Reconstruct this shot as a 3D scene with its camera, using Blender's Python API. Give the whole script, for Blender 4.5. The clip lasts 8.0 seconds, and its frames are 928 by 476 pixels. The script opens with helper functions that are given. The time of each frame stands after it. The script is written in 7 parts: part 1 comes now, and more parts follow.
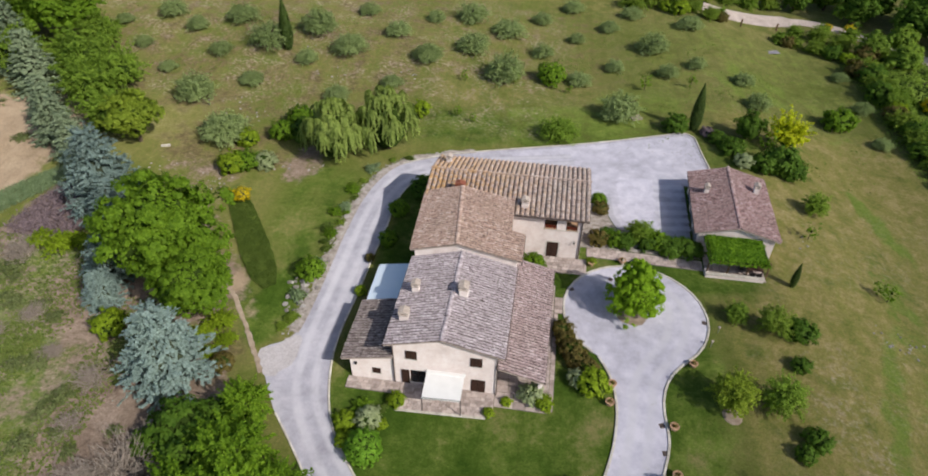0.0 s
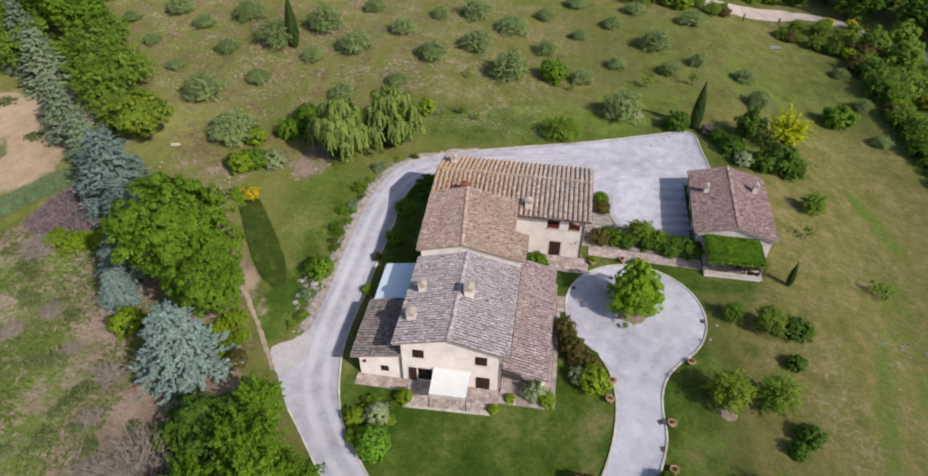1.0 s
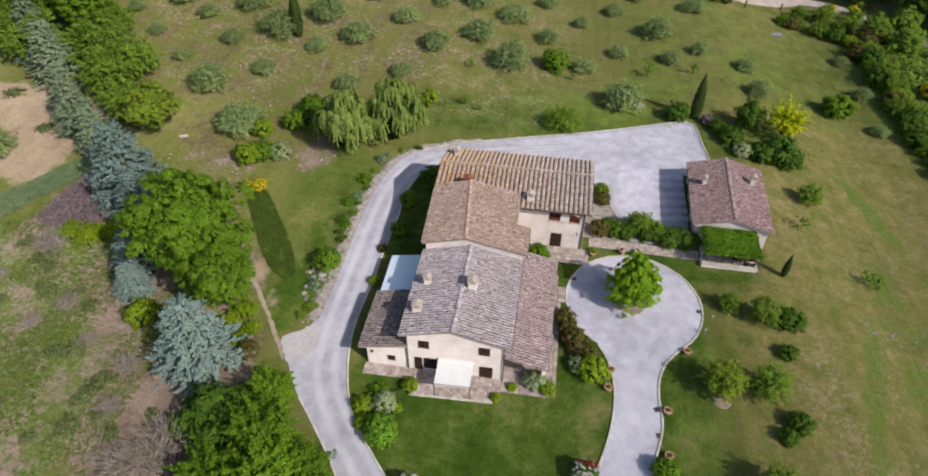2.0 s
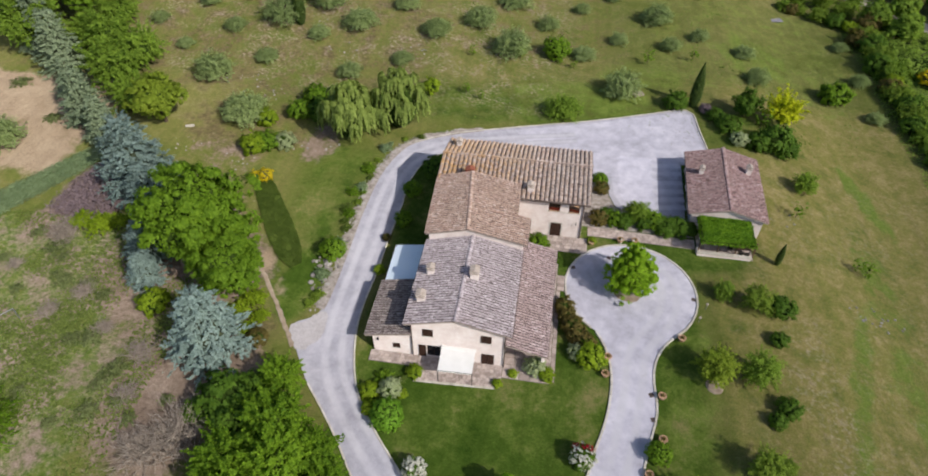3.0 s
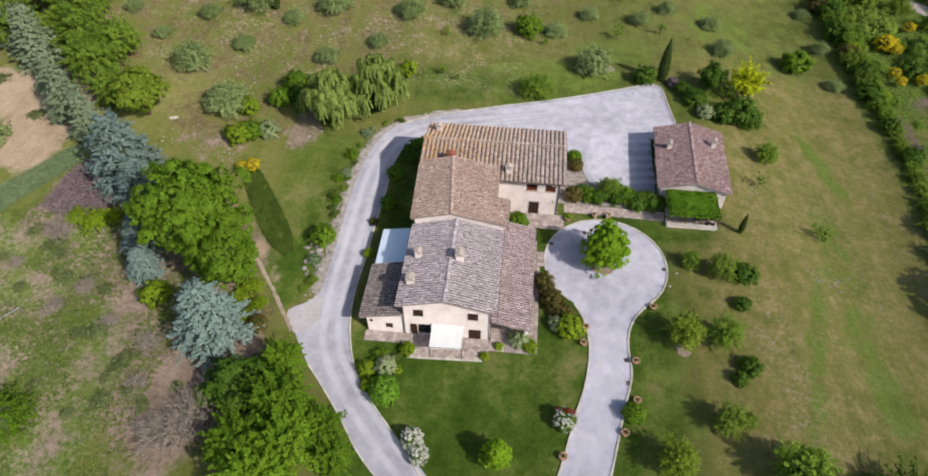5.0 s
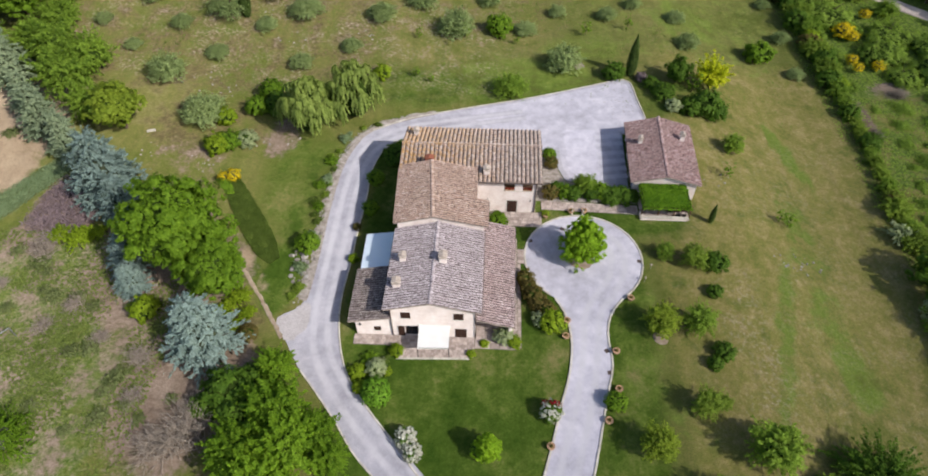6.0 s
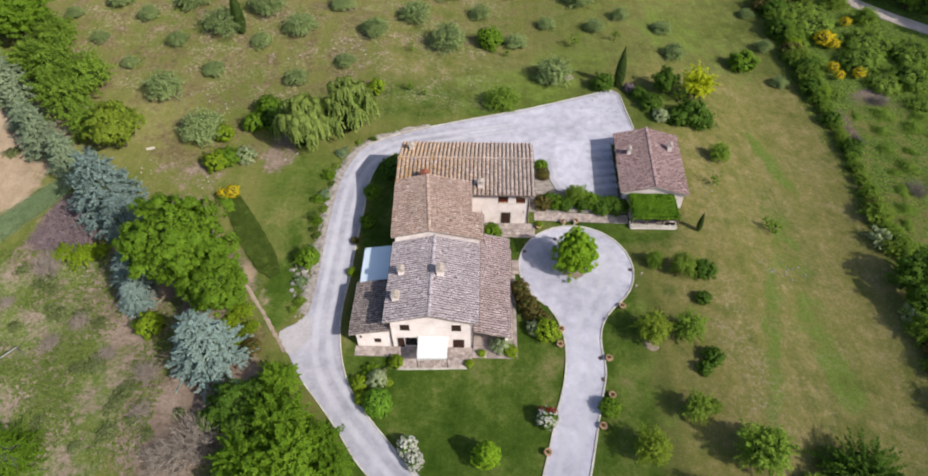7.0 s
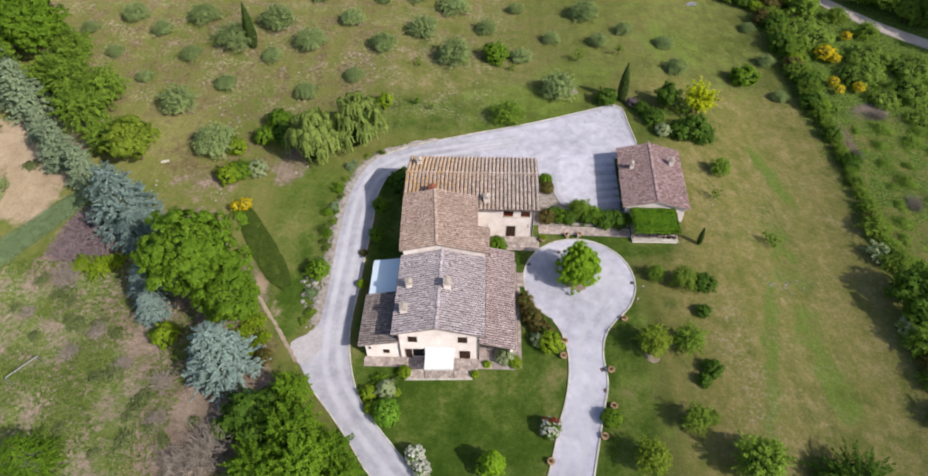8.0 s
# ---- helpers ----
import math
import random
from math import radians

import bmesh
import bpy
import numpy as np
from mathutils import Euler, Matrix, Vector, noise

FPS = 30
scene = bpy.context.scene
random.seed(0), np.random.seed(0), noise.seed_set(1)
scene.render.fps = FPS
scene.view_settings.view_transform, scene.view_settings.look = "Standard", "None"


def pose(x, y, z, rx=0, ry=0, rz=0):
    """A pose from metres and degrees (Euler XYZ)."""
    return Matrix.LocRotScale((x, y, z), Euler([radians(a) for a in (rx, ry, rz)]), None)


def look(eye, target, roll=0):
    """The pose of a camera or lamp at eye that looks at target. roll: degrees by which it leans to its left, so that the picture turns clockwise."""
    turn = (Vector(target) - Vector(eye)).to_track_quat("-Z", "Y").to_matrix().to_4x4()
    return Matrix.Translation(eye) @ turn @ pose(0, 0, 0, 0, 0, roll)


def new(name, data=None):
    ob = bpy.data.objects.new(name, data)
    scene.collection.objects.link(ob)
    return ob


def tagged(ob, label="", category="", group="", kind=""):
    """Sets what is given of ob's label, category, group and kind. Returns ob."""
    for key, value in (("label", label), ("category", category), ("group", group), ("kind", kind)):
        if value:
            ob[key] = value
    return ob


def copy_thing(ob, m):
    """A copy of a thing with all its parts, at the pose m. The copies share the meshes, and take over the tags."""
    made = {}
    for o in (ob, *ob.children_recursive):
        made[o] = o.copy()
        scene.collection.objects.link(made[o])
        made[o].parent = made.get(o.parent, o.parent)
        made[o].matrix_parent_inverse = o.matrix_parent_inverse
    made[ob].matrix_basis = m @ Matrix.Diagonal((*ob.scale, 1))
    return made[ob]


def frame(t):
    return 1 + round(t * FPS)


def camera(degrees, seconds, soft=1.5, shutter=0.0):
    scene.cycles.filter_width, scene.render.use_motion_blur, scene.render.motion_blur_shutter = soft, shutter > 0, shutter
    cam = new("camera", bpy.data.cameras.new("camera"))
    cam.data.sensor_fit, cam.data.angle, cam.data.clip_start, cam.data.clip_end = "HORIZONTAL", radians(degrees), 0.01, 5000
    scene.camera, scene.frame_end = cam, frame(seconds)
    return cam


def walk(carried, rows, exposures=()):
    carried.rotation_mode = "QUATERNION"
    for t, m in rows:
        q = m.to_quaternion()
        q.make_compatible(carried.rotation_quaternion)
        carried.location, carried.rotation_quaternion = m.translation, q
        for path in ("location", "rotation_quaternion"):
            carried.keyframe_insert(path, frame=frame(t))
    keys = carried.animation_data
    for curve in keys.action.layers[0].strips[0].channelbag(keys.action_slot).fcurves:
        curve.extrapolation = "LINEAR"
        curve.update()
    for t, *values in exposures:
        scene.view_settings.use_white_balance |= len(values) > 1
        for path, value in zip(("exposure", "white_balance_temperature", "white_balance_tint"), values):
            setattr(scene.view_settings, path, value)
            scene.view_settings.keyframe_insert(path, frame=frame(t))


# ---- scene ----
cam = camera(71.91, 8.0, soft=1.85)
PATH = [
    (0, (2.336, -35.194, 47.240), (-2.202, -4.583, 21.895), 0.61),
    (0.5, (2.194, -35.452, 48.374), (-2.367, -5.060, 22.770), 0.53),
    (1, (2.126, -35.704, 49.508), (-2.469, -5.643, 23.524), 0.43),
    (1.5, (2.055, -35.935, 50.680), (-2.545, -6.295, 24.217), 0.32),
    (3, (1.922, -36.748, 54.051), (-2.543, -8.449, 26.137), 0.14),
    (3.5, (1.852, -37.097, 55.165), (-2.481, -9.226, 26.802), 0.09),
    (4, (1.837, -37.462, 56.279), (-2.285, -9.992, 27.497), -0.03),
    (4.5, (1.779, -37.829, 57.416), (-1.899, -10.704, 28.249), -0.16),
    (6, (1.218, -38.757, 61.022), (-0.341, -12.246, 31.110), -0.60),
    (6.5, (1.001, -39.007, 62.317), (-0.197, -12.472, 32.409), -0.71),
    (7, (0.880, -39.298, 63.602), (-0.219, -12.688, 33.757), -0.85),
    (7.5, (0.748, -39.581, 64.898), (-0.431, -12.895, 35.124), -0.98),
    (8, (0.695, -39.831, 66.146), (-0.686, -13.080, 36.439), -1.07),
]
walk(cam, [(t, look(eye, target, roll)) for t, eye, target, roll in PATH], [(0, -0.30), (4.5, -0.21), (8, -0.05)])

# ---- world, sun, exposure ----
SUN_TO = Vector((0.66, -0.41, 0.63)).normalized()
world = bpy.data.worlds.new("sky")
scene.world = world
world.use_nodes = True
wn = world.node_tree
sky = wn.nodes.new("ShaderNodeTexSky")
sky.sky_type = "NISHITA"
sky.sun_disc = False
sky.sun_elevation = math.asin(SUN_TO.z)
sky.sun_rotation = math.atan2(SUN_TO.x, SUN_TO.y)
sky.dust_density = 2.0
wn.links.new(sky.outputs[0], wn.nodes["Background"].inputs[0])
wn.nodes["Background"].inputs[1].default_value = 0.138
sun_data = bpy.data.lights.new("sun", "SUN")
sun_data.energy, sun_data.angle, sun_data.color = 3.95, radians(0.6), (1.0, 0.955, 0.88)
sun = new("sun", sun_data)
sun.matrix_world = look(SUN_TO * 100, (0, 0, 0))

# ---- materials ----


def mat(name, rough=0.8):
    m = bpy.data.materials.new(name)
    m.use_nodes = True
    n = m.node_tree
    b = n.nodes["Principled BSDF"]
    b.inputs["Roughness"].default_value = rough
    b.inputs["Specular IOR Level"].default_value = 0.06 if rough > 0.85 else 0.25
    b.inputs["Diffuse Roughness"].default_value = 1.0 if rough > 0.85 else 0.0
    return m, n, b


def node(n, kind, **sockets):
    x = n.nodes.new(kind)
    for key, value in sockets.items():
        x.inputs[key].default_value = value
    return x


def noise_tex(n, scale, detail=6.0, rough=0.6, coords=None):
    x = node(n, "ShaderNodeTexNoise", Scale=scale, Detail=detail, Roughness=rough)
    if coords is None:
        coords = n.nodes.new("ShaderNodeTexCoord").outputs["Object"]
    n.links.new(coords, x.inputs["Vector"])
    return x.outputs["Fac"]


def ramp(n, fac, stops):
    r = n.nodes.new("ShaderNodeValToRGB")
    e = r.color_ramp.elements
    while len(e) < len(stops):
        e.new(0.5)
    for el, (p, c) in zip(e, stops):
        el.position, el.color = p, (*c, 1)
    n.links.new(fac, r.inputs[0])
    return r.outputs[0]


def mix(n, a, b, fac, blend="MIX"):
    x = n.nodes.new("ShaderNodeMix")
    x.data_type, x.blend_type = "RGBA", blend
    for sock, v in ((x.inputs[0], fac), (x.inputs[6], a), (x.inputs[7], b)):
        if isinstance(v, (int, float)):
            sock.default_value = v
        elif isinstance(v, tuple):
            sock.default_value = (*v, 1)
        else:
            n.links.new(v, sock)
    return x.outputs[2]


def maths(n, op, a, b=0.0):
    x = n.nodes.new("ShaderNodeMath")
    x.operation = op
    for sock, v in ((x.inputs[0], a), (x.inputs[1], b)):
        if isinstance(v, (int, float)):
            sock.default_value = v
        else:
            n.links.new(v, sock)
    return x.outputs[0]


def bump(n, b, height, strength=0.3, dist=0.02):
    x = node(n, "ShaderNodeBump", Strength=strength, Distance=dist)
    n.links.new(height, x.inputs["Height"])
    n.links.new(x.outputs[0], b.inputs["Normal"])


def attr(n, name):
    x = n.nodes.new("ShaderNodeAttribute")
    x.attribute_name = name
    return x.outputs["Fac"]


def plain(name, stops, scale=3.0, rough=0.8, bump_scale=None, strength=0.3, dist=0.02, metal=0.0, fine=0.0):
    """A surface whose colour wanders between stops at one scale and is grained at a finer one."""
    m, n, b = mat(name, rough)
    c = ramp(n, noise_tex(n, scale), stops)
    if fine:
        c = mix(n, c, ramp(n, noise_tex(n, scale * 9, 4), [(0.3, (0.25,) * 3), (0.7, (0.75,) * 3)]), fine, "OVERLAY")
    n.links.new(c, b.inputs["Base Color"])
    b.inputs["Metallic"].default_value = metal
    bump(n, b, noise_tex(n, bump_scale or scale * 8), strength, dist)
    return m


def world_pos(n):
    return n.nodes.new("ShaderNodeNewGeometry").outputs["Position"]


def foliage(name, dark, light, trans=0.42, rough=0.6):
    """Leaves: colour by leaf and by clump, with light passing through."""
    m, n, b = mat(name, rough)
    b.inputs["Specular IOR Level"].default_value = 0.12
    geo = n.nodes.new("ShaderNodeNewGeometry")
    obj = n.nodes.new("ShaderNodeObjectInfo")
    patch = noise_tex(n, 0.9, 3, 0.5, geo.outputs["Position"])
    f = maths(n, "ADD", maths(n, "MULTIPLY", geo.outputs["Random Per Island"], 0.42), maths(n, "MULTIPLY", patch, 0.75))
    f = maths(n, "ADD", f, maths(n, "MULTIPLY", maths(n, "SUBTRACT", obj.outputs["Random"], 0.5), 0.25))
    c = ramp(n, f, [(0.15, dark), (0.95, light)])
    n.links.new(c, b.inputs["Base Color"])
    t = n.nodes.new("ShaderNodeBsdfTranslucent")
    n.links.new(mix(n, c, (0.88, 1.0, 0.42), 1.0, "MULTIPLY"), t.inputs["Color"])
    s = node(n, "ShaderNodeMixShader", Fac=trans)
    n.links.new(b.outputs[0], s.inputs[1])
    n.links.new(t.outputs[0], s.inputs[2])
    n.links.new(s.outputs[0], n.nodes["Material Output"].inputs["Surface"])
    return m


def ground_material():
    m, n, b = mat("meadow", 0.95)
    p = world_pos(n)
    big, mid, small, grain = noise_tex(n, 0.045, 5, 0.6, p), noise_tex(n, 0.35, 6, 0.65, p), noise_tex(n, 1.7, 6, 0.75, p), noise_tex(n, 6.0, 4, 0.75, p)
    f = maths(n, "ADD", maths(n, "ADD", maths(n, "MULTIPLY", big, 0.36), maths(n, "MULTIPLY", mid, 0.36)), maths(n, "MULTIPLY", small, 0.28))
    straw_tint = noise_tex(n, 0.55, 6, 0.7, p)
    rough_grass = ramp(n, f, [(0.34, (0.080, 0.110, 0.019)), (0.45, (0.125, 0.143, 0.034)), (0.54, (0.175, 0.169, 0.055)), (0.66, (0.289, 0.264, 0.116))])
    lawn = ramp(n, maths(n, "ADD", maths(n, "MULTIPLY", noise_tex(n, 0.16, 5, 0.65, p), 0.68), maths(n, "MULTIPLY", small, 0.32)), [(0.37, (0.034, 0.070, 0.008)), (0.47, (0.062, 0.106, 0.014)), (0.54, (0.100, 0.142, 0.025)), (0.65, (0.225, 0.205, 0.08))])
    fresh = ramp(n, maths(n, "ADD", maths(n, "MULTIPLY", small, 0.5), maths(n, "MULTIPLY", mid, 0.5)), [(0.34, (0.085, 0.137, 0.017)), (0.50, (0.135, 0.188, 0.033)), (0.66, (0.197, 0.233, 0.057))])
    soil = ramp(n, maths(n, "ADD", maths(n, "MULTIPLY", small, 0.5), maths(n, "MULTIPLY", mid, 0.5)), [(0.32, (0.095, 0.068, 0.050)), (0.48, (0.205, 0.152, 0.116)), (0.66, (0.32, 0.25, 0.20))])
    sand = ramp(n, maths(n, "ADD", maths(n, "MULTIPLY", small, 0.4), maths(n, "MULTIPLY", mid, 0.6)), [(0.3, (0.25, 0.18, 0.12)), (0.6, (0.38, 0.295, 0.205))])
    weeds = ramp(n, small, [(0.33, (0.051, 0.089, 0.014)), (0.50, (0.110, 0.166, 0.030)), (0.66, (0.215, 0.252, 0.069))])

    def patchy(name, noise_fac, amount=1.1):
        """A region's weight, its edge broken by noise."""
        k = maths(n, "ADD", attr(n, name), maths(n, "MULTIPLY", maths(n, "SUBTRACT", noise_fac, 0.5), amount))
        r = n.nodes.new("ShaderNodeMapRange")
        r.interpolation_type = "SMOOTHSTEP"
        r.inputs["From Min"].default_value, r.inputs["From Max"].default_value = 0.3, 0.7
        n.links.new(k, r.inputs["Value"])
        return maths(n, "MULTIPLY", r.outputs[0], 1.0)

    meadow_mix = maths(n, "ADD", maths(n, "MULTIPLY", straw_tint, 0.42), maths(n, "ADD", maths(n, "MULTIPLY", small, 0.36), maths(n, "MULTIPLY", mid, 0.22)))
    dry = ramp(n, meadow_mix, [(0.36, (0.132, 0.155, 0.033)), (0.48, (0.200, 0.190, 0.055)), (0.55, (0.262, 0.222, 0.086)), (0.67, (0.360, 0.295, 0.145))])
    c = mix(n, rough_grass, dry, patchy("dry", mid, 1.2))
    c = mix(n, c, lawn, patchy("lawn", mid, 1.0))
    c = mix(n, c, fresh, patchy("fresh", mid, 1.5))
    litter = ramp(n, small, [(0.35, (0.088, 0.074, 0.033)), (0.65, (0.185, 0.146, 0.074))])
    c = mix(n, c, litter, patchy("litter", mid, 1.4))
    c = mix(n, c, weeds, patchy("weeds", mid, 2.2))
    c = mix(n, c, soil, patchy("soil", maths(n, "ADD", maths(n, "MULTIPLY", mid, 0.6), maths(n, "MULTIPLY", small, 0.4)), 2.2))
    c = mix(n, c, sand, patchy("sand", mid, 1.5))
    lie = n.nodes.new("ShaderNodeMapping")
    lie.inputs["Scale"].default_value = (0.85, 1.0, 1.0)
    n.links.new(p, lie.inputs["Vector"])
    flecks = ramp(n, noise_tex(n, 2.3, 5, 0.72, lie.outputs[0]), [(0.50, (0, 0, 0)), (0.64, (0.75,) * 3)])
    drifts = ramp(n, noise_tex(n, 0.20, 4, 0.6, lie.outputs[0]), [(0.44, (0.06,) * 3), (0.60, (1, 1, 1))])
    c = mix(n, c, (0.43, 0.355, 0.275), maths(n, "MULTIPLY", maths(n, "MULTIPLY", flecks, drifts), attr(n, "straw")))
    c = mix(n, c, ramp(n, grain, [(0.3, (0.24,) * 3), (0.7, (0.76,) * 3)]), 0.58, "OVERLAY")
    stretch = n.nodes.new("ShaderNodeMapping")
    stretch.inputs["Scale"].default_value = (0.9, 0.035, 0.1)
    n.links.new(p, stretch.inputs["Vector"])
    c = mix(n, c, ramp(n, noise_tex(n, 1.0, 4, 0.6, stretch.outputs[0]), [(0.35, (0.36,) * 3), (0.65, (0.64,) * 3)]), 0.24, "OVERLAY")
    n.links.new(c, b.inputs["Base Color"])
    bump(n, b, maths(n, "ADD", small, grain), 0.6, 0.08)
    return m


def gravel_material(name, gain):
    m, n, b = mat(name, 0.95)
    p = world_pos(n)
    big, mid, small = noise_tex(n, 0.12, 4, 0.6, p), noise_tex(n, 0.7, 5, 0.65, p), noise_tex(n, 14.0, 3, 0.7, p)
    c = ramp(n, maths(n, "ADD", maths(n, "MULTIPLY", big, 0.5), maths(n, "MULTIPLY", mid, 0.5)), [(0.34, (0.325 * gain, 0.312 * gain, 0.358 * gain)), (0.5, (0.450 * gain, 0.436 * gain, 0.496 * gain)), (0.64, (0.57 * gain, 0.55 * gain, 0.60 * gain))])
    c = mix(n, c, ramp(n, small, [(0.3, (0.36,) * 3), (0.7, (0.62,) * 3)]), 0.5, "OVERLAY")
    worn = maths(n, "MULTIPLY", attr(n, "packed"), ramp(n, noise_tex(n, 0.45, 6, 0.7, p), [(0.30, (0.15,) * 3), (0.64, (0.85,) * 3)]))
    c = mix(n, c, (0.59, 0.575, 0.615), worn)
    c = mix(n, c, (0.20, 0.17, 0.12), ramp(n, noise_tex(n, 0.9, 8, 0.75, p), [(0.62, (0, 0, 0)), (0.78, (0.55, 0.55, 0.55))]))
    n.links.new(c, b.inputs["Base Color"])
    bump(n, b, small, 0.5, 0.02)
    return m


def tile_material(name, stops, patina, lichen_colour, lichen_from=0.55, lichen_most=0.85, westward=False):
    """Old clay tiles: a colour for each tile, lichen and soot in patches."""
    m, n, b = mat(name, 0.95)
    geo = n.nodes.new("ShaderNodeNewGeometry")
    obj = n.nodes.new("ShaderNodeObjectInfo")
    p = geo.outputs["Position"]
    k = n.nodes.new("ShaderNodeMath")
    k.operation = "FRACT"
    n.links.new(maths(n, "ADD", geo.outputs["Random Per Island"], maths(n, "MULTIPLY", obj.outputs["Random"], 7.31)), k.inputs[0])
    within = noise_tex(n, 4.5, 6, 0.75, p)
    c = ramp(n, maths(n, "ADD", maths(n, "MULTIPLY", k.outputs[0], 0.72), maths(n, "SUBTRACT", maths(n, "MULTIPLY", within, 2.0), 0.86)), stops)
    grey = ramp(n, noise_tex(n, 0.28, 5, 0.6, p), [(0.40, (0, 0, 0)), (0.62, (0.6, 0.6, 0.6))])
    c = mix(n, c, patina, grey)
    lichen = ramp(n, noise_tex(n, 2.2, 7, 0.75, p), [(lichen_from, (0, 0, 0)), (lichen_from + 0.10, (lichen_most,) * 3)])
    if westward:
        r = n.nodes.new("ShaderNodeMapRange")
        for key, value in (("From Min", 4.0), ("From Max", -9.0), ("To Min", 0.18), ("To Max", 1.0)):
            r.inputs[key].default_value = value
        split = n.nodes.new("ShaderNodeSeparateXYZ")
        n.links.new(p, split.inputs[0])
        n.links.new(split.outputs[0], r.inputs["Value"])
        lichen = maths(n, "MULTIPLY", lichen, r.outputs[0])
    c = mix(n, c, lichen_colour, lichen)
    c = mix(n, c, ramp(n, noise_tex(n, 4.5, 5, 0.75, p), [(0.3, (0.25,) * 3), (0.7, (0.75,) * 3)]), 0.75, "OVERLAY")
    bleached = ramp(n, noise_tex(n, 5.5, 6, 0.8, p), [(0.56, (0, 0, 0)), (0.64, (0.5, 0.5, 0.5))])
    c = mix(n, c, (0.66, 0.60, 0.58), bleached)
    soot = ramp(n, noise_tex(n, 3.6, 6, 0.72, p), [(0.55, (0, 0, 0)), (0.63, (0.8, 0.8, 0.8))])
    c = mix(n, c, (0.12, 0.09, 0.08), soot)
    n.links.new(c, b.inputs["Base Color"])
    bump(n, b, noise_tex(n, 22.0, 4, 0.6, p), 0.4, 0.01)
    return m


def wall_material():
    m, n, b = mat("pale_stone_render", 0.9)
    p = world_pos(n)
    c = ramp(n, noise_tex(n, 0.8, 6, 0.65, p), [(0.3, (0.67, 0.575, 0.54)), (0.5, (0.765, 0.675, 0.64)), (0.7, (0.82, 0.745, 0.715))])
    v = node(n, "ShaderNodeTexVoronoi", Scale=3.4)
    n.links.new(p, v.inputs["Vector"])
    c = mix(n, c, ramp(n, v.outputs["Color"], [(0.0, (0.42,) * 3), (1.0, (0.58,) * 3)]), 0.7, "OVERLAY")
    c = mix(n, c, ramp(n, noise_tex(n, 12, 4, 0.7, p), [(0.3, (0.4,) * 3), (0.7, (0.6,) * 3)]), 0.6, "OVERLAY")
    n.links.new(c, b.inputs["Base Color"])
    bump(n, b, maths(n, "ADD", v.outputs["Distance"], noise_tex(n, 12, 4, 0.7, p)), 0.35, 0.03)
    return m


def piece_material(name, stops, rough=0.9):
    """Stones laid one by one: each its own shade."""
    m, n, b = mat(name, rough)
    geo = n.nodes.new("ShaderNodeNewGeometry")
    obj = n.nodes.new("ShaderNodeObjectInfo")
    k = n.nodes.new("ShaderNodeMath")
    k.operation = "FRACT"
    n.links.new(maths(n, "ADD", geo.outputs["Random Per Island"], maths(n, "MULTIPLY", obj.outputs["Random"], 5.17)), k.inputs[0])
    c = ramp(n, k.outputs[0], stops)
    c = mix(n, c, ramp(n, noise_tex(n, 2.0, 6, 0.7, geo.outputs["Position"]), [(0.3, (0.3,) * 3), (0.7, (0.68,) * 3)]), 0.7, "OVERLAY")
    n.links.new(c, b.inputs["Base Color"])
    bump(n, b, noise_tex(n, 14, 4, 0.6, geo.outputs["Position"]), 0.4, 0.01)
    return m


M_GROUND, M_WALL = ground_material(), wall_material()
M_GRAVEL, M_GRAVEL_FRESH = gravel_material("pale_gravel", 0.94), gravel_material("fresh_gravel", 1.19)
M_GRAVEL_YARD, M_GRAVEL_PALE = gravel_material("forecourt_gravel", 1.14), gravel_material("raked_gravel", 1.27)
GREY_STOPS = [(0.0, (0.167, 0.135, 0.138)), (0.09, (0.414, 0.355, 0.371)), (0.6, (0.492, 0.425, 0.451)), (1.0, (0.69, 0.61, 0.647))]
BROWN_STOPS = [(0.0, (0.158, 0.1, 0.0832)), (0.09, (0.404, 0.275, 0.224)), (0.6, (0.483, 0.34, 0.286)), (1.0, (0.66, 0.52, 0.468))]
ROSE_STOPS = [(0.0, (0.158, 0.11, 0.106)), (0.09, (0.394, 0.295, 0.297)), (0.6, (0.473, 0.365, 0.366)), (1.0, (0.67, 0.55, 0.562))]
PINK_STOPS = [(0.0, (0.128, 0.075, 0.0721)), (0.2, (0.325, 0.205, 0.201)), (0.6, (0.433, 0.285, 0.281)), (1.0, (0.571, 0.435, 0.435))]
OCHRE_STOPS = [(0.0, (0.20, 0.155, 0.140)), (0.2, (0.39, 0.30, 0.275)), (0.6, (0.46, 0.365, 0.335)), (1.0, (0.62, 0.53, 0.50))]
M_TILE = tile_material("weathered_grey_tiles", GREY_STOPS, (0.41, 0.355, 0.37), (0.60, 0.54, 0.54))
M_TILE_BROWN = tile_material("weathered_brown_tiles", BROWN_STOPS, (0.41, 0.30, 0.245), (0.62, 0.48, 0.385), 0.52)
M_TILE_ROSE = tile_material("weathered_rose_tiles", ROSE_STOPS, (0.37, 0.28, 0.27), (0.56, 0.455, 0.43))
M_TILE_PINK = tile_material("weathered_pink_tiles", PINK_STOPS, (0.36, 0.255, 0.24), (0.56, 0.43, 0.40))
M_TILE_SOOTY = tile_material("blackened_grey_tiles", [(0.0, (0.12, 0.095, 0.09)), (0.4, (0.25, 0.205, 0.20)), (1.0, (0.45, 0.39, 0.38))], (0.20, 0.165, 0.16), (0.42, 0.37, 0.34), 0.52)
M_TILE_OCHRE = tile_material("lichened_tiles", OCHRE_STOPS, (0.38, 0.335, 0.31), (0.52, 0.30, 0.105), 0.44, 0.85, True)
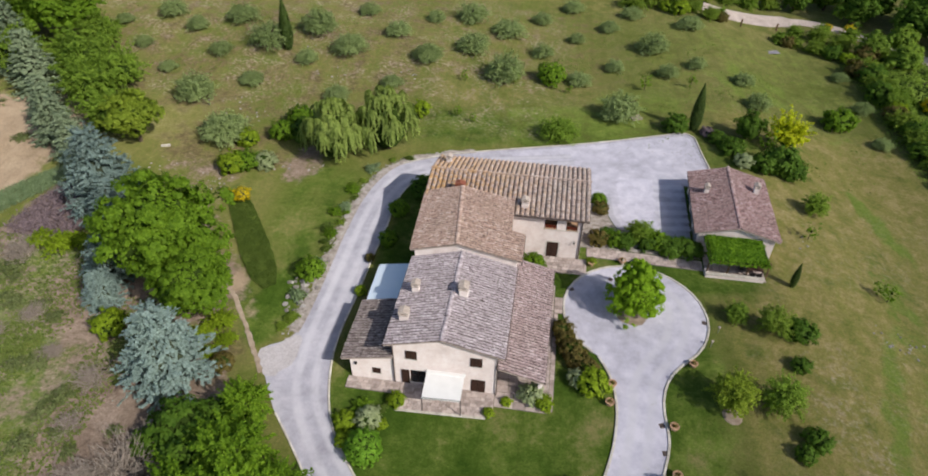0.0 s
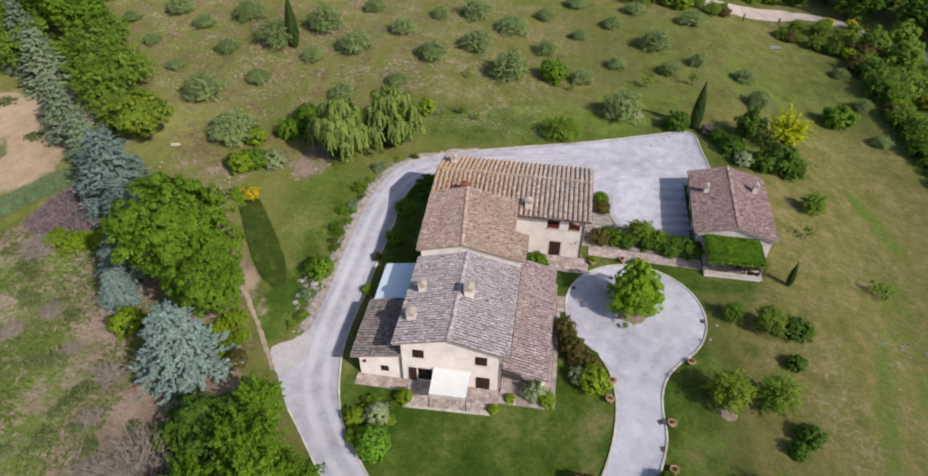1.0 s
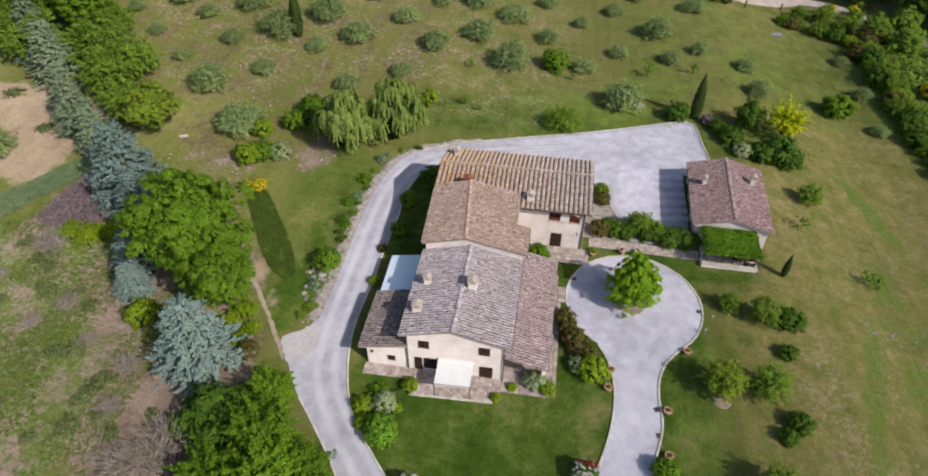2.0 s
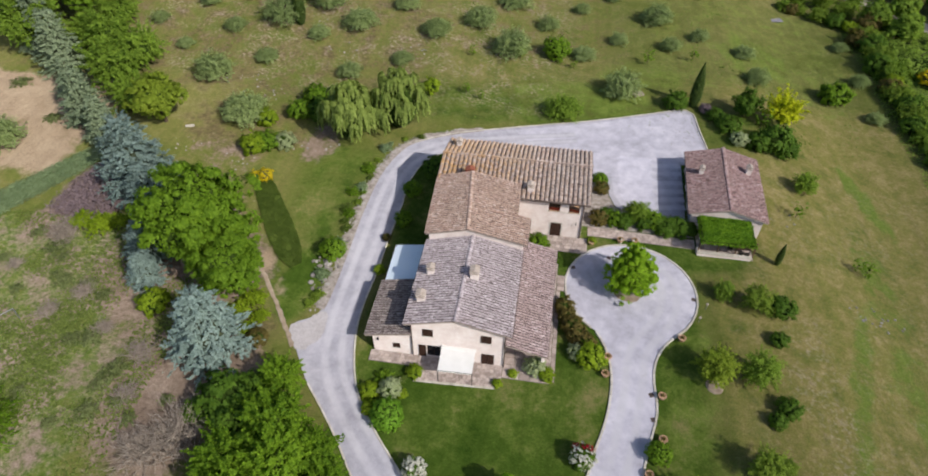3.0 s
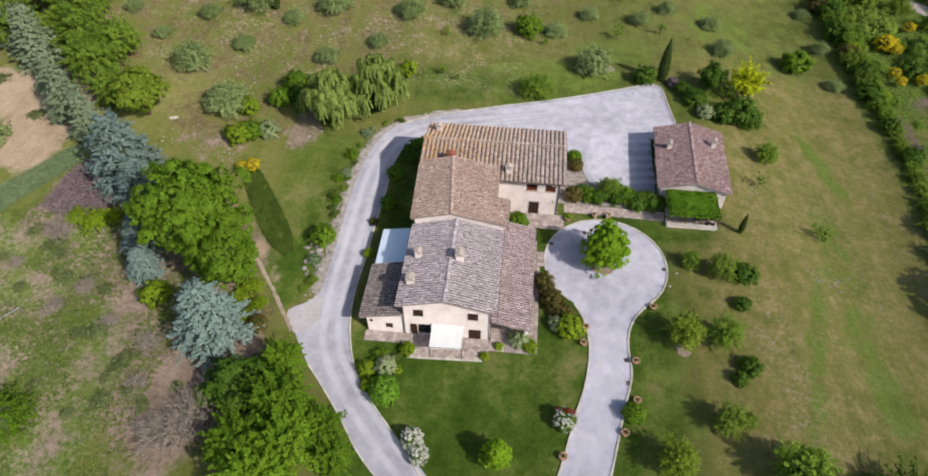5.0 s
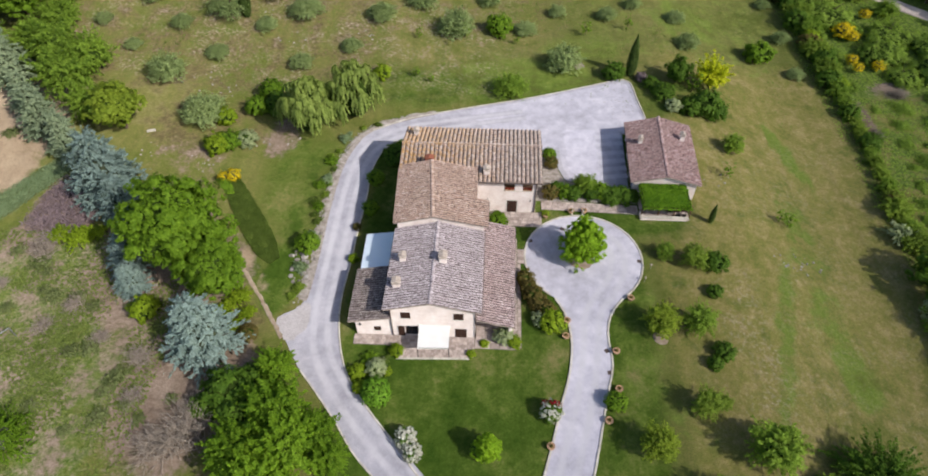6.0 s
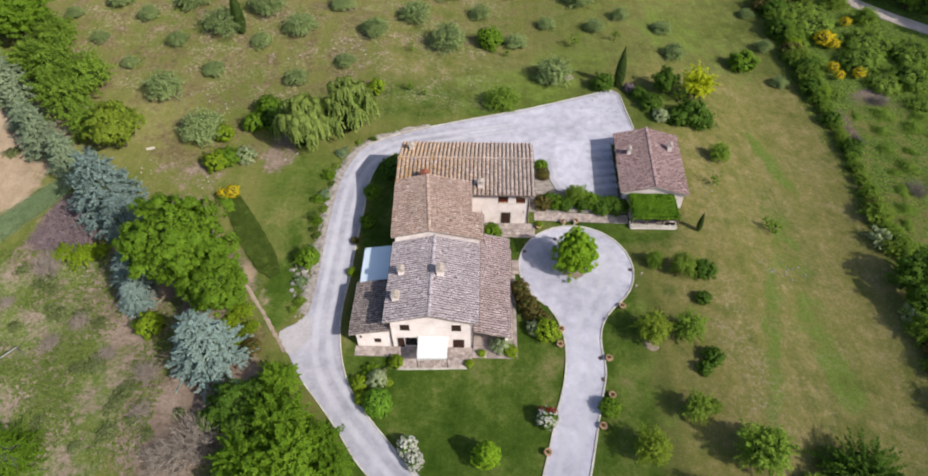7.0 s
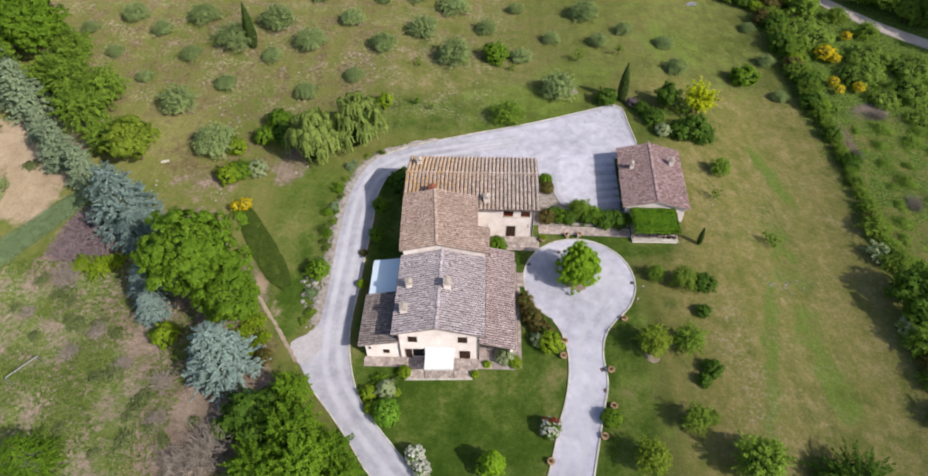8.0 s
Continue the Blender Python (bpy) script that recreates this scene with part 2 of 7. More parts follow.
# beds under the tiles, near black: shade of the channels painted in
M_PAN = plain("tile_channel_shade", [(0.3, (0.040, 0.032, 0.029)), (0.6, (0.085, 0.068, 0.062))], 1.5, 0.95)
M_EAVE = plain("eave_clay", [(0.3, (0.30, 0.235, 0.20)), (0.7, (0.46, 0.385, 0.34))], 2.5, 0.95, fine=0.6)
M_PAN_DARK = plain("wide_channel_shade", [(0.3, (0.05, 0.04, 0.035)), (0.6, (0.10, 0.078, 0.068))], 1.5, 0.95)
M_KERB = piece_material("kerb_stone", [(0.0, (0.50, 0.46, 0.40)), (1.0, (0.66, 0.62, 0.56))])
M_CAP = plain("weathered_cap_stone", [(0.3, (0.40, 0.335, 0.29)), (0.7, (0.55, 0.475, 0.42))], 3.0, 0.9, fine=0.5)
M_PAVE = piece_material("paving_stone", [(0.0, (0.37, 0.30, 0.27)), (0.5, (0.48, 0.395, 0.36)), (1.0, (0.59, 0.50, 0.46))])
M_DIRTY = plain("dirty_gravel", [(0.3, (0.425, 0.39, 0.395)), (0.7, (0.505, 0.475, 0.485))], 0.7, 0.95, bump_scale=12, fine=0.35)
M_EARTH = plain("trodden_earth", [(0.3, (0.27, 0.205, 0.15)), (0.7, (0.42, 0.345, 0.275))], 1.3, 0.95)
M_VERGE = plain("stony_verge", [(0.3, (0.20, 0.165, 0.135)), (0.5, (0.34, 0.30, 0.27)), (0.7, (0.46, 0.42, 0.39))], 1.6, 0.95, bump_scale=9, fine=0.7)
M_LANE = plain("pinkish_dirt_lane", [(0.3, (0.44, 0.36, 0.315)), (0.7, (0.62, 0.53, 0.475))], 0.5, 0.95, bump_scale=10, fine=0.5)
M_MORTAR = plain("paving_bed", [(0.3, (0.24, 0.20, 0.17)), (0.7, (0.34, 0.29, 0.255))], 2.0)
M_PEBBLE = piece_material("pale_pebbles", [(0.0, (0.20, 0.18, 0.16)), (0.6, (0.32, 0.295, 0.275)), (1.0, (0.46, 0.435, 0.41))])
M_ROCK = piece_material("garden_rock", [(0.0, (0.24, 0.215, 0.19)), (0.6, (0.33, 0.30, 0.27)), (1.0, (0.43, 0.40, 0.37))])
M_SHUTTER = plain("brown_shutter_paint", [(0.3, (0.035, 0.018, 0.013)), (0.7, (0.065, 0.032, 0.022))], 4.0, 0.55)
M_WOOD = plain("weathered_beam", [(0.3, (0.10, 0.06, 0.035)), (0.7, (0.20, 0.13, 0.08))], 5.0, 0.8)
M_IRON = plain("dark_iron", [(0.3, (0.02, 0.02, 0.022)), (0.7, (0.05, 0.045, 0.045))], 8.0, 0.5, metal=0.6)
M_COPPER = plain("brown_copper", [(0.3, (0.10, 0.07, 0.06)), (0.7, (0.20, 0.15, 0.13))], 3.0, 0.5, metal=0.5)
M_CANVAS = plain("cream_canvas", [(0.3, (0.80, 0.79, 0.77)), (0.7, (0.86, 0.85, 0.83))], 1.2, 0.85, strength=0.1)
M_SAIL = plain("bluish_white_canvas", [(0.3, (0.76, 0.87, 0.97)), (0.7, (0.80, 0.90, 0.98))], 0.8, 0.75, strength=0.1)
M_TARP = plain("lilac_tarpaulin", [(0.3, (0.20, 0.185, 0.20)), (0.7, (0.33, 0.31, 0.33))], 1.5, 0.7)
M_TERRA = plain("terracotta", [(0.3, (0.46, 0.27, 0.16)), (0.7, (0.62, 0.41, 0.27))], 5.0, 0.8)
M_BRICKRED = plain("red_clay", [(0.3, (0.24, 0.075, 0.045)), (0.7, (0.36, 0.13, 0.08))], 4.0, 0.85)
M_BARK = plain("bark", [(0.3, (0.07, 0.05, 0.035)), (0.7, (0.17, 0.125, 0.09))], 5.0, 0.95, strength=0.6, dist=0.04)
M_TWIG = plain("dry_twigs", [(0.3, (0.20, 0.165, 0.135)), (0.7, (0.38, 0.325, 0.275))], 5.0, 0.95)
M_GALV = plain("galvanised_steel", [(0.3, (0.35, 0.36, 0.37)), (0.7, (0.5, 0.5, 0.5))], 6.0, 0.45, metal=0.7)
M_DOORGREY = plain("grey_door_paint", [(0.3, (0.16, 0.19, 0.24)), (0.7, (0.24, 0.27, 0.32))], 3.0, 0.6)
# solid crown cores, darker than the leaves: shade in the gaps put into colour
M_CORE = plain("crown_core_shade", [(0.3, (0.022, 0.042, 0.007)), (0.7, (0.045, 0.075, 0.012))], 3.0, 0.95)
M_CORE_GREEN = plain("low_core_shade", [(0.3, (0.06, 0.09, 0.015)), (0.7, (0.10, 0.14, 0.025))], 3.0, 0.95)
M_CORE_OLIVE = plain("olive_core_shade", [(0.3, (0.10, 0.125, 0.055)), (0.7, (0.155, 0.185, 0.09))], 3.0, 0.95)
M_CORE_GREY = plain("grey_core_shade", [(0.3, (0.050, 0.062, 0.035)), (0.7, (0.085, 0.10, 0.06))], 3.0, 0.95)


def glass():
    m, n, b = mat("window_glass", 0.05)
    b.inputs["Base Color"].default_value = (0.02, 0.025, 0.03, 1)
    b.inputs["Specular IOR Level"].default_value = 0.6
    return m


M_GLASS = glass()
L_BROAD = foliage("broadleaf", (0.072, 0.150, 0.009), (0.235, 0.385, 0.029))
L_ASH = foliage("ash_leaf", (0.062, 0.144, 0.010), (0.285, 0.455, 0.032), 0.42)
L_GREYSCRUB = foliage("grey_scrub_leaf", (0.12, 0.155, 0.05), (0.26, 0.3, 0.12), 0.3)
L_BRAMBLE = foliage("bramble_leaf", (0.12, 0.21, 0.026), (0.36, 0.49, 0.08), 0.4)
L_BOX = foliage("box_leaf", (0.075, 0.19, 0.014), (0.25, 0.46, 0.04), 0.35)
L_ROW = foliage("row_leaf", (0.088, 0.165, 0.017), (0.31, 0.45, 0.056), 0.35)
L_VINE = foliage("vine_leaf", (0.065, 0.16, 0.008), (0.21, 0.37, 0.02), 0.35)
L_PALEROW = foliage("light_row_leaf", (0.115, 0.185, 0.016), (0.36, 0.45, 0.05), 0.4)
L_WEED = foliage("weed_leaf", (0.1, 0.152, 0.026), (0.275, 0.335, 0.088), 0.4)
L_BANK = foliage("bank_leaf", (0.11, 0.185, 0.02), (0.32, 0.43, 0.06), 0.4)
L_FRESH = foliage("fresh_leaf", (0.15, 0.285, 0.012), (0.39, 0.6, 0.035), 0.42)
L_DARK = foliage("dark_leaf", (0.050, 0.114, 0.012), (0.159, 0.276, 0.032))
L_OLIVE = foliage("olive_leaf", (0.155, 0.215, 0.068), (0.385, 0.47, 0.19), 0.3)
L_CEDAR = foliage("blue_needles", (0.095, 0.145, 0.132), (0.34, 0.445, 0.405), 0.15)
L_FIR = foliage("grey_green_needles", (0.088, 0.130, 0.074), (0.375, 0.455, 0.275), 0.15)
L_WILLOW = foliage("willow_leaf", (0.17, 0.245, 0.045), (0.43, 0.52, 0.14), 0.4)
L_CYPRESS = foliage("cypress_leaf", (0.022, 0.045, 0.01), (0.075, 0.115, 0.022), 0.1)
L_YELLOW = foliage("golden_leaf", (0.40, 0.43, 0.01), (0.80, 0.83, 0.04), 0.4)
L_LIME = foliage("lime_leaf", (0.145, 0.225, 0.011), (0.374, 0.500, 0.032), 0.4)
L_BROOM = foliage("broom_flower", (0.44, 0.33, 0.006), (0.85, 0.66, 0.02), 0.3)
L_PALE = foliage("variegated_leaf", (0.22, 0.27, 0.11), (0.5, 0.56, 0.32), 0.3)
L_SCRUB = foliage("scrub_leaf", (0.076, 0.128, 0.018), (0.212, 0.285, 0.059))
L_REDDISH = foliage("reddish_leaf", (0.09, 0.08, 0.016), (0.24, 0.19, 0.06))
L_LAVENDER = foliage("lavender_leaf", (0.13, 0.2, 0.085), (0.33, 0.42, 0.22), 0.2)
L_HEATH = foliage("purple_heath", (0.17, 0.125, 0.135), (0.33, 0.25, 0.27), 0.2)
L_WHITE = foliage("white_petal", (0.550, 0.530, 0.480), (0.850, 0.830, 0.780), 0.3)
L_GERANIUM = foliage("geranium", (0.06, 0.03, 0.01), (0.33, 0.05, 0.03), 0.3)
L_RED = foliage("red_petal", (0.20, 0.012, 0.018), (0.48, 0.03, 0.045), 0.3)

# ---- mesh helpers ----


def link_mesh(name, verts, quads, mats, index=None, smooth=False):
    """A mesh from arrays of corners and of quads or triangles."""
    me = bpy.data.meshes.new(name)
    verts, quads = np.asarray(verts, np.float32), np.asarray(quads, np.int32)
    k = quads.shape[1]
    me.vertices.add(len(verts))
    me.vertices.foreach_set("co", verts.ravel())
    me.loops.add(quads.size)
    me.loops.foreach_set("vertex_index", quads.ravel())
    me.polygons.add(len(quads))
    me.polygons.foreach_set("loop_start", np.arange(0, quads.size, k, dtype=np.int32))
    for m in mats:
        me.materials.append(m)
    if index is not None:
        me.polygons.foreach_set("material_index", np.asarray(index, np.int32))
    if smooth:
        me.polygons.foreach_set("use_smooth", np.ones(len(quads), bool))
    me.update(calc_edges=True)
    return me


def from_bm(name, bm, material):
    me = bpy.data.meshes.new(name)
    bmesh.ops.recalc_face_normals(bm, faces=bm.faces)
    bm.to_mesh(me)
    bm.free()
    me.materials.append(material)
    return me


def part(name, shape, material, parent, label=""):
    """One mesh object under a thing or under a part; shape: a bmesh or a finished mesh."""
    ob = new(name, shape if isinstance(shape, bpy.types.Mesh) else from_bm(name, shape, material))
    ob.parent = parent
    return tagged(ob, label)


def thing(name, label, category, at=(0, 0, 0), turn=0.0, group="", kind=""):
    ob = new(name)
    ob.matrix_basis = pose(*at, 0, 0, turn)
    return tagged(ob, label, category, group, kind)


def box(bm, lo, hi, bevel=0.0):
    """A box between two corners, its edges eased."""
    c = [(a + b) / 2 for a, b in zip(lo, hi)]
    s = [abs(b - a) for a, b in zip(lo, hi)]
    r = bmesh.ops.create_cube(bm, size=1.0, matrix=Matrix.Translation(c) @ Matrix.Diagonal((*s, 1)))
    if bevel:
        edges = {e for v in r["verts"] for e in v.link_edges}
        bmesh.ops.bevel(bm, geom=list(edges), offset=bevel, segments=1, affect="EDGES")
    return bm


def tube(bm, pts, radii, sides=7):
    """A tapered round bar along points."""
    rings = []
    for i, (p, r) in enumerate(zip(pts, radii)):
        p = Vector(p)
        d = (Vector(pts[min(i + 1, len(pts) - 1)]) - Vector(pts[max(i - 1, 0)])).normalized()
        a = d.orthogonal().normalized()
        b = d.cross(a)
        rings.append([bm.verts.new(p + (a * math.cos(k * math.tau / sides) + b * math.sin(k * math.tau / sides)) * r) for k in range(sides)])
    for lo, hi in zip(rings, rings[1:]):
        for k in range(sides):
            bm.faces.new((lo[k], lo[(k + 1) % sides], hi[(k + 1) % sides], hi[k]))
    bm.faces.new(rings[0][::-1])
    bm.faces.new(rings[-1])
    return bm


def lathe(bm, profile, sides=14, at=(0, 0, 0)):
    """A turned shape from (radius, height) pairs."""
    rings = [[bm.verts.new((at[0] + r * math.cos(k * math.tau / sides), at[1] + r * math.sin(k * math.tau / sides), at[2] + z)) for k in range(sides)] for r, z in profile]
    for lo, hi in zip(rings, rings[1:]):
        for k in range(sides):
            bm.faces.new((lo[k], lo[(k + 1) % sides], hi[(k + 1) % sides], hi[k]))
    bm.faces.new(rings[0][::-1])
    bm.faces.new(rings[-1])
    return bm


def prism(bm, outline, z0, z1):
    """An upright solid over an outline."""
    lo = [bm.verts.new((x, y, z0)) for x, y in outline]
    hi = [bm.verts.new((x, y, z1)) for x, y in outline]
    bm.faces.new(lo[::-1])
    bm.faces.new(hi)
    for i in range(len(lo)):
        j = (i + 1) % len(lo)
        bm.faces.new((lo[i], lo[j], hi[j], hi[i]))
    return bm


def spline(pts, step=0.8, closed=False):
    """A smooth line through a few points, in even steps."""
    n = len(pts)
    out = []
    for i in range(n if closed else n - 1):
        p = [Vector(pts[(i + k) % n] if closed else pts[min(max(i + k, 0), n - 1)]) for k in (-1, 0, 1, 2)]
        m = max(1, int((p[2] - p[1]).length / step))
        for j in range(m):
            t = j / m
            out.append(0.5 * (2 * p[1] + (p[2] - p[0]) * t + (2 * p[0] - 5 * p[1] + 4 * p[2] - p[3]) * t * t + (3 * p[1] - p[0] - 3 * p[2] + p[3]) * t ** 3))
    if not closed:
        out.append(Vector(pts[-1]))
    return out


# ---- ground ----


def sm(t):
    t = min(1.0, max(0.0, t))
    return t * t * (3 - 2 * t)


def gz(x, y):
    """The ground's height: level round the house, rising to the north-west, falling to the east."""
    return -4.2 * sm((x - 27) / 24) + 4.0 * sm((y - 46) / 26) * sm((10 - x) / 42) + 1.8 * sm((-30 - x) / 24) * sm((y - 8) / 28)


def inside(x, y, x0, x1, y0, y1, soft=3.0):
    """1 within a stretch of the plan, falling to 0 across its edge."""
    return sm((x - x0) / soft + 0.5) * sm((x1 - x) / soft + 0.5) * sm((y - y0) / soft + 0.5) * sm((y1 - y) / soft + 0.5)


def disc(x, y, cx, cy, rx, ry):
    return sm(1.6 - 1.2 * math.hypot((x - cx) / rx, (y - cy) / ry))


def axis(lo, hi, step, far):
    """Fine steps within lo..hi, and growing ones out to far."""
    a = list(np.arange(lo, hi + 0.01, step))
    d = step
    while a[-1] < far:
        d *= 1.35
        a.append(a[-1] + d)
    d = step
    while a[0] > -far:
        d *= 1.35
        a.insert(0, a[0] - d)
    return a


def build_ground():
    xs, ys = axis(-90, 92, 1.3, 1800), axis(-40, 130, 1.3, 1800)
    verts, regions = [], {"lawn": [], "dry": [], "litter": [], "soil": [], "sand": [], "weeds": [], "fresh": [], "straw": []}
    for y in ys:
        for x in xs:
            verts.append((x, y, gz(x, y)))
            lawn = max(inside(x, y, -15, 27, -60, 40, 5) * (1 - 0.62 * inside(x, y, 18.8, 60, -60, 18, 6)), 0.54 * inside(x, y, -32, -19, 5, 35, 6), 0.85 * disc(x, y, -23.8, 7.5, 3.2, 6), 0.55 * inside(x, y, -30, 40, 40, 54, 9), 0.22 * inside(x, y, 24, 60, -20, 120, 12), 0.42 * disc(x, y, 43.5, 22, 4, 14))
            west = inside(x, y, -120, -37 - 0.35 * max(0, y), -60, 14, 7)
            soil = max(0.47 * west, 0.66 * disc(x, y, -45, 7, 4, 5), 0.62 * disc(x, y, -40, 0, 4, 5), 0.5 * disc(x, y, -42, -8.5, 4, 5), 0.75 * disc(x, y, -57, 13, 5, 3.5), 0.9 * disc(x, y, -54.6, 18, 5.5, 6), 0.55 * disc(x, y, -48.4, -3.5, 3, 2.5), 0.2 * disc(x, y, 31.5, 3, 4, 12), 0.88 * disc(x, y, -34.5, 9, 7.5, 7), 0.6 * disc(x, y, -29.2, 7.2, 2.2, 3.5), 0.85 * disc(x, y, -41, 12, 8, 14), 0.85 * disc(x, y, -31, -7, 8, 12), 0.45 * disc(x, y, -42, 28, 7, 4.5), 0.62 * disc(x, y, -30, 34, 3.2, 6), 0.22 * inside(x, y, -80, 8, 50, 92, 12), 0.8 * disc(x, y, 61.4, 47.5, 1.5, 5), 0.6 * disc(x, y, 68, 56, 4, 3))
            regions["lawn"].append(lawn)
            regions["dry"].append(max(0.75 * inside(x, y, 21.5, 30, -60, 18, 5), 0.72 * inside(x, y, 27, 57, -60, 62, 8) * (1 - 0.3 * inside(x, y, 36, 60, -60, 0, 8)), 0.34 * inside(x, y, 2, 58, 42, 112, 14), 0.36 * inside(x, y, -88, 2, 47, 98, 12), 0.8 * inside(x, y, 60, 130, -20, 52, 5)))
            regions["litter"].append(max(0.48 * disc(x, y, -41, 36, 13, 11), 0.46 * inside(x, y, -88, -14, 40, 96, 14), 0.36 * inside(x, y, -30, 22, 58, 100, 14), 0.6 * disc(x, y, -27, 0, 4, 5)))
            stripe = 36.8 + 0.30 * (y - 7.5)
            regions["fresh"].append(max(0.58 * disc(x, y, stripe, 4, 1.7, 15), 0.66 * disc(x, y, 43.0, -0.8, 3.2, 5.5), 0.55 * disc(x, y, 42.4, 6, 3.4, 8), 0.74 * disc(x, y, 45.0 - 0.25 * (y - 40), 37, 1.7, 9), 0.5 * disc(x, y, 42.5, 21, 3, 9), 0.12 * inside(x, y, -28, -20, 8, 34, 4), 0.55 * inside(x, y, -5, 18, 45, 58, 9), 0.42 * inside(x, y, 15, 23, -14, 8, 4), 0.40 * inside(x, y, 8, 54, 56, 98, 10), 0.55 * disc(x, y, 36, 72, 9, 9), 0.52 * disc(x, y, 16, 60, 9, 7)))
            regions["straw"].append(max(1.0 * inside(x, y, -85, 4, 46, 95, 8), 0.2 * inside(x, y, 5, 56, 54, 110, 10), 0.30 * inside(x, y, 24, 55, -30, 40, 6), 0.75 * disc(x, y, 30.5, 0, 4.5, 13), 0.7 * inside(x, y, -80, -30, -30, 14, 5)))
            regions["soil"].append(soil)
            regions["sand"].append(max(0.82 * inside(x, y, -110, -60.5 - 0.45 * (35 - y) * 0.3, 20, 43, 4), 0.75 * disc(x, y, -28.9, 11.0, 1.4, 2.8), 0.45 * disc(x, y, -26.0, 6.6, 1.2, 3.0)))
            regions["weeds"].append(max(0.76 * west, 0.9 * inside(x, y, 58.5, 130, 54, 95, 6), 0.52 * inside(x, y, 58.5, 130, -20, 54, 4)))
    w = len(xs)
    i, j = np.meshgrid(np.arange(len(ys) - 1), np.arange(w - 1), indexing="ij")
    a = (i * w + j).ravel()
    me = link_mesh("ground", verts, np.stack([a, a + 1, a + w + 1, a + w], 1), [M_GROUND], smooth=True)
    for key, values in regions.items():
        me.attributes.new(key, "FLOAT", "POINT").data.foreach_set("value", np.array(values, np.float32))
    tagged(new("ground", me), "sloping meadow of mown lawn and dry patchy grass", "ground", kind="structure")


build_ground()

# ---- drives, kerbs and paving ----
OUTER = [(20.0, -62.0), (4.0, -34.0), (-3.5, -22.0), (-7.6, -17.2), (-11.3, -13.6), (-13.7, -10.4), (-16.0, -7.6), (-18.9, -4.3), (-21.3, -0.6), (-22.8, 2.0), (-21.2, 3.2), (-20.2, 4.6), (-20.0, 9.0), (-20.1, 15.2), (-20.2, 21.1), (-19.9, 27.8), (-18.8, 32.7), (-16.8, 36.2), (-11.6, 39.2), (-4.6, 41.7), (8.4, 45.8), (19.1, 49.9), (21.6, 50.9), (23.2, 50.0), (23.7, 46.0), (24.4, 41.0)]
INNER = [(25.0, -62.0), (9.0, -34.0), (-0.5, -20.5), (-6.9, -13.0), (-8.7, -10.9), (-10.6, -8.8), (-13.2, -5.4), (-14.7, -1.9), (-15.7, 2.4), (-15.9, 6.4), (-15.7, 11.0), (-15.7, 15.9), (-15.5, 22.5), (-15.6, 27.2), (-14.5, 31.9), (-12.2, 34.6)]
YARD = [(24.6, 37.2), (20.4, 37.0), (20.0, 25.6), (15.0, 25.7), (11.5, 26.6), (10.6, 29.0), (10.4, 33.0), (7.6, 31.4), (-9.8, 31.4)]
CENTRE, RADIUS = Vector((12.95, 12.6)), 7.25
EAST_EDGE = [(17.6, 7.0), (16.3, 5.6), (15.3, 3.6), (14.9, 1.2), (15.05, -2.4), (14.1, -6.2), (13.3, -9.6), (12.2, -14.0), (10.0, -22.0), (7.5, -34.0)]
WEST_EDGE = [(9.2, 6.3), (10.2, 4.3), (10.75, 1.6), (10.7, -1.2), (10.2, -4.2), (9.2, -7.6), (8.4, -10.8), (7.2, -15.0), (5.0, -22.0), (4.9, -33.4)]


def sheet(name, outline, z0, z1, material, label, category):
    return tagged(new(name, from_bm(name, prism(bmesh.new(), [(p[0], p[1]) for p in outline], z0, z1), material)), label, category, kind="structure")


outer, inner = spline(OUTER), spline(INNER)
sheet("road", outer + [Vector(p) for p in YARD] + inner[::-1], -0.3, 0.05, M_GRAVEL, "pale gravel road and forecourt round the farmhouse", "road")
a_e, a_w = math.atan2(EAST_EDGE[0][1] - CENTRE.y, EAST_EDGE[0][0] - CENTRE.x), math.atan2(WEST_EDGE[0][1] - CENTRE.y, WEST_EDGE[0][0] - CENTRE.x) % math.tau
arc = [CENTRE + RADIUS * Vector((math.cos(a), math.sin(a))) for a in np.linspace(a_e, a_w, 56)]
east, west = spline(EAST_EDGE), spline(WEST_EDGE)
TURNOUT = [Vector((x + random.uniform(-0.16, 0.16), y + random.uniform(-0.16, 0.16))) for x, y in spline([(-22.9, 2.0), (-21.4, 2.9), (-20.3, 4.2), (-19.2, 3.8), (-18.9, 1.8), (-19.6, 0.2), (-20.6, -1.0), (-21.3, -0.8), (-22.0, 0.4)], 0.4, True)]
sheet("dirt_patch", TURNOUT, -0.2, 0.056, M_DIRTY, "brownish dirty gravel where the track meets the road", "dirt")
FORECOURT = [Vector((x + random.uniform(-0.15, 0.15), y + random.uniform(-0.15, 0.15))) for x, y in [(-3.0, 41.6), (2.6, 43.3), (8.4, 45.2), (14.0, 47.4), (19.1, 49.3), (21.5, 50.2), (22.6, 49.4), (23.1, 45.8), (23.8, 41.0), (24.0, 37.7), (20.0, 37.4), (19.6, 32.0), (19.6, 26.2), (15.1, 26.2), (12.0, 27.1), (11.1, 29.3), (10.9, 33.6), (7.6, 32.0), (2.0, 32.1), (-1.0, 35.0), (-0.4, 38.0)]]
sheet("forecourt", FORECOURT, -0.2, 0.055, M_GRAVEL_YARD, "pale bluish gravel of the forecourt", "gravel")
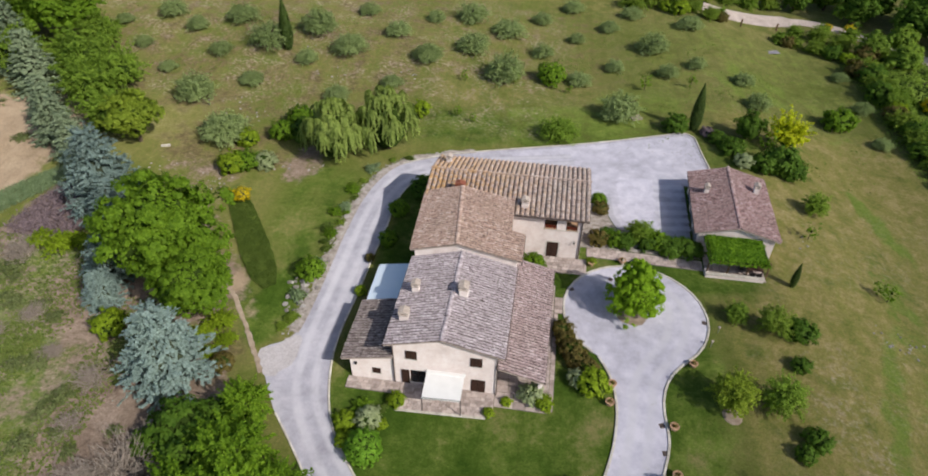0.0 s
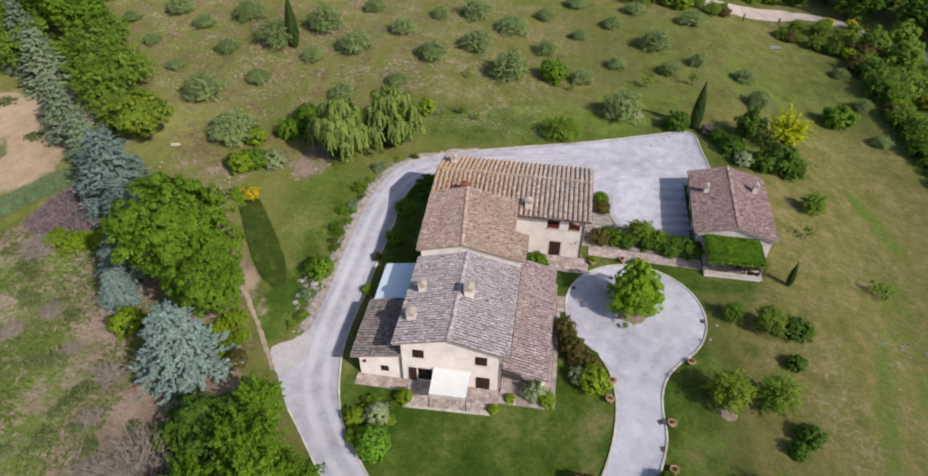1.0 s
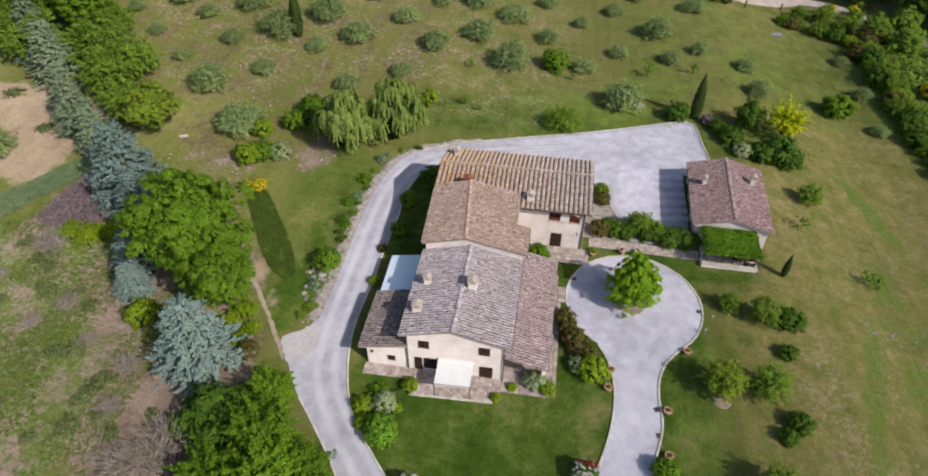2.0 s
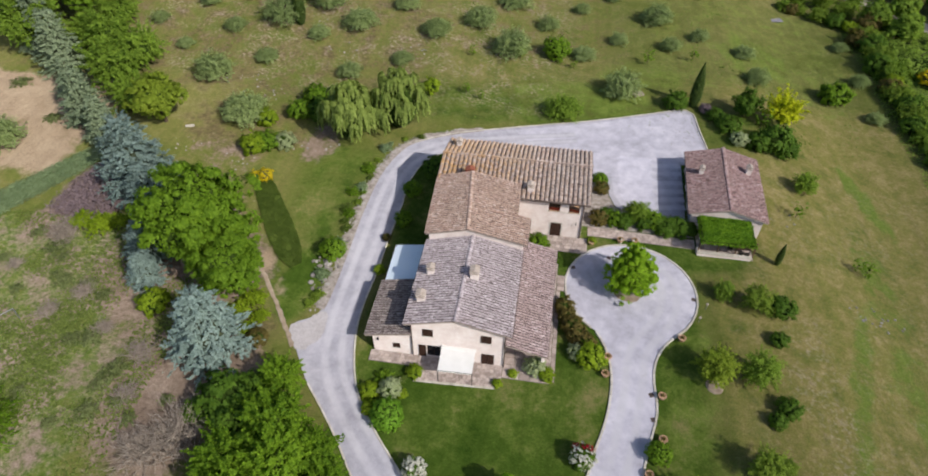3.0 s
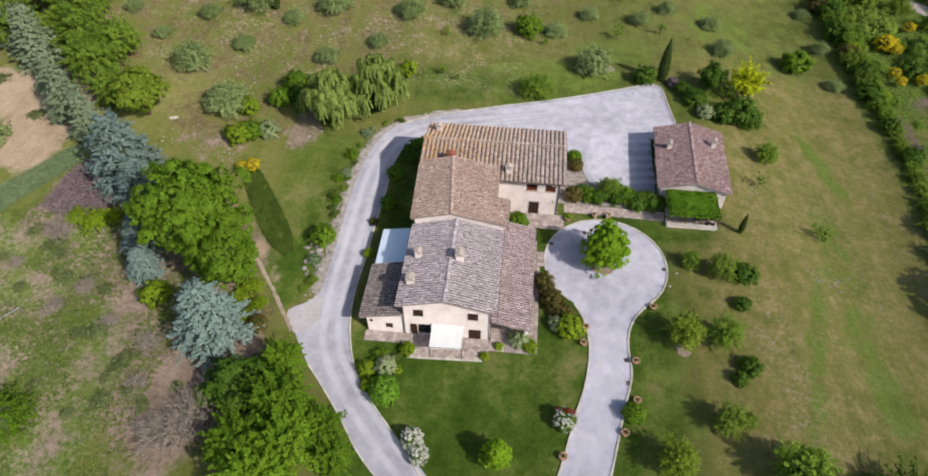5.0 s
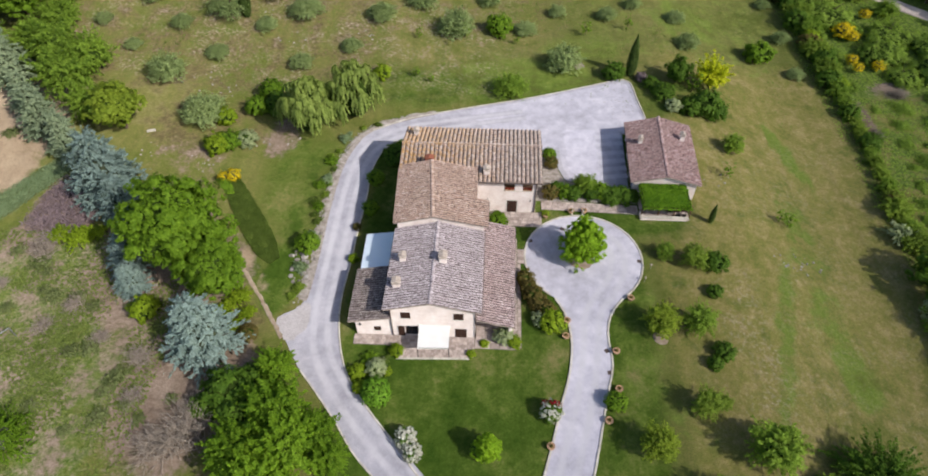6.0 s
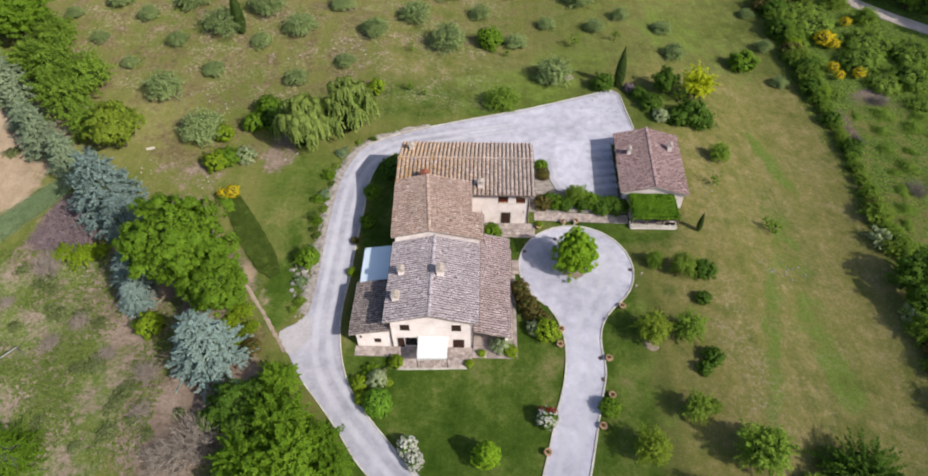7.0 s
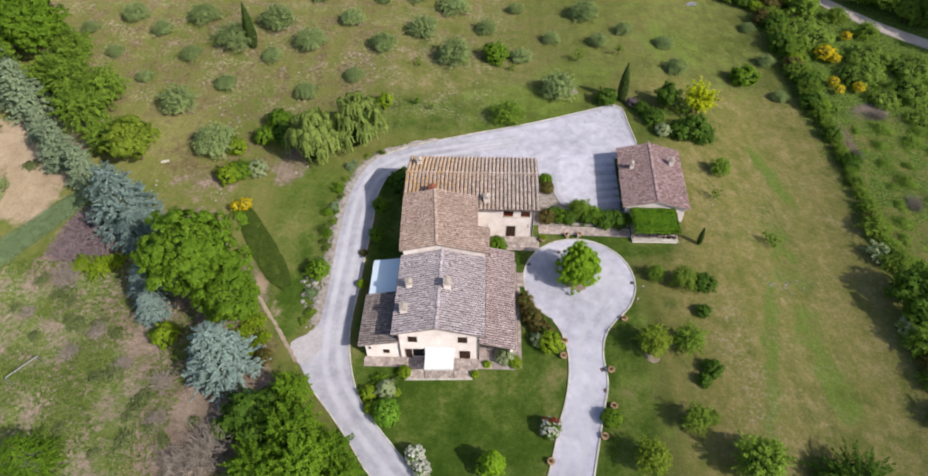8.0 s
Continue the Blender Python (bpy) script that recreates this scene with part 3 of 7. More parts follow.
PARKING = [Vector((x + random.uniform(-0.2, 0.2), y + random.uniform(-0.2, 0.2))) for x, y in spline([(12.2, 29.0), (11.9, 33.0), (12.0, 37.2), (14.0, 37.7), (15.6, 37.8), (16.5, 37.4), (16.4, 33.0), (16.5, 27.0), (15.6, 26.4), (13.6, 27.0)], 0.5, True)]
sheet("parking_place", PARKING, -0.2, 0.060, M_GRAVEL_PALE, "paler raked gravel before the outbuilding doors", "gravel")
sheet("driveway", arc + west + east[::-1], -0.3, 0.055, M_GRAVEL_FRESH, "pale gravel driveway with a round turning place", "driveway")


def wheel_track(line, offset, width, z, material):
    verts, packed, quads = [], [], []
    for i, p in enumerate(line):
        d = (line[min(i + 1, len(line) - 1)] - line[max(i - 1, 0)]).normalized()
        for k, w in ((-1, 0.0), (-0.35, 1.0), (0.35, 1.0), (1, 0.0)):
            o = offset + k * width / 2
            verts.append((p.x - d.y * o, p.y + d.x * o, z))
            packed.append(w)
        if i:
            quads += [(4 * i - 4 + j, 4 * i - 3 + j, 4 * i + 1 + j, 4 * i + j) for j in range(3)]
    me = link_mesh("wheel_track", verts, quads, [material])
    me.attributes.new("packed", "FLOAT", "POINT").data.foreach_set("value", np.array(packed, np.float32))
    tagged(new("wheel_track", me), "paler gravel packed by wheels along the road", "wheel track", kind="structure")


mid_road = spline([(2.0, -26.0), (-4.2, -17.5), (-9.6, -11.8), (-13.6, -7.2), (-16.6, -2.6), (-17.8, 3.0), (-17.9, 9.0), (-17.9, 16.0), (-17.9, 22.0), (-17.5, 28.5), (-15.8, 33.0), (-11.5, 36.4), (-4.0, 38.6), (6.0, 41.0)], 0.8)
mid_drive = spline([(6.5, -26.0), (9.6, -14.5), (11.8, -6.5), (12.9, 0.0), (13.6, 4.6), (16.6, 9.6), (17.0, 14.5), (13.5, 17.8)], 0.8)
for line, z, gravel in ((mid_road, 0.060, M_GRAVEL), (mid_drive, 0.060, M_GRAVEL_FRESH)):
    for off in (-0.8, 0.8):
        wheel_track(line, off, 1.1, z, gravel)
for y in (27.3, 28.9, 30.5, 32.3, 34.3, 36.0):
    wheel_track([Vector((16.3, y, 0)), Vector((17.2, y + 0.15, 0)), Vector((18.6, y + 0.35, 0)), Vector((20.2, y + 0.6, 0))], 0.0, 0.95, 0.065, M_GRAVEL_PALE)


def kerb(line, name, label, width=0.22, height=0.14, length=0.95):
    """A run of kerb stones along a line, each a stone of its own."""
    bed = bmesh.new()
    host = None
    stones = []
    acc, start = 0.0, Vector(line[0])
    for a, b in zip(line, line[1:]):
        a, b = Vector(a), Vector(b)
        acc += (b - a).length
        if acc >= length:
            stones.append((start.copy(), b.copy()))
            start, acc = b, 0.0
    for a, b in stones:
        d = (b - a).normalized()
        nrm = Vector((-d.y, d.x)) * width * 0.35
        vs = [bed.verts.new((p.x, p.y, 0.06)) for p in (a - nrm, b - nrm, b + nrm, a + nrm)]
        bed.faces.new(vs)
    host = tagged(new(name, from_bm(name, bed, M_MORTAR)), label, "kerb", kind="structure")
    me = from_bm("kerb_stone", box(bmesh.new(), (-0.47, -width / 2, -0.15), (0.47, width / 2, height), 0.025), M_KERB)
    for a, b in stones:
        d, mid = b - a, (a + b) / 2
        ob = new("kerb_stone", me)
        ob.parent = host
        ob.matrix_basis = Matrix.Translation((mid.x, mid.y, random.uniform(-0.012, 0.012))) @ Matrix.Rotation(math.atan2(d.y, d.x) + random.uniform(-0.02, 0.02), 4, "Z") @ Matrix.Diagonal((d.length / 0.96, 1, 1, 1))


kerb(spline([tuple(p) for p in arc], 0.5), "kerb_round", "pale stone kerb round the turning place")
kerb(spline(EAST_EDGE[:-1], 0.5), "kerb_drive_outer", "pale stone kerb along the driveway")
kerb(spline(WEST_EDGE[:-1], 0.5), "kerb_drive_inner", "pale stone kerb along the driveway")
kerb(spline(INNER[2:], 0.5), "kerb_road_inner", "pale stone kerb along the gravel road", 0.18)
kerb(spline(OUTER[:8], 0.5), "kerb_road_outer", "pale stone kerb along the gravel road", 0.16, 0.11)
kerb(spline(OUTER[17:], 0.5), "kerb_forecourt", "pale stone kerb round the gravel forecourt", 0.2)


def paving(name, x0, x1, y0, y1, z, label, size=0.55, skew=0.0):
    """A bed with paving stones laid in uneven courses, each a stone of its own."""
    def at(u, v):
        return (u, v + skew * (u - x0))
    bed = prism(bmesh.new(), [at(x0, y0), at(x1, y0), at(x1, y1), at(x0, y1)], -0.3, z - 0.015)
    host = tagged(new(name, from_bm(name, bed, M_MORTAR)), label, "paving", kind="structure")
    shapes = []
    for k in range(6):
        bm = bmesh.new()
        h = 0.5 - 0.03
        ring = [(-h, -h), (h, -h), (h, h), (-h, h)]
        prism(bm, [(px + random.uniform(-0.05, 0.03) * (1 if px > 0 else -1), py + random.uniform(-0.05, 0.03) * (1 if py > 0 else -1)) for px, py in ring], -0.05, 0.012)
        shapes.append(from_bm("paving_stone", bm, M_PAVE))
    v = y0
    while v < y1 - 0.1:
        dv = min(random.uniform(0.8, 1.2) * size, y1 - v)
        u = x0
        while u < x1 - 0.1:
            du = min(random.uniform(0.8, 1.7) * size, x1 - u)
            ob = new("paving_stone", random.choice(shapes))
            ob.parent = host
            cx, cy = at(u + du / 2, v + dv / 2)
            ob.matrix_basis = Matrix.Translation((cx, cy, z + random.uniform(-0.006, 0.006))) @ Matrix.Diagonal((du, dv, 1, 1))
            u += du
        v += dv


paving("pavement_south", -8.5, 0.0, -2.5, 0.36, 0.10, "brown stone terrace before the farmhouse", 0.34, 0.04)
paving("pavement_west", -13.5, -8.52, -0.95, 0.36, 0.09, "brown stone terrace beside the low wing", 0.34)
paving("pavement_porch", 0.02, 4.75, -0.95, 15.4, 0.11, "brown stone floor of the side porch", 0.75)
paving("pavement_court", 1.0, 8.0, 17.6, 20.16, 0.09, "brown stone paving before the rear wing", 0.5)
paving("pavement_link", 4.78, 5.65, 11.4, 13.7, 0.08, "stone path between porch and driveway", 0.6)
paving("pavement_walk", 8.02, 20.7, 20.8, 22.4, 0.09, "stone garden walk beside the hedge", 0.45, -0.03)
paving("pavement_pergola", 20.9, 27.2, 19.6, 23.5, 0.10, "stone floor under the vine pergola", 0.8)
paving("pavement_edge", 4.78, 5.2, -0.7, 11.3, 0.07, "narrow stone edging along the porch", 0.6)

kerb([(-8.5 + 0.5 * k, -2.6 + 0.02 * k) for k in range(18)], "terrace_edge", "pale stone edging of the terrace", 0.2, 0.125, 0.9)
sheet("planting_bed", [(7.2, 22.45), (20.7, 22.4), (20.3, 25.5), (15.0, 25.6), (11.4, 26.5), (10.5, 29.0), (10.3, 31.2), (7.6, 31.2)], -0.2, 0.045, M_VERGE, "stony brown planting bed between rear wing and forecourt", "bed")

# ---- building helpers ----


def wall_panel(p0, p1, z0, z1, depth=0.4, openings=(), gable=None):
    """A wall from p0 to p1 with its outer face on that line and its depth to the left, with openings (u0, u1, z0, z1) through it.
    gable: (u, z) of a peak over the wall's top."""
    bm = bmesh.new()
    a, b = Vector((*p0, 0)), Vector((*p1, 0))
    length = (b - a).length
    d = (b - a).normalized()
    inn = Vector((-d.y, d.x, 0))
    us = sorted({0.0, length, *(v for o in openings for v in o[:2])})
    zs = sorted({z0, z1, *(v for o in openings for v in o[2:])})

    def solid(u0, u1, w0, w1):
        return not any(o[0] - 1e-6 <= u0 and u1 <= o[1] + 1e-6 and o[2] - 1e-6 <= w0 and w1 <= o[3] + 1e-6 for o in openings)
    cells = {(i, j) for i in range(len(us) - 1) for j in range(len(zs) - 1) if solid(us[i], us[i + 1], zs[j], zs[j + 1])}

    def pt(u, z, k):
        return a + d * u + inn * (depth * k) + Vector((0, 0, z))

    def quad(*ps):
        bm.faces.new([bm.verts.new(p) for p in ps])
    for i, j in cells:
        u0, u1, w0, w1 = us[i], us[i + 1], zs[j], zs[j + 1]
        quad(pt(u0, w0, 0), pt(u1, w0, 0), pt(u1, w1, 0), pt(u0, w1, 0))
        quad(pt(u1, w0, 1), pt(u0, w0, 1), pt(u0, w1, 1), pt(u1, w1, 1))
        for di, dj, e0, e1 in ((-1, 0, (u0, w0), (u0, w1)), (1, 0, (u1, w0), (u1, w1)), (0, -1, (u0, w0), (u1, w0)), (0, 1, (u0, w1), (u1, w1))):
            if (i + di, j + dj) not in cells:
                quad(pt(*e0, 0), pt(*e1, 0), pt(*e1, 1), pt(*e0, 1))
    if gable:
        tri = [(0, z1), (length, z1), gable]
        lo, hi = [bm.verts.new(pt(u, z, 0)) for u, z in tri], [bm.verts.new(pt(u, z, 1)) for u, z in tri]
        bm.faces.new(lo), bm.faces.new(hi[::-1])
        for k in range(3):
            bm.faces.new((lo[k], lo[(k + 1) % 3], hi[(k + 1) % 3], hi[k]))
    bmesh.ops.remove_doubles(bm, verts=bm.verts, dist=0.001)
    return bm


def shutter_mesh(w, h):
    """One louvred shutter leaf, its lower left corner at the origin, facing -y."""
    bm = bmesh.new()
    f = 0.07
    for lo, hi in (((0, -0.03, 0), (f, 0.02, h)), ((w - f, -0.03, 0), (w, 0.02, h)), ((f, -0.03, 0), (w - f, 0.02, f)), ((f, -0.03, h - f), (w - f, 0.02, h))):
        box(bm, lo, hi)
    n = max(3, int((h - 2 * f) / 0.13))
    for i in range(n):
        z = f + (h - 2 * f) * i / n
        vs = [bm.verts.new(p) for p in ((f, -0.02, z), (w - f, -0.02, z), (w - f, 0.015, z + 0.15), (f, 0.015, z + 0.15))]
        bm.faces.new(vs)
    return bm


def window(parent, x, z, w, h, y, name="window", turn=None, sill=True):
    """A window with a pair of closed brown shutters in a wall that faces south; x, z: its lower left corner."""
    host = part(name, box(bmesh.new(), (x - 0.0, y + 0.13, z), (x + w, y + 0.17, z + h)), M_SHUTTER, parent, "window closed by brown louvred shutters")
    for k in (0, 1):
        leaf = shutter_mesh(w / 2 - 0.012, h)
        bmesh.ops.translate(leaf, verts=leaf.verts, vec=(x + k * (w / 2 + 0.006), y - 0.012, z))
        part("shutter", leaf, M_SHUTTER, host)
    if sill:
        part("sill", box(bmesh.new(), (x - 0.1, y - 0.07, z - 0.09), (x + w + 0.1, y + 0.1, z - 0.005), 0.015), M_KERB, host, "pale stone sill")
    return host


def tile_shape(width=0.265, length=0.50, rise=0.12, taper=0.95, seg=5):
    """One barrel tile, a tapered half pipe with thickness at its lower lip; x across, y up the slope."""
    v, q = [], []
    for row, (y, k, lift) in enumerate(((0.0, 1.0, 0.005), (length, taper, 0.0))):
        for i in range(seg + 1):
            a = math.pi * i / seg
            v.append((-width / 2 * k * math.cos(a), y, rise * k * math.sin(a) + lift))
    for i in range(seg):
        q.append((i, i + 1, seg + 2 + i, seg + 1 + i))
    rim, base = len(v), len(v) + seg + 1
    v += v[: seg + 1]
    for i in range(seg + 1):
        a = math.pi * i / seg
        v.append((-(width / 2 - 0.014) * math.cos(a), 0.0, (rise - 0.014) * math.sin(a) + 0.005))
    for i in range(seg):
        q.append((rim + i + 1, rim + i, base + i, base + i + 1))
    return np.array(v), np.array(q)


TILE_V, TILE_Q = tile_shape(0.37, 0.50, 0.07)
TILE_MESHES = {}


def tile_mesh(material, shape):
    if material.name not in TILE_MESHES:
        TILE_MESHES[material.name] = link_mesh("roof_tile", shape, TILE_Q, [material], smooth=True)
    return TILE_MESHES[material.name]


def roof_slope(parent, e0, e1, r1, r0, material, label, pitch=0.33, course=0.41, singles=0, skip=None, thick=0.16, bed=None):
    """One slope between its eave e0-e1 and its top r0-r1: a slab, a bed, and courses of barrel tiles.
    singles: how many tiles, from the e0 end, are objects of their own; the rest is one mesh."""
    e0, e1, r1, r0 = (Vector(p) for p in (e0, e1, r1, r0))
    nrm = (e1 - e0).cross(r0 - e0).normalized()
    if nrm.z < 0:
        nrm = -nrm
    bm = bmesh.new()
    top = [bm.verts.new(p) for p in (e0, e1, r1, r0)]
    low = [bm.verts.new(p - Vector((0, 0, thick))) for p in (e0, e1, r1, r0)]
    bm.faces.new(top), bm.faces.new(low[::-1])
    for k in range(4):
        bm.faces.new((low[k], low[(k + 1) % 4], top[(k + 1) % 4], top[k]))
    # the slab's dark colour paints the shade between the tile columns
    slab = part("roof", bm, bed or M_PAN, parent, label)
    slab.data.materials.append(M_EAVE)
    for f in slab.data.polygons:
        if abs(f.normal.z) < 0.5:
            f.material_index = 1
    ncol, nrow = max(1, round((e1 - e0).length / pitch)), max(1, round((r0 - e0).length / course))
    shape = tile_shape((0.72 if pitch < 0.4 else 0.80) * pitch, 0.53, (0.30 if pitch < 0.4 else 0.24) * pitch)[0]
    verts, quads, made = [], [], 0
    for i in range(ncol):
        s = (i + 0.5) / ncol
        lo, hi = e0.lerp(e1, s), r0.lerp(r1, s)
        v = (hi - lo).normalized()
        u = v.cross(nrm).normalized()
        for j in range(nrow):
            p = lo.lerp(hi, j / nrow) - v * (0.10 if j == 0 else 0.03)
            if skip and skip(p):
                continue
            ju, jv, jr = random.gauss(0, 0.014), random.gauss(0, 0.018), random.gauss(0, 0.03)
            uu = (u + v * jr).normalized()
            vv = (v - u * jr).normalized()
            o = p + u * ju + v * jv + nrm * (0.012 + random.uniform(0, 0.005))
            m = Matrix(((uu.x, vv.x, nrm.x, o.x), (uu.y, vv.y, nrm.y, o.y), (uu.z, vv.z, nrm.z, o.z), (0, 0, 0, 1)))
            if made < singles:
                ob = new("roof_tile", tile_mesh(material, shape))
                ob.parent = slab
                ob.matrix_basis = m
                made += 1
            else:
                k = len(verts) * len(shape)
                verts.append(shape @ np.array(m.to_3x3()).T + np.array(o))
                quads.append(TILE_Q + k)
    if verts:
        rest = part("roof_tiles", link_mesh("roof_tiles", np.concatenate(verts), np.concatenate(quads), [material], smooth=True), None, slab)
        tagged(rest, kind="stuff")
    return slab


def ridge_tiles(parent, a, b, material, step=0.42):
    """The row of larger barrel tiles along a ridge or hip."""
    a, b = Vector(a), Vector(b)
    d = (b - a).normalized()
    side = d.cross(Vector((0, 0, 1))).normalized()
    up = side.cross(d)
    n = int((b - a).length / step)
    verts, quads = [], []
    for i in range(n):
        o = a.lerp(b, i / n) + up * (0.03 + random.uniform(0, 0.02)) + side * random.gauss(0, 0.012)
        m = np.array((side * 1.15, d, up * 1.1)).T
        verts.append(TILE_V @ m.T + np.array(o))
        quads.append(TILE_Q + i * len(TILE_V))
    ob = part("ridge_tiles", link_mesh("ridge_tiles", np.concatenate(verts), np.concatenate(quads), [material], smooth=True), None, parent)
    tagged(ob, kind="stuff")


def chimney(parent, x, y, z0, z1, w=0.72, d=0.68, red=False):
    """A rendered stack with a tiled cap on four little piers."""
    body = part("chimney", box(bmesh.new(), (x - w / 2, y - d / 2, z0), (x + w / 2, y + d / 2, z1 - 0.42), 0.02), M_BRICKRED if red else M_WALL, parent, "red clay chimney" if red else "pale rendered chimney")
    part("collar", box(bmesh.new(), (x - w / 2 - 0.07, y - d / 2 - 0.07, z1 - 0.44), (x + w / 2 + 0.07, y + d / 2 + 0.07, z1 - 0.36), 0.015), M_BRICKRED if red else M_CAP, body)
    for sx in (-1, 1):
        for sy in (-1, 1):
            cx, cy = x + sx * (w / 2 - 0.08), y + sy * (d / 2 - 0.08)
            part("pier", box(bmesh.new(), (cx - 0.07, cy - 0.07, z1 - 0.37), (cx + 0.07, cy + 0.07, z1 - 0.14)), M_BRICKRED if red else M_WALL, body)
    bm = bmesh.new()
    w2, d2 = w / 2 + 0.08, d / 2 + 0.08
    lo = [bm.verts.new((x + a * w2, y + b * d2, z1 - 0.15)) for a, b in ((-1, -1), (1, -1), (1, 1), (-1, 1))]
    mid = [bm.verts.new((x + a * w2, y + b * d2, z1 - 0.09)) for a, b in ((-1, -1), (1, -1), (1, 1), (-1, 1))]
    r = [bm.verts.new((x, y - d2, z1 + 0.1)), bm.verts.new((x, y + d2, z1 + 0.1))]
    bm.faces.new(lo[::-1])
    for k in range(4):
        bm.faces.new((lo[k], lo[(k + 1) % 4], mid[(k + 1) % 4], mid[k]))
    bm.faces.new((mid[0], mid[1], r[0])), bm.faces.new((mid[2], mid[3], r[1]))
    bm.faces.new((mid[1], mid[2], r[1], r[0])), bm.faces.new((mid[3], mid[0], r[0], r[1]))
    part("cap", bm, M_BRICKRED if red else M_CAP, body, "weathered stone chimney cap")


def pipe(parent, name, pts, r=0.06, material=None, label=""):
    return part(name, tube(bmesh.new(), pts, [r] * len(pts), 8), material or M_COPPER, parent, label)


# ---- the farmhouse ----
house = thing("farmhouse", "long stone farmhouse with weathered clay tile roofs", "house")
FY = 0.40
part("wall", wall_panel((-9.1, FY), (0.0, FY), -0.3, 4.95, 0.45, [(1.07, 2.11, 3.45, 4.5), (6.81, 7.88, 3.5, 4.6), (1.4, 2.82, 0.1, 1.95), (6.93, 8.2, 0.12, 1.72), (3.3, 5.9, 0.1, 2.0)], (4.4, 6.2)), M_WALL, house, "pale rendered gable wall")
part("wall", wall_panel((0.0, FY + 0.452), (0.0, 11.94), -0.3, 4.95, 0.45, [(2.55, 3.75, 0.1, 2.1), (6.55, 7.55, 0.1, 2.1)]), M_WALL, house)
part("wall", wall_panel((-9.1, 11.94), (-9.1, FY + 0.452), -0.3, 4.95, 0.45), M_WALL, house)
window(house, -8.03, 3.45, 1.04, 1.05, FY)
window(house, -2.29, 3.5, 1.07, 1.10, FY)
window(house, -2.17, 0.12, 1.27, 1.60, FY, sill=False)
door = part("door", box(bmesh.new(), (-7.70, FY + 0.22, 0.1), (-6.28, FY + 0.26, 1.95)), M_GLASS, house, "glazed double door")
for x in (-7.70, -7.03, -6.36):
    part("door_frame", box(bmesh.new(), (x, FY + 0.17, 0.1), (x + 0.08, FY + 0.22, 1.95)), M_SHUTTER, door)
for z in (0.1, 1.02, 1.87):
    part("door_frame", box(bmesh.new(), (-7.62, FY + 0.18, z), (-6.36, FY + 0.215, z + 0.08)), M_SHUTTER, door)
open_leaf = shutter_mesh(0.72, 1.85)
bmesh.ops.translate(open_leaf, verts=open_leaf.verts, vec=(-8.46, FY - 0.05, 0.1))
part("shutter", open_leaf, M_SHUTTER, door, "brown shutter folded back on the wall")
french = part("door", box(bmesh.new(), (-5.8, FY + 0.2, 0.1), (-3.2, FY + 0.24, 2.0)), M_GLASS, house, "wide glazed garden door")
for x in (-5.8, -4.54, -3.28):
    part("door_frame", box(bmesh.new(), (x, FY + 0.15, 0.1), (x + 0.08, FY + 0.2, 2.0)), M_SHUTTER, french)
for y in (3.4, 7.4):
    part("door", box(bmesh.new(), (-0.2, y, 0.1), (-0.14, y + (1.2 if y < 5 else 1.0), 2.1)), M_SHUTTER, house, "brown wooden door under the porch")
# main roof
roof_slope(house, (0.62, 0.12, 5.2), (0.62, 11.93, 5.2), (-4.7, 11.93, 6.6), (-4.7, 0.12, 6.6), M_TILE, "east slope of grey-brown clay tiles", singles=150)
roof_slope(house, (-9.78, 0.12, 5.2), (-9.78, 11.93, 5.2), (-4.7, 11.93, 6.6), (-4.7, 0.12, 6.6), M_TILE, "west slope of grey-brown clay tiles", singles=150)
ridge_tiles(house, (-4.7, 0.05, 6.62), (-4.7, 12.0, 6.62), M_TILE)
chimney(house, -8.65, 3.2, 5.2, 6.6, 0.8, 0.72)
chimney(house, -3.75, 6.2, 6.1, 7.65, 0.82, 0.82)
chimney(house, -8.35, 6.75, 5.3, 6.75, 0.66, 0.6)
pipe(house, "downpipe", [(0.10, FY - 0.1, 0.1), (0.10, FY - 0.1, 4.85), (0.5, FY - 0.1, 5.05)], 0.06, label="brown copper downpipe")
pipe(house, "downpipe", [(-9.12, FY - 0.09, 0.1), (-9.12, FY - 0.09, 4.85), (-9.6, FY - 0.09, 5.05)], 0.06)
pipe(house, "gutter", [(0.74, 0.1, 5.08), (0.74, 12.0, 5.08)], 0.075, label="brown copper gutter")
pipe(house, "gutter", [(-9.9, 0.1, 5.08), (-9.9, 12.0, 5.08)], 0.075)
# west wing
part("wall", wall_panel((-13.2, FY + 0.02), (-9.12, FY + 0.02), -0.3, 2.35, 0.4, [(2.03, 2.78, 0.9, 1.6)]), M_WALL, house)
bm = bmesh.new()
vs = [bm.verts.new(p) for p in ((-13.2, FY + 0.02, 2.35), (-9.12, FY + 0.02, 2.35), (-9.12, FY + 0.02, 3.4), (-13.2, FY + 0.02, 2.62), (-13.2, FY + 0.4, 2.35), (-9.12, FY + 0.4, 2.35), (-9.12, FY + 0.4, 3.4), (-13.2, FY + 0.4, 2.62))]
for f in ((0, 1, 2, 3), (5, 4, 7, 6), (0, 3, 7, 4), (1, 5, 6, 2), (3, 2, 6, 7)):
    bm.faces.new([vs[k] for k in f])
part("wall", bm, M_WALL, house)
part("wall", wall_panel((-13.2, 7.09), (-13.2, FY + 0.43), -0.3, 2.6, 0.4), M_WALL, house)
part("wall", wall_panel((-9.12, 7.5), (-13.2, 7.5), -0.3, 2.6, 0.4), M_WALL, house)
window(house, -11.17, 0.9, 0.75, 0.70, FY + 0.02)
part("lamp", box(bmesh.new(), (-12.75, FY - 0.14, 1.85), (-12.55, FY + 0.02, 2.15), 0.03), M_IRON, house, "small iron wall lamp")
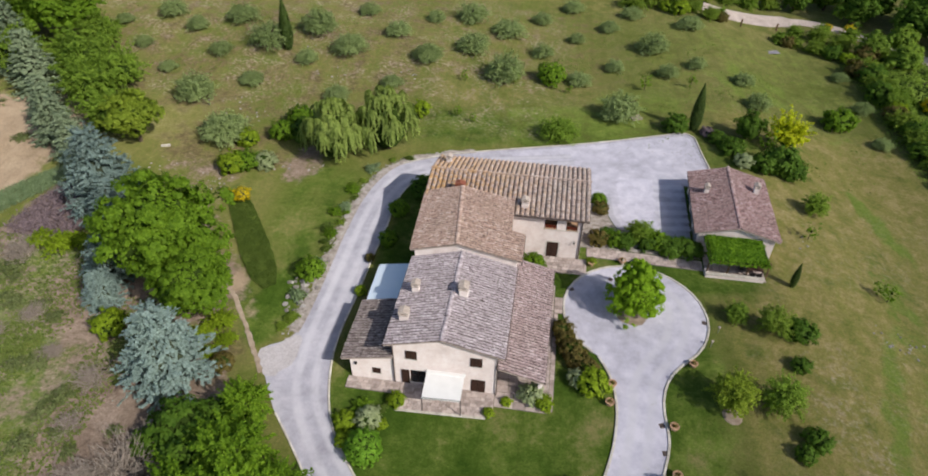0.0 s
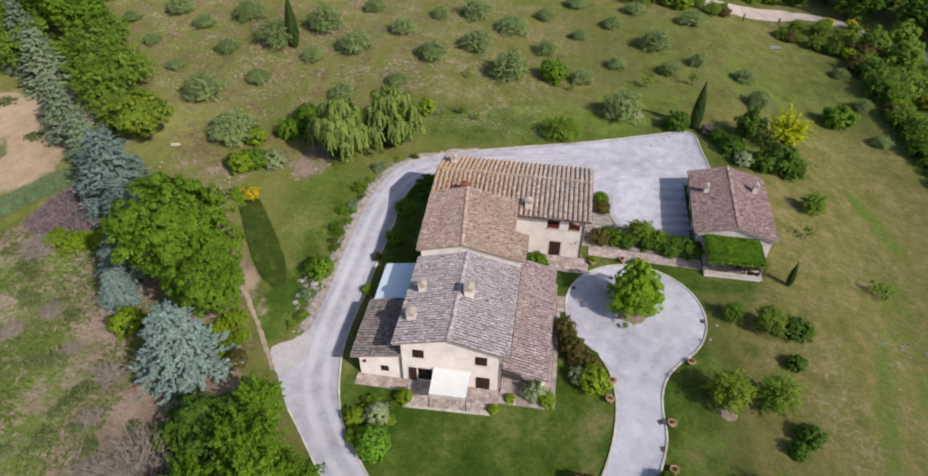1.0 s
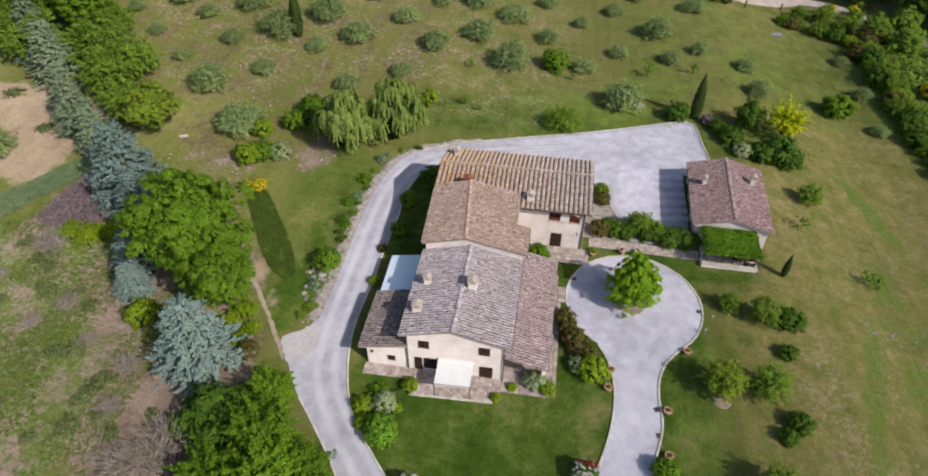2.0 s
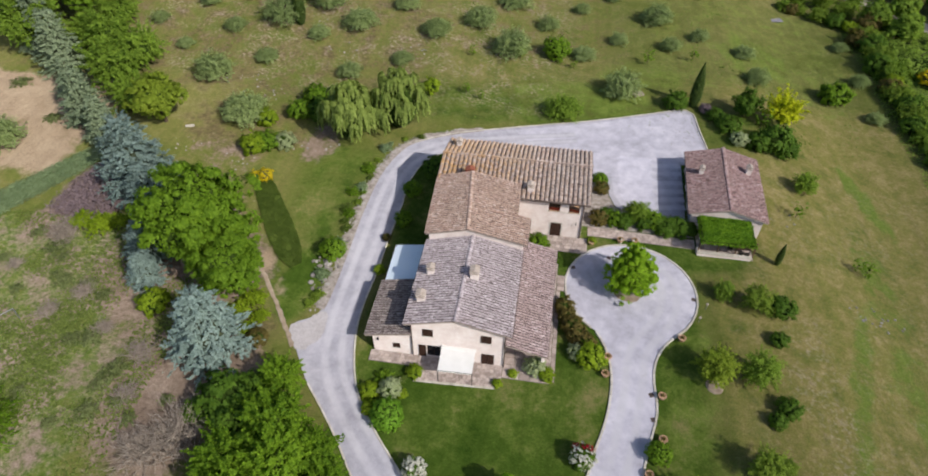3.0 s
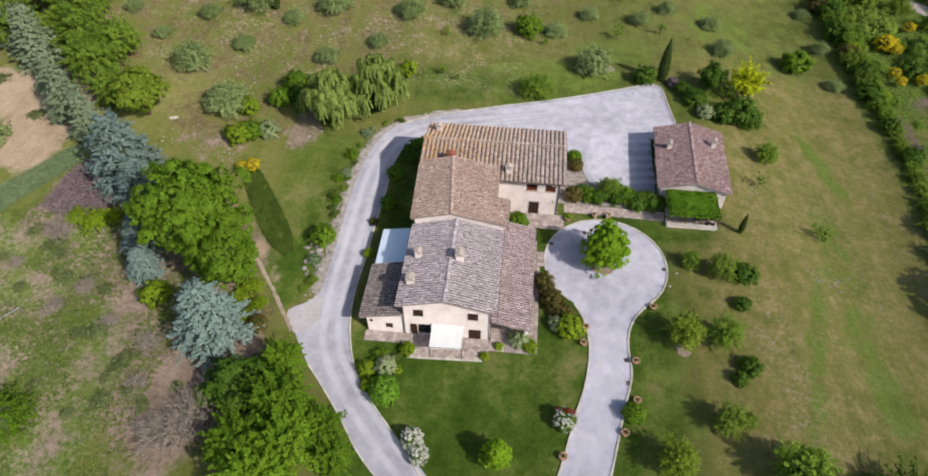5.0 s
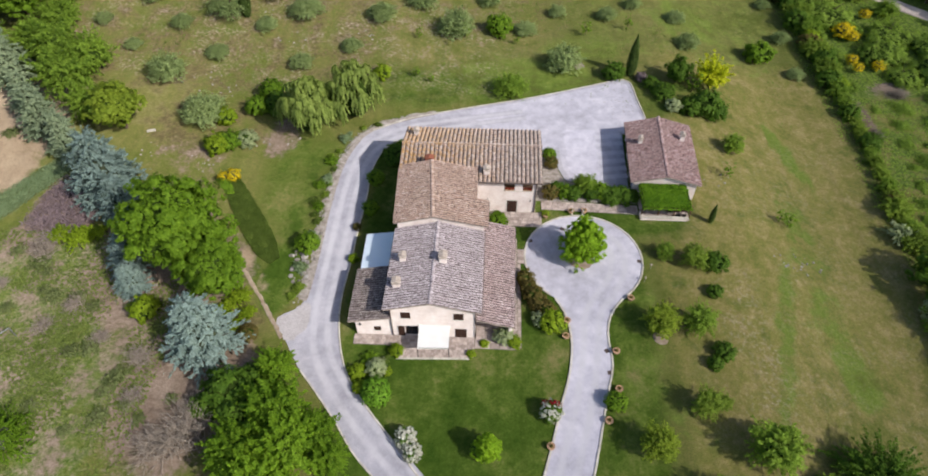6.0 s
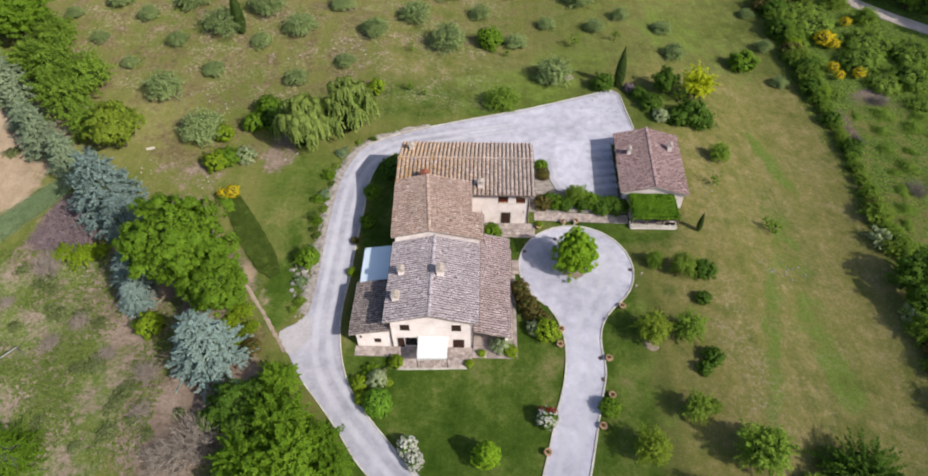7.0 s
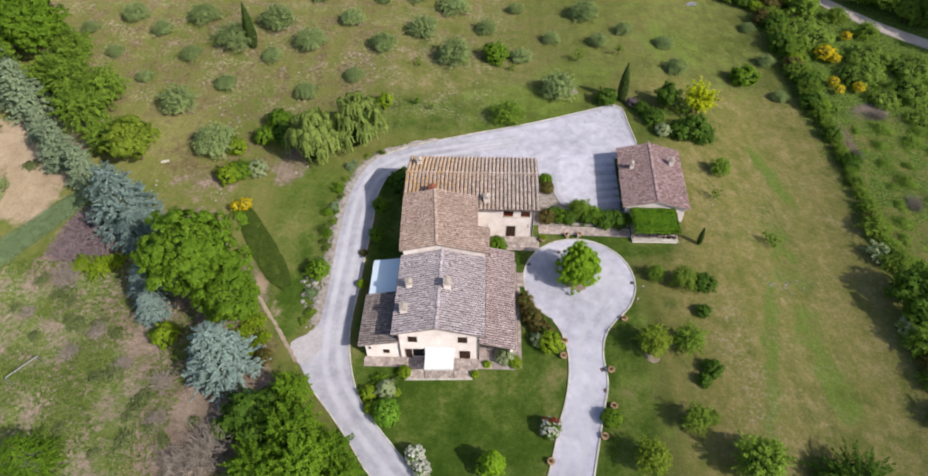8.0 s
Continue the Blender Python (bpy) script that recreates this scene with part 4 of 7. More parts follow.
roof_slope(house, (-13.92, 0.18, 2.62), (-13.92, 7.65, 2.62), (-9.12, 7.65, 3.62), (-9.12, 0.18, 3.62), M_TILE_SOOTY, "low lean-to slope of blackened grey clay tiles", bed=M_PAN_DARK)
# east porch
roof_slope(house, (4.18, 0.28, 2.58), (4.32, 15.1, 2.58), (0.02, 15.1, 3.75), (0.02, 0.28, 3.75), M_TILE_ROSE, "porch slope of pinkish-brown clay tiles")
for y in (0.75, 4.2, 7.7, 11.2, 14.6):
    part("post", box(bmesh.new(), (3.72, y - 0.18, -0.2), (4.08, y + 0.18, 2.32), 0.02), M_WALL, house, "square rendered porch post")
part("beam", box(bmesh.new(), (3.74, 0.5, 2.32), (4.06, 14.9, 2.52)), M_WOOD, house)
part("wall", wall_panel((0.02, 3.6), (2.9, 3.6), -0.2, 2.75, 0.3), M_WALL, house)
pipe(house, "gutter", [(4.28, 0.25, 2.47), (4.42, 15.1, 2.47)], 0.07)
# middle block
roof_slope(house, (1.0, 11.8, 6.05), (1.0, 16.2, 6.05), (-5.72, 16.2, 7.5), (-5.3, 11.75, 7.5), M_TILE_BROWN, "middle east slope of brown clay tiles")
roof_slope(house, (-0.45, 16.22, 6.35), (-0.55, 21.6, 6.35), (-6.25, 21.7, 7.5), (-5.72, 16.22, 7.5), M_TILE_BROWN, "middle upper slope of brown clay tiles")
roof_slope(house, (-10.0, 11.85, 6.12), (-10.45, 22.0, 6.12), (-6.25, 21.7, 7.5), (-5.3, 11.75, 7.5), M_TILE_BROWN, "middle west slope of brown clay tiles")
ridge_tiles(house, (-5.3, 11.7, 7.52), (-6.25, 21.7, 7.52), M_TILE_BROWN)
part("wall", wall_panel((-9.6, 11.95), (0.55, 11.95), -0.3, 5.92, 0.4, (), (4.4, 7.26)), M_WALL, house)
part("wall", wall_panel((-0.9, 21.58), (-9.9, 21.58), 4.2, 6.0, 0.35, (), (4.6, 7.25)), M_WALL, house)
part("wall", wall_panel((0.55, 12.36), (0.55, 15.59), -0.3, 5.8, 0.4), M_WALL, house)
part("wall", wall_panel((0.55, 16.0), (-0.9, 16.0), -0.3, 5.9, 0.4), M_WALL, house)
part("wall", wall_panel((-0.9, 16.01), (-0.9, 20.19), -0.3, 6.1, 0.4), M_WALL, house)
part("wall", wall_panel((-9.9, 21.2), (-9.6, 12.36), -0.3, 5.85, 0.4), M_WALL, house)
chimney(house, -6.6, 22.0, 6.0, 7.75, 0.95, 0.6, True)
pipe(house, "downpipe", [(0.68, 16.1, 0.1), (0.68, 16.1, 5.7)], 0.06)
pipe(house, "gutter", [(1.1, 11.6, 5.78), (1.1, 16.2, 5.78)], 0.07)
# rear block
RY = 20.2
part("wall", wall_panel((-0.5, RY), (7.1, RY), -0.3, 5.52, 0.45, [(3.45, 4.8, 3.9, 5.4), (5.8, 7.05, 3.9, 5.4), (3.92, 5.18, 0.1, 2.1)]), M_WALL, house, "pale rendered wall with a loggia")
part("wall", wall_panel((7.1, RY + 0.452), (7.1, 29.14), -0.3, 5.45, 0.45, [(0.3, 1.6, 3.9, 4.95)], (4.75, 6.75)), M_WALL, house)
part("wall", wall_panel((7.1, 29.6), (-10.0, 29.6), -0.3, 5.4, 0.45), M_WALL, house)
part("wall", wall_panel((-10.0, 29.14), (-10.0, 21.7), -0.3, 5.4, 0.45, (), (3.75, 6.75)), M_WALL, house)
part("loggia_floor", box(bmesh.new(), (2.0, RY + 0.46, 3.6), (6.6, RY + 3.2, 3.78)), M_TERRA, house)
part("loggia_wall", box(bmesh.new(), (2.0, RY + 3.2, 3.78), (6.6, RY + 3.35, 5.6)), M_WOOD, house, "dark brown back wall of the loggia")
part("sill", box(bmesh.new(), (2.8, RY - 0.06, 3.82), (6.75, RY + 0.3, 3.9), 0.012), M_KERB, house)
window(house, 3.42, 0.1, 1.26, 2.0, RY, "door", sill=False)
for lo, hi in (((3.28, RY - 0.03, 0.1), (3.40, RY + 0.1, 2.24)), ((4.70, RY - 0.03, 0.1), (4.82, RY + 0.1, 2.24)), ((3.405, RY - 0.03, 2.115), (4.695, RY + 0.1, 2.24))):
    part("door_surround", box(bmesh.new(), lo, hi, 0.01), M_KERB, house, "pale stone door surround")
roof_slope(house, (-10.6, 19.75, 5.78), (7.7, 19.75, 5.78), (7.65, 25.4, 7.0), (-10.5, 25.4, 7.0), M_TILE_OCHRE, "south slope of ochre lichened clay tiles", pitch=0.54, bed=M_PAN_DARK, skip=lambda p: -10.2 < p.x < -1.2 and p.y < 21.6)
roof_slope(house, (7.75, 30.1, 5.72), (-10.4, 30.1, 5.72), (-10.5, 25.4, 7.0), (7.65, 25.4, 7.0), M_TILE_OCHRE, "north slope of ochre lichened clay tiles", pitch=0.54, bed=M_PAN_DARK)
ridge_tiles(house, (-10.5, 25.4, 7.03), (7.65, 25.4, 7.03), M_TILE_OCHRE)
chimney(house, -8.9, 28.1, 5.9, 7.25, 0.62, 0.6)
chimney(house, 0.65, 21.0, 5.6, 7.15, 0.72, 0.62)
pipe(house, "downpipe", [(7.0, RY - 0.09, 0.1), (7.0, RY - 0.09, 5.2), (7.4, RY - 0.4, 5.6)], 0.065)
pipe(house, "gutter", [(-0.6, 19.64, 5.67), (7.7, 19.64, 5.67)], 0.07)
for x, z in ((0.85, 2.3), (6.35, 2.5)):
    part("lamp", tube(bmesh.new(), [(x, RY, z + 0.1), (x, RY - 0.25, z + 0.16), (x, RY - 0.3, z - 0.1)], [0.03, 0.03, 0.11], 8), M_IRON, house, "iron wall lamp")

# ---- awnings ----


def canopy(bm, corners, sag=0.12, n=10, thick=0.02):
    """A stretched cloth between four corners, sagging in the middle."""
    c = [Vector(p) for p in corners]
    for side in (0, 1):
        g = [[None] * (n + 1) for _ in range(n + 1)]
        for i in range(n + 1):
            for j in range(n + 1):
                u, v = i / n, j / n
                p = c[0].lerp(c[1], u).lerp(c[3].lerp(c[2], u), v)
                p.z -= sag * 16 * u * (1 - u) * v * (1 - v) + side * thick
                g[i][j] = bm.verts.new(p)
        for i in range(n):
            for j in range(n):
                f = (g[i][j], g[i + 1][j], g[i + 1][j + 1], g[i][j + 1])
                bm.faces.new(f if side == 0 else f[::-1])
    return bm


sail = thing("awning", "pale bluish-white canvas awning stretched over the west terrace", "awning")
part("cloth", canopy(bmesh.new(), ((-13.8, 7.66, 2.2), (-9.6, 7.3, 2.9), (-9.6, 13.5, 2.9), (-13.95, 13.65, 2.0)), 0.05), M_SAIL, sail)
for y in (7.75, 13.45):
    part("post", tube(bmesh.new(), [(-13.85, y, -0.2), (-13.85, y, 2.08)], [0.05, 0.05]), M_IRON, sail)
part("bar", tube(bmesh.new(), [(-13.86, 7.62, 2.07), (-13.96, 13.6, 2.07)], [0.035, 0.035]), M_IRON, sail)
shade = thing("awning", "cream canvas awning rolled out from the house wall", "awning")
part("cloth", canopy(bmesh.new(), ((-6.05, -2.45, 2.1), (-2.72, -2.35, 2.1), (-2.72, 0.02, 2.30), (-6.1, 0.02, 2.30)), 0.03), M_CANVAS, shade)
vs = bmesh.new()
for a, b in zip(np.linspace(-6.05, -2.72, 15), np.linspace(-6.05, -2.72, 15)[1:]):
    vs.faces.new([vs.verts.new(p) for p in ((a, -2.455 + 0.03 * (a + 6.05), 2.09), (b, -2.455 + 0.03 * (b + 6.05), 2.09), (b, -2.465 + 0.03 * (b + 6.05), 1.95), ((a + b) / 2, -2.465 + 0.03 * (a + 6.05), 1.91), (a, -2.465 + 0.03 * (a + 6.05), 1.95))])
part("valance", vs, M_CANVAS, shade)
part("cassette", box(bmesh.new(), (-6.15, 0.0, 2.22), (-2.65, 0.39, 2.36), 0.03), M_CANVAS, shade)
for x in (-6.05, -2.7):
    part("post", tube(bmesh.new(), [(x, -2.38, 0.1), (x, -2.38, 2.09)], [0.04, 0.04]), M_IRON, shade)
part("bar", tube(bmesh.new(), [(-6.05, -2.43, 2.07), (-2.72, -2.33, 2.07)], [0.035, 0.035]), M_IRON, shade)

# ---- the outbuilding and its pergola ----
barn = thing("outbuilding", "low stone outbuilding with a pinkish tiled roof", "outbuilding", (24.5, 29.75, 0), -2.7)
HW, HL = 4.5, 6.3
W, L = HW - 0.45, HL - 0.35
part("wall", wall_panel((-W, -L), (W, -L), -1.2, 2.7, 0.35, [(3.4, 4.6, 0.1, 2.1)], (W, 3.8)), M_WALL, barn)
part("wall", wall_panel((W, -L + 0.352), (W, L - 0.352), -1.2, 2.7, 0.35), M_WALL, barn)
part("wall", wall_panel((W, L), (-W, L), -1.2, 2.7, 0.35, (), (W, 3.8)), M_WALL, barn)
part("wall", wall_panel((-W, L - 0.352), (-W, -L + 0.352), -1.2, 2.7, 0.35, [(0.35, 3.15, 0.0, 2.3), (4.15, 6.95, 0.0, 2.3), (7.95, 10.75, 0.0, 2.3)]), M_WALL, barn)
for k in range(3):
    y1 = L - 0.7 - 3.8 * k
    gate = part("garage_door", box(bmesh.new(), (-W + 0.1, y1 - 2.8, 0.02), (-W + 0.15, y1, 2.3)), M_DOORGREY, barn, "grey garage door")
    for i in range(5):
        part("panel", box(bmesh.new(), (-W + 0.07, y1 - 2.74, 0.06 + i * 0.45), (-W + 0.1, y1 - 0.06, 0.46 + i * 0.45), 0.012), M_DOORGREY, gate)
part("door", box(bmesh.new(), (-W + 3.42, -L + 0.15, 0.1), (-W + 4.58, -L + 0.2, 2.1)), M_SHUTTER, barn, "brown wooden door")
roof_slope(barn, (-HW, -HL, 2.8), (-HW, HL, 2.8), (0.0, HL, 4.02), (0.0, -HL, 4.02), M_TILE_PINK, "west slope of pinkish clay tiles", pitch=0.30)
roof_slope(barn, (HW, -HL, 2.8), (HW, HL, 2.8), (0.0, HL, 4.02), (0.0, -HL, 4.02), M_TILE_PINK, "east slope of pinkish clay tiles", pitch=0.30)
ridge_tiles(barn, (0, -HL, 4.05), (0, HL, 4.05), M_TILE_PINK)
chimney(barn, -2.9, 1.3, 3.0, 4.35, 0.5, 0.6)
chimney(barn, 2.9, 2.4, 3.0, 4.5, 0.6, 0.6)
pipe(barn, "gutter", [(-HW - 0.1, -HL, 2.68), (-HW - 0.1, HL, 2.68)], 0.07)

pergola = thing("pergola", "pergola with timber posts and beams under a vine", "pergola")
for x in (20.95, 23.1, 25.1, 27.15):
    part("post", box(bmesh.new(), (x - 0.07, 20.0, -0.3), (x + 0.07, 20.14, 2.35), 0.01), M_WOOD, pergola)
for y in (19.3, 21.4, 23.3):
    part("beam", box(bmesh.new(), (20.7, y - 0.08, 2.35), (26.85, y + 0.08, 2.52)), M_WOOD, pergola)
for x in np.arange(20.9, 26.8, 0.8):
    part("rafter", box(bmesh.new(), (x - 0.05, 19.1, 2.53), (x + 0.05, 23.5, 2.64)), M_WOOD, pergola)
lowwall = thing("garden_wall", "low pale stone wall before the pergola", "wall", kind="structure")
for x0, x1 in ((20.8, 26.9),):
    part("wall", box(bmesh.new(), (x0, 19.5, -0.9), (x1, 19.86, 0.42), 0.02), M_WALL, lowwall)
x = 20.75
while x < 26.9:
    dx = random.uniform(0.5, 0.9)
    part("coping_stone", box(bmesh.new(), (x, 19.44, 0.42), (min(x + dx - 0.015, 26.96), 19.92, 0.50), 0.015), M_KERB, lowwall)
    x += dx
part("wall", box(bmesh.new(), (20.8, 19.87, -0.3), (21.16, 20.7, 0.42), 0.02), M_WALL, lowwall)
table = thing("garden_table", "dark wooden garden table under the pergola", "table")
part("tabletop", box(bmesh.new(), (25.2, 20.4, 0.80), (26.9, 21.4, 0.86), 0.01), M_SHUTTER, table)
for x in (25.3, 26.8):
    for y in (20.5, 21.3):
        part("leg", box(bmesh.new(), (x - 0.04, y - 0.04, 0.1), (x + 0.04, y + 0.04, 0.80)), M_SHUTTER, table)
seat0 = thing("garden_chair", "dark garden chair beside the table", "chair", (24.7, 20.9, 0.11), 90, "chairs under the pergola")
part("seat", box(bmesh.new(), (-0.24, -0.24, 0.42), (0.24, 0.24, 0.46), 0.01), M_IRON, seat0)
part("backrest", box(bmesh.new(), (-0.24, 0.2, 0.5), (0.24, 0.24, 0.92), 0.01), M_IRON, seat0)
for x in (-0.2, 0.2):
    for y in (-0.2, 0.2):
        part("leg", box(bmesh.new(), (x - 0.02, y - 0.02, 0), (x + 0.02, y + 0.02, 0.42)), M_IRON, seat0)
for px, py, r in ((25.7, 20.05, 180), (26.4, 20.05, 180), (25.7, 21.75, 0), (26.4, 21.75, 0)):
    copy_thing(seat0, pose(px, py, 0.11, 0, 0, r))

# ---- plants ----
RNG = np.random.default_rng(7)


def unit(v):
    return v / np.maximum(np.linalg.norm(v, axis=-1, keepdims=True), 1e-6)


def leaves(pos, face, length, width, along=None, fold=0.25):
    """Leaf blades at pos, each a folded kite that looks along face; along: the way they point."""
    n = len(pos)
    if along is None:
        along = RNG.normal(size=(n, 3))
    face = unit(face)
    along = unit(along - face * (along * face).sum(1, keepdims=True))
    side = np.cross(face, along)
    k = RNG.uniform(0.7, 1.3, (n, 1))
    l, w = length * k, width * k
    a = pos - along * l * 0.5
    c = pos + along * l * 0.5
    b = pos + side * w * 0.5 + along * l * 0.05 - face * w * fold
    d = pos - side * w * 0.5 + along * l * 0.05 - face * w * fold
    return np.stack([a, b, c, d], 1).reshape(-1, 3), np.arange(4 * n).reshape(-1, 4)


def blob(n):
    """n even-ish directions on a ball."""
    i = np.arange(n)
    ph = np.arccos(1 - 2 * (i + 0.5) / n)
    th = math.pi * (1 + 5 ** 0.5) * i + RNG.uniform(0, 6)
    d = np.stack([np.cos(th) * np.sin(ph), np.sin(th) * np.sin(ph), np.cos(ph)], 1)
    return d @ np.linalg.qr(RNG.normal(size=(3, 3)))[0]


def lumpy(dirs, seed, amount):
    return np.array([1 + amount * noise.noise(Vector(d) * 1.7 + Vector((seed, 3 * seed, 0))) + 0.5 * amount * noise.noise(Vector(d) * 4.1 + Vector((0, seed, seed))) for d in dirs])


def core_mesh(rad, centre, seed, amount, squash):
    """A dark lumpy heart that closes the crown's inside; its colour stands in for the shade there."""
    bm = bmesh.new()
    bmesh.ops.create_icosphere(bm, subdivisions=2, radius=1.0)
    d = np.array([v.co for v in bm.verts])
    v = d * (lumpy(d, seed, amount) * rad)[:, None] * np.array(squash) + centre
    q = np.array([[l.vert.index for l in f.loops] for f in bm.faces])
    bm.free()
    return v, q


def crown_mesh(name, leaf_mat, seed, r=1.0, squash=(1, 1, 0.85), centre=(0, 0, 0.8), clumps=90, per=26, spread=0.26, size=(0.16, 0.10), lump=0.28, core=0.72, core_mat=None, low=-0.75, up=0.7, taper=0.0, lobes=0):
    """A crown of many leaf clumps over an uneven blob or over its separate lobes, with gaps between them."""
    dirs = blob(lobes or clumps)
    dirs = dirs[dirs[:, 2] > low]
    dirs = unit(dirs + RNG.normal(0, 1.3 / math.sqrt(lobes or clumps), dirs.shape))
    rad = r * lumpy(dirs, seed, lump) * RNG.uniform(0.76, 1.03, len(dirs))
    cen = dirs * rad[:, None] * np.array(squash)
    if lobes:
        k = clumps // lobes
        swell = r * RNG.uniform(0.75, 1.3, (len(dirs), 1)) * 1.75 / math.sqrt(lobes)
        hearts = np.repeat(cen - dirs * swell, k, 0)
        lobe_dirs = unit(RNG.normal(size=hearts.shape) + np.repeat(dirs, k, 0) * 0.9 + np.array((0, 0, 0.4)))
        lobe_cen = hearts + lobe_dirs * np.repeat(swell, k, 0) * RNG.uniform(0.8, 1.12, (len(hearts), 1))
        within = blob(clumps // 2)
        within = within[within[:, 2] > low]
        inner = within * (r * (core + 0.03) * lumpy(within, seed, lump))[:, None] * np.array(squash)
        dirs, cen = np.concatenate([lobe_dirs, within]), np.concatenate([lobe_cen, inner])
    n = len(dirs) * per
    off = RNG.normal(size=(n, 3))
    off = unit(off) * (RNG.uniform(0, 1, (n, 1)) ** 0.5) * spread * r * np.repeat(RNG.uniform(0.7, 1.25, (len(dirs), 1)), per, 0)
    off[:, 2] *= 0.75
    pos = np.repeat(cen, per, 0) + off
    pos[:, :2] *= (1 - taper * pos[:, 2:] / (r * squash[2]))
    face = unit(off) * 0.65 + np.repeat(dirs, per, 0) * 0.85 + np.array((0, 0, up * 0.75)) + RNG.normal(0, 0.28, (n, 3))
    v, q = leaves(pos + np.array(centre), face, size[0], size[1])
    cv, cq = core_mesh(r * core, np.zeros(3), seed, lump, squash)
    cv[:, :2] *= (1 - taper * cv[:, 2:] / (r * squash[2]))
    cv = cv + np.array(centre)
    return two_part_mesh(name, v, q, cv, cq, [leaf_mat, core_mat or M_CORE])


def spray_crown(leaf, seed, core_mat, shoots=130, per=30, size=(0.11, 0.045), squash=(1, 1, 0.75), centre=(0, 0, 0.55), low=-0.15, droop=0.18, fan=0.07, core=0.42, start=0.2, spikes=(0.62, 1.1), rough=0.5):
    """An airy crown of separate leafy shoots that fan out from the limbs (radius 1)."""
    rnd = np.random.default_rng(seed)
    dirs = blob(shoots)
    dirs = unit(dirs[dirs[:, 2] > low] + rnd.normal(0, 0.12, (int((dirs[:, 2] > low).sum()), 3)))
    reach = lumpy(dirs, seed, rough) * rnd.uniform(*spikes, len(dirs))
    n = len(dirs) * per
    s = rnd.uniform(start, 1, n) ** 0.7
    d, far = np.repeat(dirs, per, 0), np.repeat(reach, per)
    pos = d * (s * far)[:, None] * np.array(squash) + rnd.normal(0, 1, (n, 3)) * (fan * (1.25 - s))[:, None]
    pos[:, 2] -= droop * s ** 2 * far * (1 - d[:, 2])
    face = d * 0.5 + np.array((0, 0, 0.9)) + rnd.normal(0, 0.55, (n, 3))
    v, q = leaves(pos + np.array(centre), face, size[0], size[1], d + rnd.normal(0, 0.6, (n, 3)))
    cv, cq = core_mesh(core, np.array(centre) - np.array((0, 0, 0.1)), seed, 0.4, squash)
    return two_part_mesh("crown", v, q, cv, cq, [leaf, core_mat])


def two_part_mesh(name, v, q, cv, ct, mats):
    me = bpy.data.meshes.new(name)
    verts = np.concatenate([v, cv]).astype(np.float32)
    loops = np.concatenate([q.ravel(), (ct + len(v)).ravel()]).astype(np.int32)
    starts = np.concatenate([np.arange(len(q)) * 4, len(q) * 4 + np.arange(len(ct)) * 3]).astype(np.int32)
    me.vertices.add(len(verts))
    me.vertices.foreach_set("co", verts.ravel())
    me.loops.add(len(loops))
    me.loops.foreach_set("vertex_index", loops)
    me.polygons.add(len(starts))
    me.polygons.foreach_set("loop_start", starts)
    for m in mats:
        me.materials.append(m)
    me.polygons.foreach_set("material_index", np.concatenate([np.zeros(len(q)), np.ones(len(ct))]).astype(np.int32))
    me.update(calc_edges=True)
    return me


def trunk_bm(h, r, limbs, spread, seed, lean=0.1):
    """A tapered trunk with forking limbs."""
    rnd = random.Random(seed)
    bm = bmesh.new()
    top = (rnd.uniform(-lean, lean), rnd.uniform(-lean, lean), h)
    tube(bm, [(0, 0, -0.3), (top[0] * 0.4, top[1] * 0.4, h * 0.5), top], [r * 1.3, r, r * 0.7])
    for k in range(limbs):
        a = k * math.tau / limbs + rnd.uniform(-0.4, 0.4)
        z0 = h * rnd.uniform(0.55, 1.0)
        s = spread * rnd.uniform(0.7, 1.1)
        p0 = (top[0] * z0 / h, top[1] * z0 / h, z0)
        p2 = (math.cos(a) * s, math.sin(a) * s, z0 + s * rnd.uniform(0.5, 1.0))
        p1 = tuple((u + w) / 2 + (0, 0, s * 0.12)[i] for i, (u, w) in enumerate(zip(p0, p2)))
        tube(bm, [p0, p1, p2], [r * 0.55, r * 0.35, r * 0.12], 6)
    return bm


def plant(name, label, category, crown, at, scale, turn=0.0, trunk=None, group=""):
    """A plant with its trunk and its crown."""
    ob = thing(name, label, category, at, turn, group)
    ob.scale = (scale, scale, scale)
    if trunk:
        part("trunk", trunk, M_BARK, ob)
    part("crown", crown, None, ob)
    return ob


def placed(templates, rows, sink=0.05):
    """The first rows take the templates themselves, the rest take copies."""
    for t, (x, y, r) in zip(templates, rows):
        t.matrix_basis = Matrix.Translation((x, y, gz(x, y) - sink)) @ Matrix.Rotation(random.uniform(0, math.tau), 4, "Z") @ Matrix.Diagonal((r, r, r, 1))
    for i, (x, y, r) in enumerate(rows[len(templates):]):
        k = random.uniform(0.88, 1.12)
        src = templates[i % len(templates)]
        m = Matrix.Translation((x, y, gz(x, y) - sink)) @ Matrix.Rotation(random.uniform(0, math.tau), 4, "Z") @ Matrix.Diagonal((r, r, r * k, 1))
        copy_thing(src, m @ Matrix.Diagonal((*src.scale, 1)).inverted())


def kinds(name, label, category, n, make, trunk=None, group=""):
    return [plant(name, label, category, make(k), (0, 0, 0), 1.0, 0, trunk(k) if trunk else None, group) for k in range(n)]


# olive grove: low grey-green crowns on short forked stems (radius 1)
def olive_crown(k):
    return spray_crown(L_OLIVE, 11 + k, M_CORE_OLIVE, (360, 460, 400, 500, 320)[k], 24, (0.09, 0.040), (1, 1, (0.62, 0.55, 0.70, 0.58, 0.64)[k]), (0, 0, 0.45), -0.3, 0.06, 0.12, (0.40, 0.55, 0.46, 0.58, 0.30)[k], 0.3, (0.78, 1.06), 0.42)


